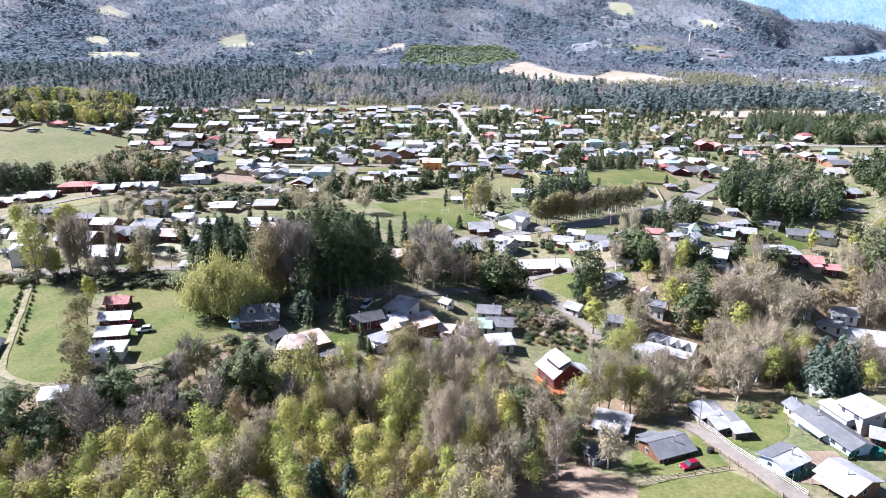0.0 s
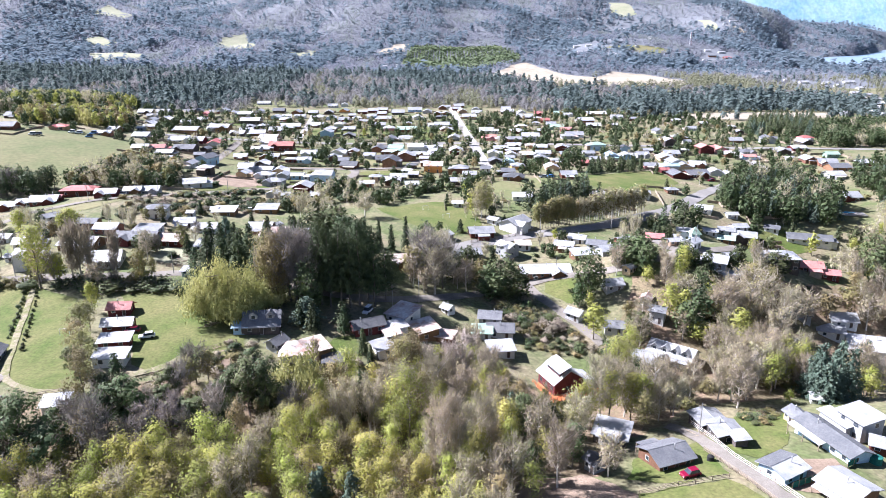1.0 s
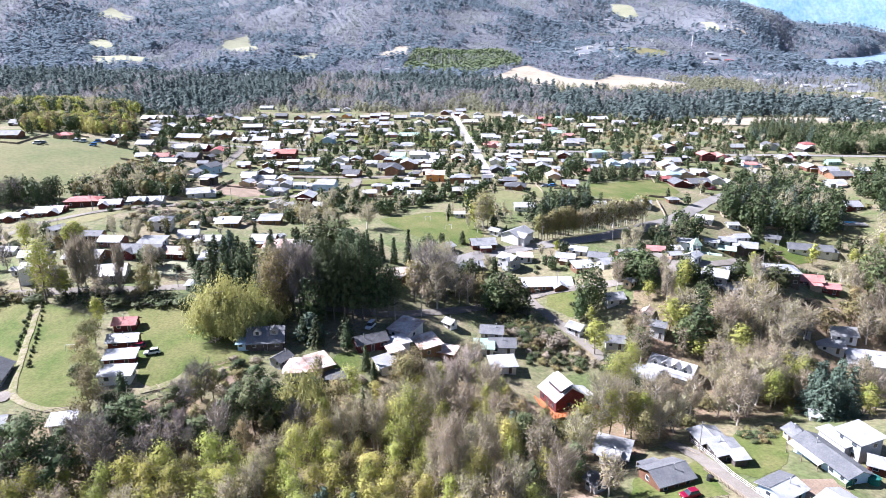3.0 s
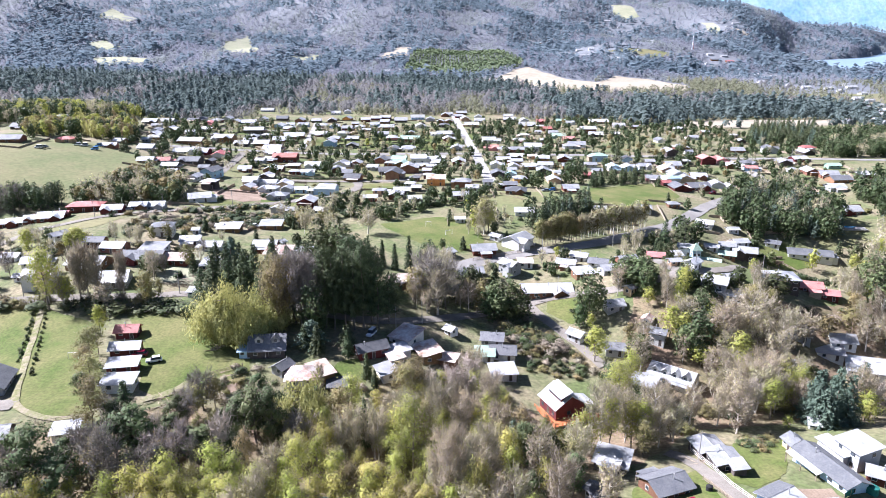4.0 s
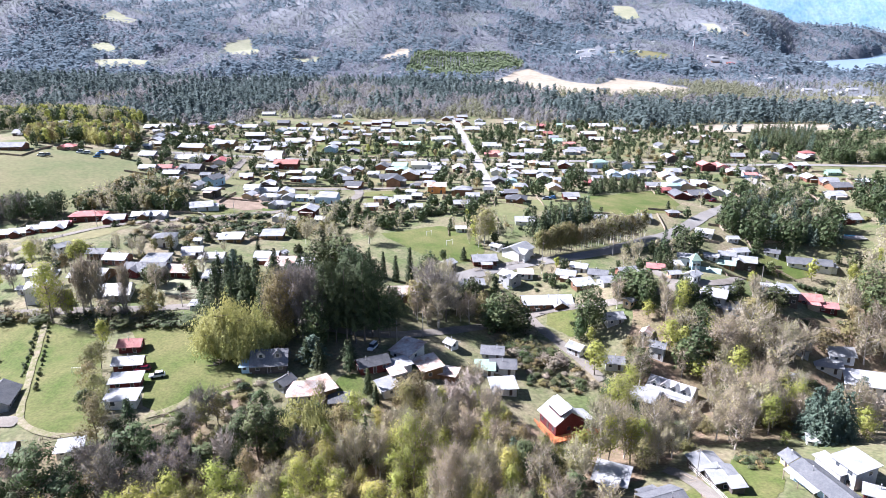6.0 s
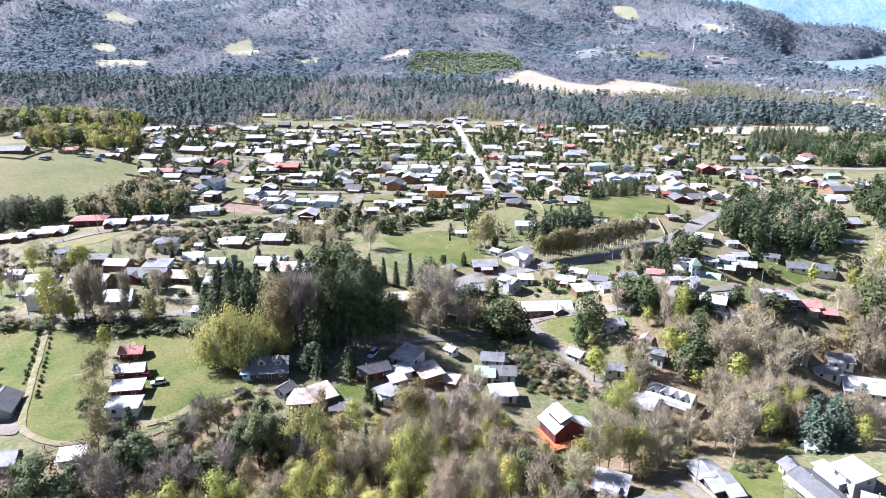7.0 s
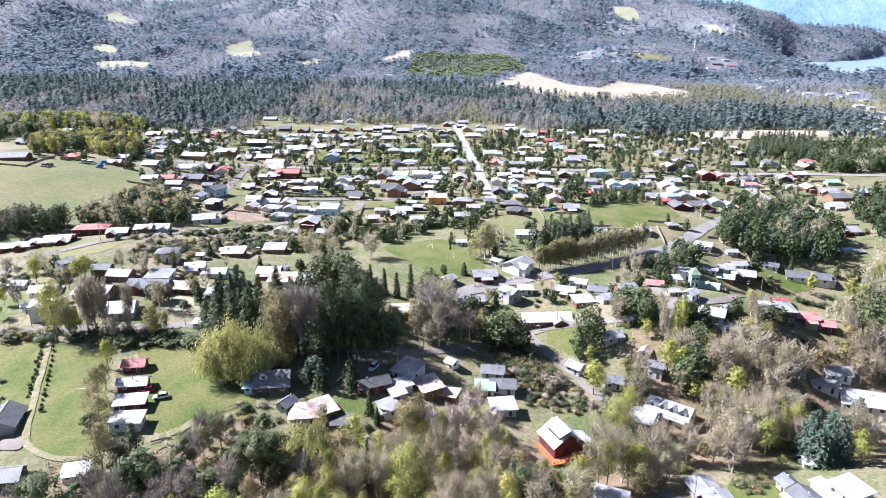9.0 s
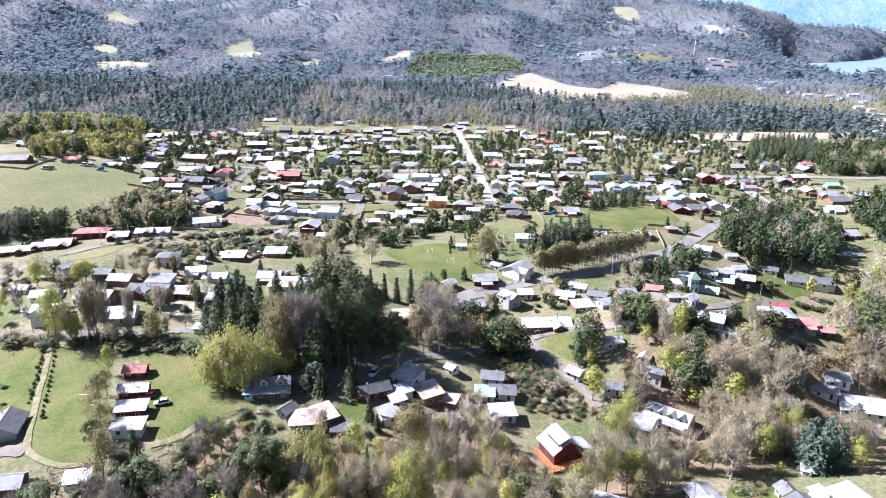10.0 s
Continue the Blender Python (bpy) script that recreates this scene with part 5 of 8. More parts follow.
blocks([(-189.8, 284.6, 18, 7.8, 6.3, 2.016, "wrg"), (152.7, 286.8, 0, 6.5, 5.2, 2.016, "rbg"), (118.8, 287.4, -25, 9.8, 7.9, 2.352, "gbg"), (-184.3, 287.6, 15, 6.9, 5.5, 2.016, "wrg"), (-176.4, 288.5, 12, 10.6, 8.5, 2.016, "wrg"), (-78.9, 289.8, 3, 9.2, 7.4, 2.016, "wbs"), (108.8, 291.0, -20, 6.2, 4.9, 4.416, "wwg"), (-173.1, 291.0, 8, 5.0, 4.0, 2.016, "rrg"), (-152.6, 296.3, 8, 8.7, 6.9, 2.184, "wrg"), (131.4, 297.8, -25, 6.9, 5.5, 2.352, "gbg"), (140.7, 300.8, -22, 10.1, 8.1, 4.048, "wng"), (124.9, 301.2, -20, 6.0, 4.8, 2.184, "wwg"), (-168.1, 302.2, 8, 14.5, 8.0, 2.9, "rrh")], "houses among the trees")
blocks([(6.3, 303.2, 0, 4.3, 3.4, 1.932, "wwg"), (172.6, 303.5, -17, 18.9, 8.5, 2.52, "kwg"), (133.9, 304.9, -20, 7.1, 5.7, 2.184, "wwg"), (-144.9, 305.6, 8, 7.2, 5.7, 2.184, "wbg"), (-138.3, 308.4, 8, 8.3, 6.6, 2.184, "wkg"), (141.5, 308.9, 10, 6.7, 5.3, 2.184, "wwg"), (158.1, 310.1, -30, 6.2, 5.0, 2.184, "kwg"), (141.3, 318.4, 0, 5.0, 4.0, 2.016, "wkg"), (128.6, 321.5, -30, 7.7, 6.2, 2.184, "wwg"), (-125.3, 330.3, 20, 10.6, 8.5, 2.52, "wwg"), (-136.4, 382.5, 70, 10.3, 8.3, 4.232, "kug"), (-6.2, 384.2, 0, 10.3, 8.2, 4.232, "too")], "houses among the trees")
blocks([(31.3, 118.8, -60, 2.9, 3.0, 2.688, "nkg"), (37.0, 129.8, -30, 4.0, 3.2, 2.52, "wwg"), (-87.5, 133.1, 14, 5.1, 4.1, 1.848, "wws"), (94.8, 151.0, -20, 2.5, 3.0, 2.016, "wwg")], "houses near the lane")


def far_houses():
    """The houses at the far edge of the village and on the hills, too small to pick apart."""
    walls, roofs = {}, {}
    for x, y, turn, L, W, H, codes in FAR_ROWS:
        z = ground_at(x, y) + 0.2
        m = pose(x, y, z, 0, 0, turn)
        bm = bmesh.new()
        prism(bm, [(-W / 2, -2), (W / 2, -2), (W / 2, H), (0, H + W * 0.24), (-W / 2, H)], -L / 2, L / 2)
        for i in range(max(1, int(L / 3))):
            wx0 = -L / 2 + L * (i + 0.5) / max(1, int(L / 3))
            box(bm, wx0 - 0.5, -W / 2 - 0.04, 1.0, wx0 + 0.5, -W / 2 - 0.005, 2.1, 1)
        walls.setdefault(codes[1], []).append((m, shell(bm)))
        bm = bmesh.new()
        gable_roof(bm, L, W, H, W * 0.24, 0.45)
        roofs.setdefault(codes[0], []).append((m, shell(bm)))
        FOOT.append((x, y, math.hypot(L, W) / 2 + 0.8))
    for sets, table, name, word in ((walls, WALLS, "far_house_walls", "walls"), (roofs, ROOFS, "far_house_roofs", "metal roofs")):
        for code, items in sets.items():
            out = bmesh.new()
            for m, bm in items:
                bm.transform(m)
                me = bpy.data.meshes.new("piece")
                bm.to_mesh(me)
                bm.free()
                out.from_mesh(me)
                bpy.data.meshes.remove(me)
            me = bpy.data.meshes.new(name)
            out.to_mesh(me)
            out.free()
            me.materials.append(MATS[table[code][0]])
            me.materials.append(MATS["glass"])
            tagged(new(name, me), f"{table[code][1]} {word} of small far village houses", "houses", kind="stuff")


far_houses()

# ---- the nearer houses ----
def dormer(top, x, W, H, rise, mat, side=-1, wide=2.2, deep=2.0, at=0.55):
    """A small gabled window house on a roof slope."""
    y0 = side * W / 2 * at
    z0 = H + rise * (1 - at)
    bm = bmesh.new()
    pts = [(-wide / 2, 0), (wide / 2, 0), (wide / 2, 1.2), (0, 1.2 + wide * 0.45), (-wide / 2, 1.2)]
    a = [bm.verts.new((x + px, y0, z0 + pz - 0.3)) for px, pz in pts]
    b = [bm.verts.new((x + px, y0 - side * deep, z0 + pz - 0.3)) for px, pz in pts]
    bm.faces.new(a)
    bm.faces.new(b[::-1])
    for i in range(5):
        bm.faces.new((a[i], b[i], b[(i + 1) % 5], a[(i + 1) % 5]))
    d = part("dormer", shell(bm), "grey_wall", top)
    bm = bmesh.new()
    for s in (-1, 1):
        r = [(x + s * (wide / 2 + 0.25), z0 + 0.72), (x, z0 + 0.95 + wide * 0.45), (x, z0 + 1.05 + wide * 0.45), (x + s * (wide / 2 + 0.25), z0 + 0.84)]
        f = [bm.verts.new((px, y0 + side * 0.3, pz)) for px, pz in r]
        g = [bm.verts.new((px, y0 - side * deep, pz)) for px, pz in r]
        bm.faces.new(f)
        bm.faces.new(g[::-1])
        for i in range(4):
            bm.faces.new((f[i], g[i], g[(i + 1) % 4], f[(i + 1) % 4]))
    part("dormer_roof", shell(bm), mat, d)
    shared_part("window", ("w", "trim", 0), window_mesh(1.0, 1.1), ("trim", "glass"), d, pose(x, y0 + side * 0.03, z0 - 0.15, 0, 0, 0 if side < 0 else 180))


def lean_to(top, x0, x1, y0, y1, z0, z1, mat, floor=-1.4, name="lean_to_roof"):
    """A sheet roof from y0 (low, z0) up to y1 (z1), on two posts at its low edge."""
    bm = bmesh.new()
    prism(bm, [(y0, z0), (y1, z1), (y1, z1 + 0.1), (y0, z0 + 0.1)], x0, x1)
    r = part(name, shell(bm), mat, top)
    for x in (x0 + 0.2, (x0 + x1) / 2, x1 - 0.2):
        bm = bmesh.new()
        s = 0.15 if y0 < y1 else -0.15
        box(bm, x - 0.07, y0 + s - 0.07, floor, x + 0.07, y0 + s + 0.07, z0 + 0.03)
        part("post", bm, "weathered_wood", r)


def red_house(x, y, turn):
    """Red timber house on posts, white roof with a raised lantern strip, orange deck."""
    L, W, H, rise = 8.2, 8.6, 3.5, 2.9
    top = house(x, y, turn, L, W, H, "wr", rise=rise, dense=True, flue=True, name="red_house", trim="dark_trim", lift=0.6, wing="",
                label="dark red timber house with white metal roof above an orange deck")
    bm = bmesh.new()
    prism(bm, [(-2.6, H + 1.2), (-0.1, H + rise), (-0.1, H + rise + 1.15), (-2.6, H + rise - 0.15)], -L / 2 + 1.5, L / 2 - 0.6)
    d = part("dormer", shell(bm), "red_wall", top)
    bm = bmesh.new()
    prism(bm, [(-3.2, H + rise - 0.25), (0.25, H + rise + 1.2), (0.25, H + rise + 1.34), (-3.2, H + rise - 0.11)], -L / 2 + 1.0, L / 2 + 0.5)
    part("dormer_roof", shell(bm), "zinc", d)
    for i in range(4):
        shared_part("window", ("w", "dark_trim", 1), window_mesh(1.3, 1.1), ("dark_trim", "glass"), d, pose(-L / 2 + 2.3 + i * 1.5, -2.63, H + 1.65))
    lean_to(top, L / 2 - 5.5, L / 2 + 0.6, W / 2 + 3.4, W / 2 - 0.4, H - 1.0, H + 0.1, "zinc", -2.5)
    deck = part("deck", (lambda bm: (box(bm, L / 2 + 0.03, -W / 2 - 1.8, -0.25, L / 2 + 2.6, W / 2 + 3.5, 0.0), bm)[1])(bmesh.new()), "fresh_timber", top, "bright orange timber deck")
    part("side_deck", (lambda bm: (box(bm, -L / 2, -W / 2 - 1.8, -0.25, L / 2, -W / 2 - 0.03, 0.0), bm)[1])(bmesh.new()), "fresh_timber", top)
    n = 13
    for i in range(n):
        yy = -W / 2 - 1.75 + (W + 5.2) * i / (n - 1)
        bm = bmesh.new()
        box(bm, L / 2 + 2.46, yy - 0.06, -2.6, L / 2 + 2.58, yy + 0.06, 1.0)
        part("deck_post", bm, "fresh_timber", deck)
    for i in range(9):
        xx = -L / 2 + (L + 2.4) * i / 8
        bm = bmesh.new()
        box(bm, xx - 0.06, -W / 2 - 1.76, -2.6, xx + 0.06, -W / 2 - 1.64, 1.0)
        part("deck_post", bm, "fresh_timber", deck)
    for z in (0.45, 0.95):
        bm = bmesh.new()
        box(bm, L / 2 + 2.48, -W / 2 - 1.76, z, L / 2 + 2.56, W / 2 + 3.5, z + 0.1)
        part("deck_rail", bm, "fresh_timber", deck)
        bm = bmesh.new()
        box(bm, -L / 2, -W / 2 - 1.74, z, L / 2 + 2.46, -W / 2 - 1.66, z + 0.1)
        part("deck_rail", bm, "fresh_timber", deck)
    FOOT.append((x, y, 11.0))
    return top


house(-94.5, 181.1, 5, 6, 4.4, 2.2, "rr", dense=True, wing="", name="cabin")
house(-90.1, 170.1, 8, 7.6, 4.4, 2.2, "wr", dense=True, wing="", name="cabin")
house(-86.6, 160.5, 10, 7.4, 4.4, 2.2, "wr", dense=True, style="shed", wing="", name="cabin")
house(-84.0, 152.5, 6, 7.6, 4.6, 2.4, "ww", dense=True, style="shed", trim="dark_trim", wing="", name="cabin")
grey = house(-50.7, 172.1, 7, 9.5, 7, 2.6, "kn", dense=True, rise=3.0, wing="")
for dx in (-2.2, 2.4):
    dormer(grey, dx, 7.5, 2.8, 3.0, "grey_roof")
house(-56.4, 170.5, 7, 3.5, 5, 2, "uu", dense=True, style="shed", wing="", name="shed")
house(-39.2, 160.7, 8, 7.5, 7.5, 2.4, "tk", dense=True, style="hip", rise=2.4, wing="")
house(-44.8, 163.2, 60, 4.5, 3.6, 2.2, "kk", dense=True, wing="", name="shed")
house(-29.2, 159.2, 8, 5, 4, 1.4, "nn", style="shed", windows=False, wing="", name="shed")
house(0.3, 176.0, -20, 5, 4, 2.2, "tb", style="shed", windows=False, wing="", name="shed")
house(14.4, 192.7, -8, 6.5, 5, 2.6, "kk", dense=True, wing="")
house(17.1, 185.6, -4, 7.5, 5.5, 2.6, "kw", dense=True, wing="")
house(11.4, 183.1, -4, 5.5, 5, 2.2, "gw", style="shed", dense=True, wing="")
house(-117.7, 154.1, -75, 10, 7.5, 2.5, "kk", dense=True, wing="")
house(-103.2, 131.3, 10, 7.5, 5.5, 2.3, "wn", dense=True, wing="")
house(93.5, 122.8, -30, 5, 4, 2.3, "wr", dense=True, wing="")
house(111.5, 285.2, 0, 3.6, 3.6, 6, "gu", dense=True, style="hip", rise=3.0, label="pale blue turret house with a steep pale green roof", wing="")
house(38.1, 132.0, -24, 7.2, 6.4, 2.6, "wn", dense=True, style="shed", rise=0.7, wing="")
dark_house = house(46.7, 121.1, 21, 8.5, 7.0, 2.4, "kb", dense=True, rise=1.35, wing="")
lean_to(dark_house, -3.6, 1.2, 5.6, 3.6, 2.0, 2.45, "grey_roof")
house(62.1, 137.6, -80, 5.8, 6.4, 2.7, "wn", dense=True, rise=0.7, wing="")
house(63.4, 131.0, -86, 6.0, 6.0, 2.5, "wn", dense=True, rise=0.7, wing="")
house(64.5, 127.0, -89, 3.4, 2.7, 2.1, "wn", style="shed", windows=False, name="carport", label="open carport with a white sheet roof", wing="")
house(82.9, 138.3, -82, 3.1, 3.9, 2.3, "ky", dense=True, wing="", name="shed")
long_house = house(83.9, 125.3, -75, 14.8, 5.6, 2.6, "ku", dense=True, rise=1.1, wing="")
lean_to(long_house, -7.6, 1.6, -5.0, -2.82, 1.85, 2.4, "zinc", name="porch_roof")
house(92.2, 129.8, -73, 6.6, 6.1, 5, "wk", dense=True, style="shed", wing="")
house(88.5, 131.8, -75, 7.4, 2.5, 3.4, "ww", style="shed", windows=False, wing="")
blue_house = house(67.0, 113.0, 29, 6.8, 5.8, 2.5, "wu", dense=True, rise=0.75, wing="")
sheet = bmesh.new()
prism(sheet, [(0.0, 3.44), (3.5, 2.53), (3.5, 2.58), (0.0, 3.49)], -4.02, 4.02)
part("roof_sheet", shell(sheet), "grey_roof", blue_house, "weathered grey metal roof slope")
house(76.0, 106.6, -63, 7.3, 7.9, 2.5, "wb", dense=True, porch=1.8, rise=1.2, wing="")
house(-21.9, 174.9, 26, 8.7, 4.8, 2.8, "nr", dense=True, wing="")
house(-15.4, 173.3, -68, 8.6, 3.6, 2.6, "tk", style="shed", dense=True, wing="")
house(-13.4, 176.3, 32, 4.3, 4.3, 2.5, "ww", style="shed", windows=False, wing="", name="shed")
house(-12.2, 184.6, -32, 7.0, 8.0, 2.8, "tw", dense=True, style="shed", wing="")
house(-5.8, 178.0, -68, 8.6, 6.0, 2.8, "tb", dense=True, style="shed", wing="")
house(-16.7, 165.8, -64, 6.2, 4.5, 2.4, "ww", dense=True, style="shed", wing="")
house(-34.3, 163.0, 34, 5.0, 6.8, 2.2, "tb", style="shed", windows=False, wing="", name="shed")
lodge = house(66.9, 177.0, -39, 12.6, 7.5, 2.8, "ww", dense=True, rise=2.2, porch=1.6, label="long white lodge with a row of gabled dormers", wing="")
for k in range(4):
    dormer(lodge, (k - 1.5) * 2.99, 7.5, 2.8, 2.2, "zinc", wide=2.24, deep=2.2, at=0.8)
house(57.0, 172.5, -30, 6.5, 6.0, 2.6, "wn", dense=True, style="shed", rise=0.6, wing="")
red_house(30.9, 158.6, -68)
FOOT_A = np.array(FOOT)


# ---- vehicles ----
def car(x, y, turn, paint, label, kind="car", van=False):
    top = new(kind)
    top.matrix_basis = pose(x, y, ground_at(x, y) + lift_at(y) + 0.03, 0, 0, turn)
    bm = bmesh.new()
    side = [(-2.1, 0.35), (-2.1, 0.75), (-1.95, 0.95), (-0.75, 1.02), (1.75, 1.02), (2.08, 0.9), (2.12, 0.4)]
    a = [bm.verts.new((px, -0.86, pz)) for px, pz in side]
    b = [bm.verts.new((px, 0.86, pz)) for px, pz in side]
    bm.faces.new(a)
    bm.faces.new(b[::-1])
    for i in range(len(side)):
        j = (i + 1) % len(side)
        bm.faces.new((a[i], b[i], b[j], a[j]))
    bmesh.ops.bevel(bm, geom=bm.edges[:], offset=0.05, segments=1, affect="EDGES")
    part("body", shell(bm), paint, top)
    bm = bmesh.new()
    h = 1.62 if not van else 2.0
    low = [(-0.95, 1.0), (1.85 if not van else 2.0, 1.0)]
    hi = [(-0.3 if not van else -0.7, h), (1.45 if not van else 1.9, h)]
    ring0 = [bm.verts.new((px, s * 0.8, pz)) for s in (-1, 1) for px, pz in low]
    ring1 = [bm.verts.new((px, s * 0.66, pz)) for s in (-1, 1) for px, pz in hi]
    o = [ring0[0], ring0[1], ring0[3], ring0[2]]
    u = [ring1[0], ring1[1], ring1[3], ring1[2]]
    for i in range(4):
        bm.faces.new((o[i], o[(i + 1) % 4], u[(i + 1) % 4], u[i]))
    bm.faces.new(u)
    part("cabin_glass", shell(bm), "glass", top)
    bm = bmesh.new()
    box(bm, hi[0][0] - 0.05, -0.68, h - 0.01, hi[1][0] + 0.05, 0.68, h + 0.06)
    bmesh.ops.bevel(bm, geom=bm.edges[:], offset=0.02, segments=1, affect="EDGES")
    part("car_roof", bm, paint, top)
    for wx in (-1.3, 1.3):
        for s in (-1, 1):
            def wheel():
                w = bmesh.new()
                bmesh.ops.create_cone(w, segments=14, radius1=0.34, radius2=0.34, depth=0.2, cap_ends=True, matrix=Matrix.Rotation(math.pi / 2, 4, "X"))
                return w
            shared_part("wheel", "wheel", wheel, ("rubber",), top, pose(wx, s * 0.82, 0.34))
    for s in (-1, 1) if y < 200 else ():
        def lamp():
            w = bmesh.new()
            box(w, -0.03, -0.16, -0.07, 0.03, 0.16, 0.07)
            return w
        shared_part("headlight", "headlight", lamp, ("trim",), top, pose(-2.11, s * 0.6, 0.68))
    tagged(top, label, kind)
    return top


car(49.2, 113.8, 18, "red_paint", "crimson red hatchback parked on grass beside the house")
car(-80.3, 164.9, 20, "white_paint", "white station wagon parked on the lawn")
car(-85.7, 168.2, 8, "red_paint", "red car parked between the cabins")
car(-78.2, 241.6, 30, "grey_paint", "dark grey car parked in a yard")
car(-239.0, 389.5, 0, "white_paint", "white truck parked in the hill meadow", "van", True)
car(-236.9, 391.8, 0, "grey_paint", "grey vehicle parked in the hill meadow")
car(-225.3, 406.7, 0, "white_paint", "white van parked along the meadow edge", "van", True)
car(-221.7, 407.8, 0, "white_paint", "white van parked along the meadow edge", "van", True)
car(-213.0, 402.5, 10, "blue_paint", "blue truck parked along the meadow edge", "van", True)
car(-215.8, 413.2, 10, "blue_paint", "blue truck parked along the meadow edge", "van", True)
car(-148.1, 300.3, 10, "white_paint", "white car beside a brown house")
car(-136.1, 305.3, 10, "grey_paint", "grey car beside a house")
car(54.6, 361.2, 5, "grey_paint", "dark car in front of a house")
car(58.3, 362.9, 5, "blue_paint", "blue car in front of a house")
car(155.9, 383.9, 10, "red_paint", "red car before the school")
car(73.6, 249.3, -60, "white_paint", "white car on the lane")
car(90.7, 209.0, 0, "white_paint", "white car under trees")
car(-86.8, 288.1, 15, "white_paint", "white car in a yard")
car(-22.8, 184.3, 70, "white_paint", "white van in the shaded farmyard", "van", True)
car(-104.4, 275.6, 20, "grey_paint", "grey car beside a shed")
car(22.8, 557.2, 0, "white_paint", "white car on the street")
car(207.9, 442.5, -30, "white_paint", "white car on the side street")
car(-39.6, 492.9, 3, "red_paint", "red car on the cross street")
car(68.4, 480.9, 3, "white_paint", "white car on the cross street")


# ---- fences ----
def fence(line, gap, high, mats, label, rails=3, name="fence"):
    """Posts along a line with rails or wires between."""
    top = new(name)
    x0, y0 = line[0]
    top.matrix_basis = pose(x0, y0, ground_at(x0, y0))
    post_mat, rail_mat = mats
    base = Vector((x0, y0, ground_at(x0, y0)))

    def post():
        w = bmesh.new()
        box(w, -0.055, -0.055, -0.5, 0.055, 0.055, high)
        return w
    prev = None
    for (ax, ay), (bx, by) in zip(line, line[1:]):
        n = max(1, int(math.hypot(bx - ax, by - ay) / gap))
        for i in range(n + 1):
            if i == 0 and prev is not None:
                continue
            px, py = ax + (bx - ax) * i / n, ay + (by - ay) * i / n
            here = Vector((px, py, ground_at(px, py)))
            shared_part("fence_post", ("post", high, post_mat), post, (post_mat,), top, Matrix.Translation(here - base))
            if prev is not None:
                for k in range(rails):
                    z = high * (0.3 + 0.62 * k / max(1, rails - 1))
                    a, b = prev - base, here - base
                    d = (b - a)
                    s = Vector((-d.y, d.x, 0)).normalized() * 0.025
                    t = Vector((0, 0, 0.05 if rails < 5 else 0.02))
                    bm = bmesh.new()
                    ring = []
                    for p in (a, b):
                        ring.append([bm.verts.new(p + Vector((0, 0, z)) + s * i + t * j) for i, j in ((-1, -1), (1, -1), (1, 1), (-1, 1))])
                    bm.faces.new(ring[0][::-1])
                    bm.faces.new(ring[1])
                    for i in range(4):
                        bm.faces.new((ring[0][i], ring[0][(i + 1) % 4], ring[1][(i + 1) % 4], ring[1][i]))
                    part("fence_rail", bm, rail_mat, top)
            prev = here
    return tagged(top, label, "fence")


fence([(58.4, 138.4), (59.9, 129.0), (60.9, 120.5), (62.8, 113.2), (65.4, 106.4), (66.9, 103.1)], 2.5, 1.3, ("weathered_wood", "trim"), "weathered wooden fence along the gravel lane", 3)
fence([(56.0, 124.3), (57.9, 116.2), (60.0, 108.4), (62.1, 102.8)], 2.5, 1.2, ("weathered_wood", "weathered_wood"), "post and wire fence along the gravel lane", 4)
fence([(37.6, 108.6), (45.7, 110.5), (56.3, 112.3)], 3, 1.1, ("weathered_wood", "weathered_wood"), "post and wire fence at the paddock", 3)
fence([(-95.8, 136.3), (-88.9, 138.8), (-86.2, 139.6)], 2.5, 1.3, ("weathered_wood", "weathered_wood"), "timber fence beside the drive", 3)
fence([(-95.2, 132.6), (-96.4, 136.3), (-95.8, 136.3)], 2, 1.8, ("weathered_wood", "weathered_wood"), "timber gate beside the drive", 4)
fence([(-192.8, 269.9), (-176.5, 267.8), (-163.3, 270.8)], 3, 1.2, ("concrete", "trim"), "low pale fence along the hillside road", 3)
fence([(-101.7, 214.8), (-83.7, 211.5)], 3, 1.2, ("weathered_wood", "weathered_wood"), "wire fence beside the road", 3)
fence([(10.8, 255.8), (26.7, 264.6), (38.0, 269.4)], 3, 1.4, ("weathered_wood", "weathered_wood"), "timber fence beside the grey road", 3)
fence([(25.6, 206.9), (29.6, 208.3), (33.3, 206.4)], 2.2, 2.2, ("weathered_wood", "weathered_wood"), "timber gateway at the lane", 3)
fence([(153.4, 300.9), (163.1, 291.7)], 2.5, 1.3, ("weathered_wood", "weathered_wood"), "wire fence round a lawn", 4)
fence([(-63.0, 159.3), (-55.9, 164.1)], 3, 1.1, ("weathered_wood", "weathered_wood"), "wire fence round the vegetable plot", 3)
fence([(21.0, 362.0), (43.3, 336.7)], 3, 1.3, ("weathered_wood", "weathered_wood"), "dark wooden fence round the paddock", 3)
fence([(-130.7, 331.0), (-114.4, 310.9)], 3, 1, ("trim", "trim"), "white board fence beside the house", 2)
fence([(-62.3, 348.9), (-50.9, 359.3)], 2.5, 1.6, ("weathered_wood", "weathered_wood"), "timber fence round a yard", 4)
fence([(-99.3, 396.0), (-67.1, 398.4), (-32.7, 402.0)], 3, 1.4, ("weathered_wood", "weathered_wood"), "timber fence along the dirt street", 3)
fence([(-65.5, 497.2), (-14.5, 502.3)], 3, 1.4, ("dark_trim", "dark_trim"), "dark fence along the cross street", 3)
fence([(70.8, 498.4), (117.8, 499.3)], 3, 1.6, ("dark_trim", "dark_trim"), "dark fence along the cross street", 4)
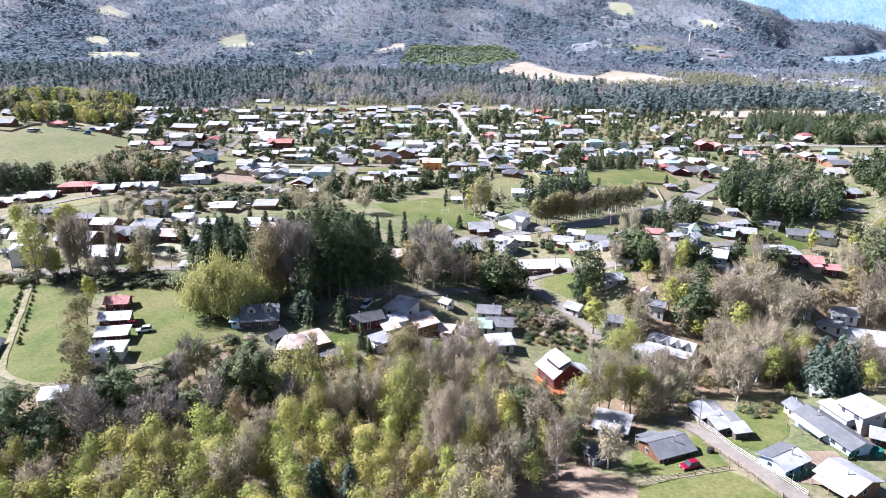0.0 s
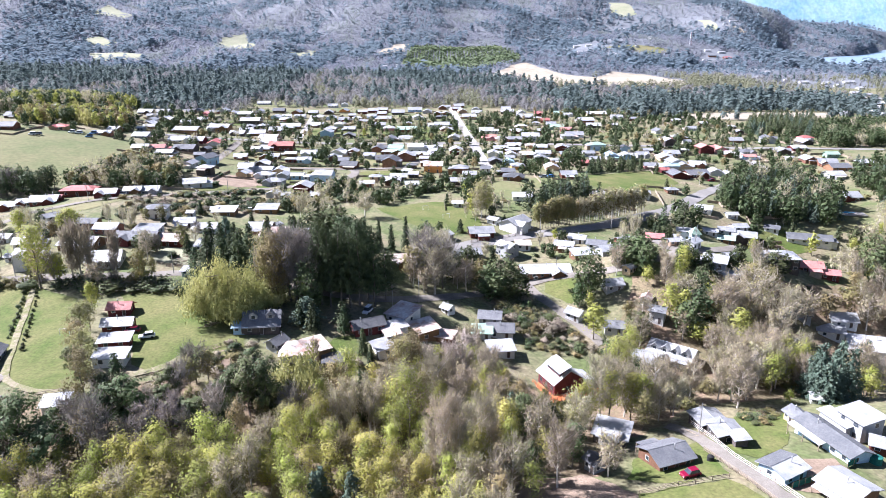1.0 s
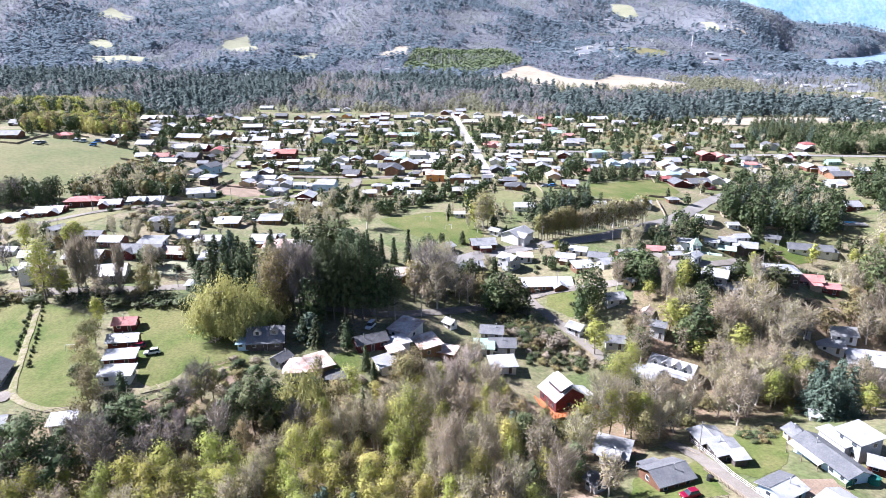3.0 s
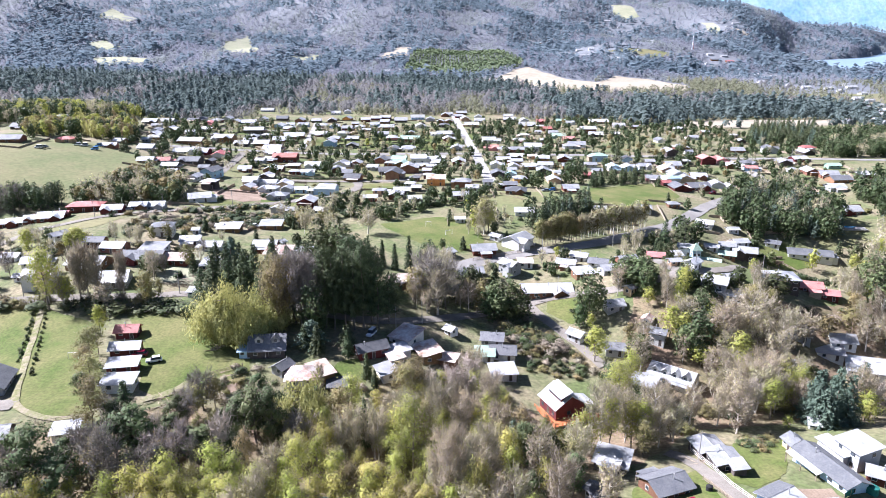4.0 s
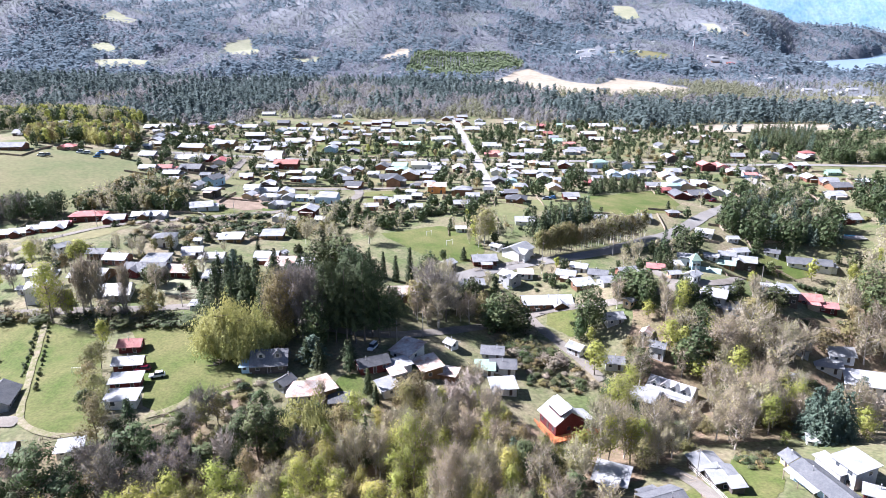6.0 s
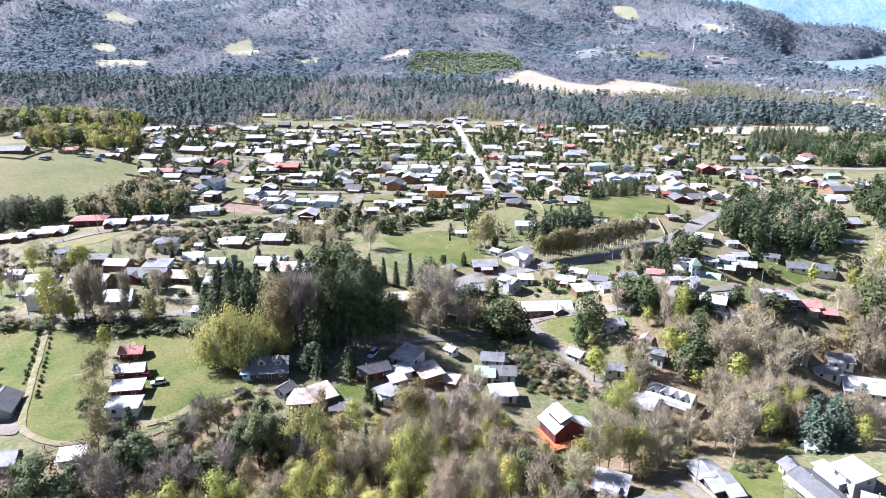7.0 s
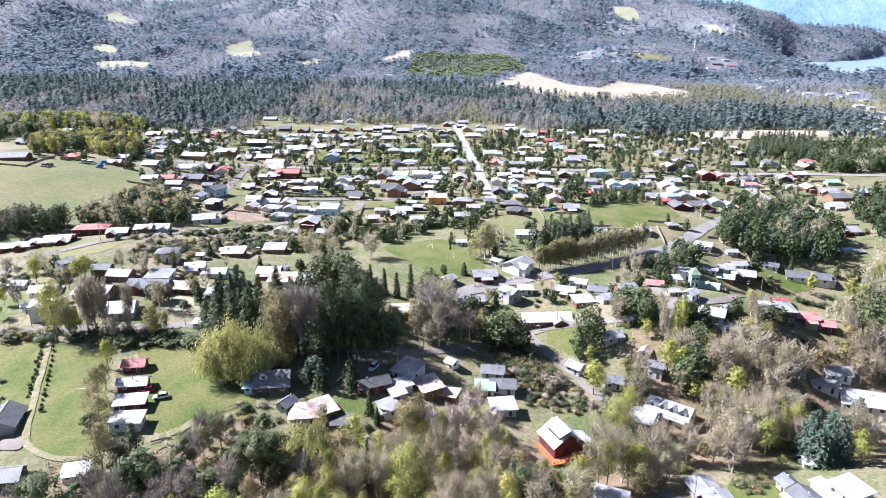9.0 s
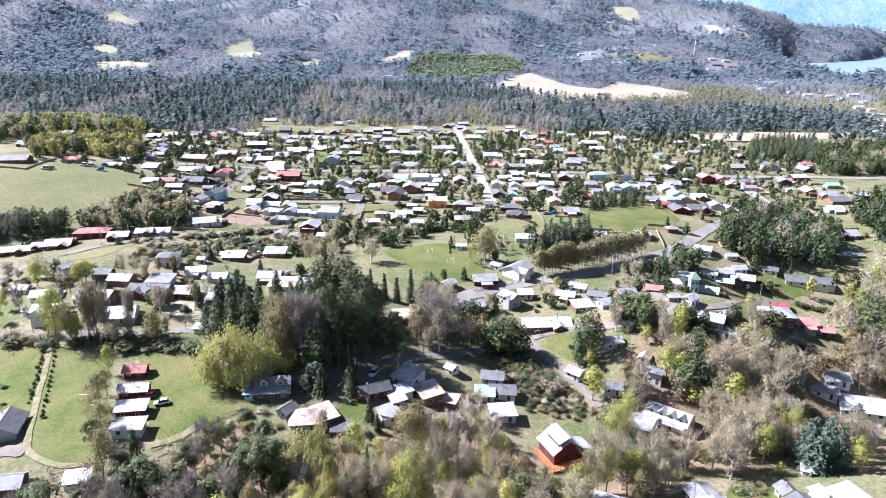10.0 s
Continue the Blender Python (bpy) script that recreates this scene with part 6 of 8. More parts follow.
fence([(-139.8, 399.5), (-143.2, 460.7)], 3, 1.6, ("dark_trim", "dark_trim"), "dark board fence along the street", 4)


# ---- masts, goals and other small things ----
def pole(x, y, high, arm=True, name="utility_pole", label="grey concrete utility pole with a crossarm"):
    top = new(name)
    top.matrix_basis = pose(x, y, ground_at(x, y), 0, 0, 20)
    bm = bmesh.new()
    bmesh.ops.create_cone(bm, segments=8, radius1=0.14, radius2=0.09, depth=high + 0.5, cap_ends=True, matrix=Matrix.Translation((0, 0, high / 2 - 0.25)))
    part("shaft", bm, "concrete", top)
    if arm:
        bm = bmesh.new()
        box(bm, -0.9, -0.05, high - 0.6, 0.9, 0.05, high - 0.48)
        part("crossarm", bm, "weathered_wood", top)
    return tagged(top, label, "pole", "utility poles")


for x, y, high in [(58.4, 133.3, 8), (-7.9, 196.1, 9), (-15.8, 190.1, 7), (39.7, 223.9, 8), (62.3, 217.6, 8), (73.6, 283.2, 9), (86.2, 301.0, 9), (40.2, 267.8, 9), (9.1, 500.7, 8), (16.2, 423.6, 8), (-40.1, 499.1, 8), (-82.2, 495.1, 8), (-130.8, 486.5, 8), (45.0, 495.0, 8), (107.7, 491.7, 8), (161.8, 490.1, 8), (210.4, 486.0, 8), (-133.7, 305.9, 8), (-107.1, 324.7, 8), (-155.3, 284.4, 8), (-140.9, 206.5, 8), (-89.1, 207.5, 8), (86.2, 219.4, 8), (145.5, 291.0, 8), (45.4, 204.6, 8), (203.2, 427.0, 8), (254.4, 491.1, 8), (-79.7, 391.9, 7), (-39.3, 397.4, 7)]:
    pole(x, y, high)


def goal(x, y, turn, wide, high):
    top = new("football_goal")
    top.matrix_basis = pose(x, y, ground_at(x, y) + lift_at(y), 0, 0, turn)
    for name, b in (("goal_post", (-wide / 2 - 0.05, -0.05, 0, -wide / 2 + 0.05, 0.05, high)), ("goal_post", (wide / 2 - 0.05, -0.05, 0, wide / 2 + 0.05, 0.05, high)),
                    ("crossbar", (-wide / 2 + 0.05, -0.05, high - 0.1, wide / 2 - 0.05, 0.05, high))):
        bm = bmesh.new()
        box(bm, *b)
        part(name, bm, "white_paint", top)
    return tagged(top, "white metal football goal on short grass", "goal", "football goals")


goal(-103.8, 167.1, 3, 2.6, 2.0)
goal(1.0, 284.2, 31, 3.3, 2.1)
goal(-8.4, 296.7, 21, 2.5, 2.1)


def lattice_mast(x, y, high):
    top = new("radio_mast")
    top.matrix_basis = pose(x, y, ground_at(x, y))
    for i in range(3):
        a = 2.09 * i
        p, q = (math.cos(a) * 3.0, math.sin(a) * 3.0, -3), (math.cos(a) * 0.8, math.sin(a) * 0.8, high)
        V, F = limb([p, q], 0.4, 0.3, 5)
        ob = mesh_object("mast_leg", V.tolist(), F, "white_paint" if i else "red_roof", top)
    for k in range(8):
        z = high * k / 8
        r = 3.0 - 2.2 * k / 8
        ring = [(math.cos(2.09 * i) * r, math.sin(2.09 * i) * r, z + (4 if i % 2 else 0)) for i in (0, 1, 2, 0)]
        V, F = limb(ring, 0.2, 0.2, 4)
        mesh_object("mast_brace", V.tolist(), F, "white_paint", top)
    return tagged(top, "red and white lattice radio mast on a hill", "mast")


def pool(x, y, turn):
    top = new("swimming_pool")
    top.matrix_basis = pose(x, y, ground_at(x, y) + 0.25, 0, 0, turn)
    bm = bmesh.new()
    box(bm, -8, -6, -0.6, 8, 6, 0.0)
    part("paving", bm, "concrete", top)
    bm = bmesh.new()
    bmesh.ops.create_circle(bm, cap_ends=True, segments=28, radius=1.0, matrix=Matrix.Diagonal((5.2, 2.6, 1, 1)))
    for v in bm.verts:
        v.co.y += 0.09 * v.co.x ** 2 * 0.6
        v.co.z = 0.02
    part("water", bm, "pool_water", top)
    return tagged(top, "bright blue swimming pool in pale paving", "pool")


def log_pile(x, y, turn, n=9):
    top = new("log_pile")
    top.matrix_basis = pose(x, y, ground_at(x, y), 0, 0, turn)
    r = random.Random(int(x))
    for i in range(n):
        a = Vector((r.uniform(-2, 2), r.uniform(-1.5, 1.5), 0.15 + 0.12 * (i % 3)))
        d = Vector((r.uniform(-1, 1), r.uniform(-1, 1), r.uniform(-0.05, 0.1))).normalized() * r.uniform(1.5, 3.2)
        V, F = limb([a, a + d * 0.5, a + d], 0.14, 0.08, 6)
        mesh_object("log", V.tolist(), F, "weathered_wood", top)
    return tagged(top, "loose pile of pale cut logs on bare soil", "log pile")


def tank(x, y, r, high, mat, label):
    top = new("water_tank")
    top.matrix_basis = pose(x, y, ground_at(x, y))
    bm = bmesh.new()
    bmesh.ops.create_cone(bm, segments=18, radius1=r, radius2=r, depth=high, cap_ends=True, matrix=Matrix.Translation((0, 0, high / 2)))
    bmesh.ops.create_cone(bm, segments=18, radius1=r, radius2=0.15, depth=0.3, cap_ends=True, matrix=Matrix.Translation((0, 0, high + 0.15)))
    part("shell", bm, mat, top)
    return tagged(top, label, "tank")


def net_fence(x0, y0, x1, y1, high):
    """Posts with a sheet of garden netting hung between."""
    top = new("net_fence")
    z = ground_at(x0, y0)
    top.matrix_basis = pose(x0, y0, z)
    d = Vector((x1 - x0, y1 - y0, ground_at(x1, y1) - z))
    n = 4
    for i in range(n + 1):
        p = d * i / n
        bm = bmesh.new()
        box(bm, p.x - 0.05, p.y - 0.05, p.z - 0.4, p.x + 0.05, p.y + 0.05, p.z + high + 0.1)
        part("fence_post", bm, "weathered_wood", top)
    side = Vector((-d.y, d.x, 0)).normalized() * 0.02
    bm = bmesh.new()
    lo, hi = [], []
    for i in range(13):
        p = d * i / 12 + side * (3 + 2 * math.sin(i * 1.3))
        lo.append(bm.verts.new((p.x, p.y, p.z + 0.05)))
        hi.append(bm.verts.new((p.x, p.y, p.z + high - 0.12 * (i % 3 == 1))))
    for i in range(12):
        bm.faces.new((lo[i], lo[i + 1], hi[i + 1], hi[i]))
    part("netting", bm, "teal_mesh", top, "teal green garden netting")
    return tagged(top, "teal green netting fence on wooden posts", "fence")


lattice_mast(615, 1746, 34)
pool(204.6, 330.0, -8)
log_pile(-89.7, 217.4, 75)
log_pile(-90.6, 214.1, 5)
log_pile(-91.9, 220.7, 40)
log_pile(-72.2, 148.2, 55)
log_pile(-69.4, 144.5, 125)
log_pile(33.3, 155.1, 50)
log_pile(29.4, 154.1, 55)
log_pile(-16.8, 156.8, 10)
log_pile(-23.1, 154.3, 160)
log_pile(-65.7, 172.9, 65)
log_pile(58.6, 132.6, 40)
tank(89.4, 118.6, 1.1, 1.6, "teal_mesh", "dark teal plastic water tank in a yard")
tank(88.8, 119.8, 1.3, 1.4, "teal_mesh", "dark teal plastic water tank in a yard")
tank(55.6, 119.8, 0.7, 1.1, "rubber", "black plastic water butt by the gate")
tank(-175.2, 302.1, 1.2, 1.5, "teal_mesh", "teal plastic water tank beside a house")
net_fence(66.4, 107.8, 72.9, 110.9, 1.5)
net_fence(81.9, 116.1, 90.1, 120.9, 1.4)

# ---- trees ----
def cards(P, N, size, rng, long=1.0, droop=0.0):
    """Small three-cornered leaf sprays at the points P, facing about N."""
    n = len(P)
    N = N + rng.normal(0, 0.45, (n, 3))
    N /= np.linalg.norm(N, axis=1)[:, None] + 1e-9
    A = rng.normal(0, 1, (n, 3)) + np.array([0, 0, -droop])
    A -= (A * N).sum(1)[:, None] * N
    A /= np.linalg.norm(A, axis=1)[:, None] + 1e-9
    B = np.cross(N, A)
    s = (size * rng.uniform(0.6, 1.3, n))[:, None]
    skew = rng.uniform(-0.3, 0.3, (n, 1))
    V = np.stack([P + A * s * long, P - A * s * long * 0.7 + (B + A * skew) * s * 0.7, P - A * s * long * 0.7 - (B - A * skew) * s * 0.7], 1)
    F = np.arange(3 * n).reshape(n, 3)
    return V.reshape(-1, 3), F


def slivers(P, D, length, width, rng):
    """Thin three-cornered twigs from P along D."""
    n = len(P)
    D = D / (np.linalg.norm(D, axis=1)[:, None] + 1e-9)
    S = np.cross(D, rng.normal(0, 1, (n, 3)))
    S /= np.linalg.norm(S, axis=1)[:, None] + 1e-9
    l = (length * rng.uniform(0.6, 1.4, n))[:, None]
    V = np.stack([P - S * width / 2, P + S * width / 2, P + D * l + rng.normal(0, 0.08, (n, 3)) * l], 1)
    return V.reshape(-1, 3), np.arange(3 * n).reshape(n, 3)


class Soup:
    """Collects pieces of one mesh."""
    def __init__(self):
        self.V, self.L, self.T, self.M, self.n = [], [], [], [], 0

    def put(self, V, loops, totals, mi):
        self.V.append(V)
        self.L.append(loops + self.n)
        self.T.append(totals)
        self.M.append(mi)
        self.n += len(V)

    def add(self, vf, mi=0):
        V, F = vf
        F = np.asarray(F, dtype=np.int32)
        if len(F):
            self.put(V, F.reshape(-1), np.full(len(F), F.shape[1], np.int32), np.full(len(F), mi, np.int32))

    def mesh(self, name, mats):
        me = bpy.data.meshes.new(name)
        V, L, T = np.concatenate(self.V), np.concatenate(self.L), np.concatenate(self.T)
        me.vertices.add(len(V))
        me.vertices.foreach_set("co", V.astype(np.float32).reshape(-1))
        me.loops.add(len(L))
        me.loops.foreach_set("vertex_index", L.astype(np.int32))
        me.polygons.add(len(T))
        me.polygons.foreach_set("loop_start", np.concatenate([[0], np.cumsum(T)[:-1]]).astype(np.int32))
        me.polygons.foreach_set("loop_total", T.astype(np.int32))
        for m in mats:
            me.materials.append(MATS[m])
        me.polygons.foreach_set("material_index", np.concatenate(self.M).astype(np.int32))
        me.update(calc_edges=True)
        return me


def bent(a, b, rng, wob, n=4):
    a, b = np.array(a, float), np.array(b, float)
    return [a + (b - a) * k / (n - 1) + (rng.normal(0, wob, 3) if 0 < k < n - 1 else 0) for k in range(n)]


def grow(kind, seed, lod, b=1.0):
    """Trunk and crown meshes of one tree drawn ten metres high; b: its true height in tens of metres, which keeps leaves and twigs at their size."""
    rng = np.random.default_rng(seed)
    wood, crown = Soup(), Soup()
    q = (1.6, 1.0, 0.24)[lod] * b ** 1.15
    grown = (0.97, 1.06, 2.2)[lod] / b ** 0.72
    thin = (0.75, 0.95, 1.9)[lod] / b ** 0.8

    stem = []

    def trunk(top, r, lean=0.25):
        pts = bent((0, 0, -0.6), (rng.normal(0, lean), rng.normal(0, lean), top), rng, 0.1, 5)
        wood.add(limb(pts if lod < 2 else pts[::2], r, r * 0.25, 6 - 2 * min(lod, 1)))
        stem[:] = pts

    def limbs(n, z0, z1, reach, up, r):
        ends = []
        for i in range(n):
            a = 2.4 * i + rng.uniform(-0.5, 0.5)
            z = z0 + (z1 - z0) * (i + 0.5) / n
            k = reach(z) * rng.uniform(0.75, 1.1)
            e = np.array((math.cos(a) * k, math.sin(a) * k, z + up * k + rng.uniform(-0.3, 0.3)))
            if lod < 2:
                p = np.array(stem)
                root = (np.interp(z, p[:, 2], p[:, 0]), np.interp(z, p[:, 2], p[:, 1]), z)
                wood.add(limb(bent(root, e, rng, 0.12, 3), r, r * 0.2, 4 - lod))
            ends.append(e)
        return np.array(ends)

    if kind in ("young", "olive", "evergreen"):
        wide = {"young": 2.0, "olive": 2.3, "evergreen": 2.9}[kind]
        low = {"young": 2.2, "olive": 2.2, "evergreen": 1.2 if lod == 0 else 0.3}[kind]
        trunk(8.8, 0.16)
        ends = limbs(11, low, 8.6, lambda z: wide * math.sin(math.pi * min(1, max(0.12, (z - low + 1.0) / (10.6 - low))) ** 0.8), 0.55, 0.07)
        n = int({"young": 690, "olive": 660, "evergreen": 800 if lod < 2 else 960}[kind] * q)
        C = np.concatenate([ends, ends * np.array([0.55, 0.55, 1.0]) + rng.normal(0, 0.35, ends.shape), [[0, 0, 9.2]]])
        c = C[rng.integers(0, len(C), n)]
        P = c + rng.normal(0, 1, (n, 3)) * np.array([0.62, 0.62, 0.6]) * (0.75 if kind == "evergreen" else 1.0)
        N = (P - np.array([0, 0, 5.2])) * np.array([1, 1, 0.55]) + (P - c) * 1.6
        if kind == "evergreen" and lod:
            D = rng.normal(0, 1, (n, 3))
            D /= np.linalg.norm(D, axis=1)[:, None]
            az = np.arctan2(D[:, 1], D[:, 0])
            lump = 1 + 0.2 * np.sin(3 * az + 4 * D[:, 2] + seed) + 0.16 * np.sin(5 * az - 5 * D[:, 2])
            P = D * np.array([wide, wide, 4.7]) * (lump * rng.uniform(0.72, 1.02, n))[:, None] + np.array([0, 0, 5.0])
            N = D * np.array([1, 1, 0.8])
        crown.add(cards(P, N, (0.215, 0.3, 0.31)[lod] * grown if kind != "evergreen" else (0.32, 0.42, 0.35)[lod] * grown, rng))
        m = int(260 * q)
        c = C[rng.integers(0, len(C), m)]
        crown.add(slivers(c + rng.normal(0, 0.5, (m, 3)), c * np.array([1, 1, 0]) * 0.4 + np.array([0, 0, 0.9]) + rng.normal(0, 0.5, (m, 3)), 1.1, 0.05 * thin, rng), 1)
        leaf = {"young": "young_leaves", "olive": "olive_leaves", "evergreen": "evergreen_leaves"}[kind]
        mats = (leaf, "twigs")
    elif kind in ("bare", "dark_bare", "pale_bare", "poplar"):
        tall = kind == "poplar"
        wide = 1.1 if tall else 2.35
        trunk(9.4, 0.19, 0.2)
        ends = limbs(14 if not tall else 12, 2.0, 8.8, lambda z: wide * math.sin(math.pi * min(1, max(0.15, (z - 0.6) / 10.4)) ** 0.9), 1.1 if not tall else 2.6, 0.1)
        n = int(430 * q)
        i = rng.integers(0, len(ends), n)
        t = rng.uniform(0.25, 1.05, n)[:, None]
        roots = np.stack([np.zeros(len(ends)), np.zeros(len(ends)), ends[:, 2] - (1.1 if not tall else 2.6) * np.hypot(ends[:, 0], ends[:, 1])], 1)
        P = roots[i] + (ends[i] - roots[i]) * t + rng.normal(0, 0.35, (n, 3))
        D = (ends[i] - roots[i]) * 0.4 + np.array([0, 0, 1.0]) + rng.normal(0, 0.75 if not tall else 0.35, (n, 3))
        crown.add(slivers(P, D, 1.3 if not tall else 1.6, (0.15 if kind != "pale_bare" else 0.17) * thin, rng), 0)
        k = int((260 if kind in ("bare", "poplar") else 60 if kind == "dark_bare" else 10) * q)
        crown.add(cards(P[:k] + D[:k] * 0.4, D[:k], 0.17 * grown, rng), 1)
        m = int(330 * q)
        c = ends[rng.integers(0, len(ends), m)] * np.array([1, 1, 0.97]) * rng.uniform(0.72, 1.02, (m, 1))
        sprays = c + rng.normal(0, 0.34, (m, 3)) * np.array([1, 1, 1.5])
        crown.add(cards(sprays, sprays * np.array([1, 1, 0.0]) + np.array([0, 0, 1.2]) + (sprays - c) * 1.5, 0.17 * grown, rng, long=1.5), 0)
        mats = ({"bare": "twigs", "dark_bare": "dark_twigs", "pale_bare": "pale_twigs", "poplar": "twigs"}[kind], "buds" if kind != "dark_bare" else "olive_leaves")
    elif kind == "willow":
        trunk(7.0, 0.3, 0.5)
        ends = limbs(12, 3.5, 8.0, lambda z: 4.6 * math.sqrt(max(0.1, 1 - ((z - 2.5) / 7.2) ** 2)), 0.35, 0.11)
        n = int(2300 * q)
        a = rng.uniform(0, 2 * math.pi, n)
        el = np.arcsin(rng.uniform(0.02, 1, n))
        lump = 1 + 0.2 * np.sin(3 * a + 1.3 + seed) + 0.17 * np.sin(5 * a + 5 * el) + 0.1 * np.sin(9 * a - 7 * el)
        r = lump * rng.uniform(0.66, 1.05, n)
        P = np.stack([np.cos(a) * np.cos(el) * 5.0 * r, np.sin(a) * np.cos(el) * 5.0 * r, 3.2 + np.sin(el) * 6.6 * r], 1)
        N = np.stack([np.cos(a), np.sin(a), 0.6 * np.sin(el)], 1)
        crown.add(cards(P - np.array([0, 0, 0.6]), N, 0.2 * grown, rng, long=2.3, droop=4.0))
        m = int(500 * q)
        crown.add(cards(P[:m] * np.array([1, 1, 0.6]) - np.array([0, 0, 0.6]), N[:m], 0.26 * grown, rng, long=3.0, droop=6.0))
        mats = ("willow_leaves", "twigs")
    elif kind in ("pine", "conifer", "blue_pine", "cypress"):
        wide = {"pine": 2.9, "conifer": 2.7, "blue_pine": 2.6, "cypress": 1.35}[kind]
        low = {"pine": 2.0, "conifer": 0.9, "blue_pine": 1.0, "cypress": 0.4}[kind]
        trunk(9.6, 0.2, 0.12)
        spots, norms, cuts = [], [], 0
        tiers = {"pine": 15, "conifer": 17, "blue_pine": 16, "cypress": 20}[kind]
        for tier in range(tiers):
            z = low + (9.5 - low) * (tier + 0.5) / tiers
            rr = wide * ((1 - (z - low) / (10.2 - low)) ** (0.75 if kind != "pine" else 0.45)) + 0.12
            arms = max(4, int(9 * rr / wide) + 1)
            for b in range(arms):
                a = 2 * math.pi * b / arms + tier * 0.9 + rng.uniform(-0.35, 0.35)
                k = rr * rng.uniform(0.62, 1.14)
                end = np.array((math.cos(a) * k, math.sin(a) * k, z + (0.28 if kind == "pine" else -0.22) * k + rng.uniform(-0.15, 0.15)))
                m = max(1 + (tier % 2 if lod == 2 else 0), int((4.5 + 7 * k) * q))
                t = rng.uniform(0.3, 1.05, m)[:, None]
                spots.append(np.array((0, 0, z)) * (1 - t) + end * t + rng.normal(0, 0.13, (m, 3)))
                norms.append(np.tile((math.cos(a) * 0.8, math.sin(a) * 0.8, 0.65), (m, 1)))
        P, N = np.concatenate(spots), np.concatenate(norms)
        crown.add(cards(P, N, (0.17 if kind == "pine" else 0.21) * grown * (0.8 if lod == 2 else 1), rng, long=1.35, droop=0.6))
        mats = ({"pine": "needles", "conifer": "needles", "blue_pine": "blue_needles", "cypress": "needles"}[kind], "twigs")
    else:           # shrubs
        n = int(420 * q)
        for b in range(6 if lod < 2 else 2):
            a = b * 1.05
            wood.add(limb([(0, 0, -0.4), (math.cos(a) * 2.6, math.sin(a) * 2.6, 6.0 + rng.uniform(-1, 1))], 0.12, 0.03, 4))
        C = rng.normal(0, 1, (9, 3)) * np.array([2.4, 2.4, 1.4]) + np.array([0, 0, 4.5])
        c = C[rng.integers(0, 9, n)]
        P = c + rng.normal(0, 1, (n, 3)) * np.array([1.3, 1.3, 1.5])
        P[:, 2] = np.abs(P[:, 2])
        crown.add(cards(P, P - np.array([0, 0, 2.0]) + (P - c), 0.85 * grown, rng))
        m = int(200 * q)
        crown.add(slivers(P[:m], P[:m] + rng.normal(0, 1.5, (m, 3)), 2.6, 0.16 * thin, rng), 1)
        mats = ({"shrub": "evergreen_leaves", "olive_shrub": "olive_leaves", "dry_shrub": "twigs"}[kind], "dark_twigs")
    bark = "pale_bark" if kind in ("pale_bare", "poplar", "bare") else "bark"
    return wood.mesh("trunk", (bark,)), crown.mesh("crown", mats)


TREE_WORDS = {
    "young": ("broadleaf_tree", "tree", "slender deciduous tree in fresh yellow-green spring leaf"),
    "olive": ("olive_tree", "tree", "broad tree with thin olive-brown foliage"),
    "evergreen": ("evergreen_tree", "tree", "dense dark green broadleaf evergreen tree"),
    "bare": ("bare_tree", "tree", "leafless grey-brown deciduous tree with fine twigs"),
    "dark_bare": ("tangled_tree", "tree", "leafless dark tree with tangled branches"),
    "pale_bare": ("bleached_tree", "tree", "leafless tree with pale bleached branches"),
    "poplar": ("poplar", "tree", "tall narrow leafless poplar with upright branches"),
    "willow": ("willow", "willow", "large weeping willow in pale yellow-green leaf"),
    "pine": ("pine_tree", "pine", "tall dark green pine with an irregular crown"),
    "conifer": ("conifer", "conifer", "dark green conifer with drooping branches"),
    "blue_pine": ("blue_conifer", "conifer", "blue-green conifer with a broad cone of branches"),
    "cypress": ("cypress", "cypress", "narrow upright dark green cypress"),
    "shrub": ("evergreen_shrub", "shrub", "dense dark green evergreen shrub"),
    "olive_shrub": ("scrub_bush", "shrub", "rough olive-green scrubby bush"),
    "dry_shrub": ("dry_bush", "shrub", "dry leafless brown bush"),
}
TREES = []          # kind, x, y, height, breadth, turn
tree_rng = random.Random(11)


def tree(kind, x, y, high, wide=1.0):
    TREES.append((kind, x, y, high, wide, tree_rng.uniform(0, 360)))


NEAR = {}


def spaced(x, y, gap):
    """Whether no tree stands within gap metres; if so, takes the place."""
    i, j = int(x // 4), int(y // 4)
    for a in (-1, 0, 1):
        for b in (-1, 0, 1):
            if any(math.hypot(px - x, py - y) < gap for px, py in NEAR.get((i + a, j + b), ())):
                return False
    NEAR.setdefault((i, j), []).append((x, y))
    return True


def lone(kind, x, y, high, wide=1.0):
    """A tree of its own, unless a house or another tree already stands there."""
    if spaced(x, y, 1.4) and not np.any(np.hypot(FOOT_A[:, 0] - x, FOOT_A[:, 1] - y) < FOOT_A[:, 2] * 0.62):
        tree(kind, x, y, high, wide)


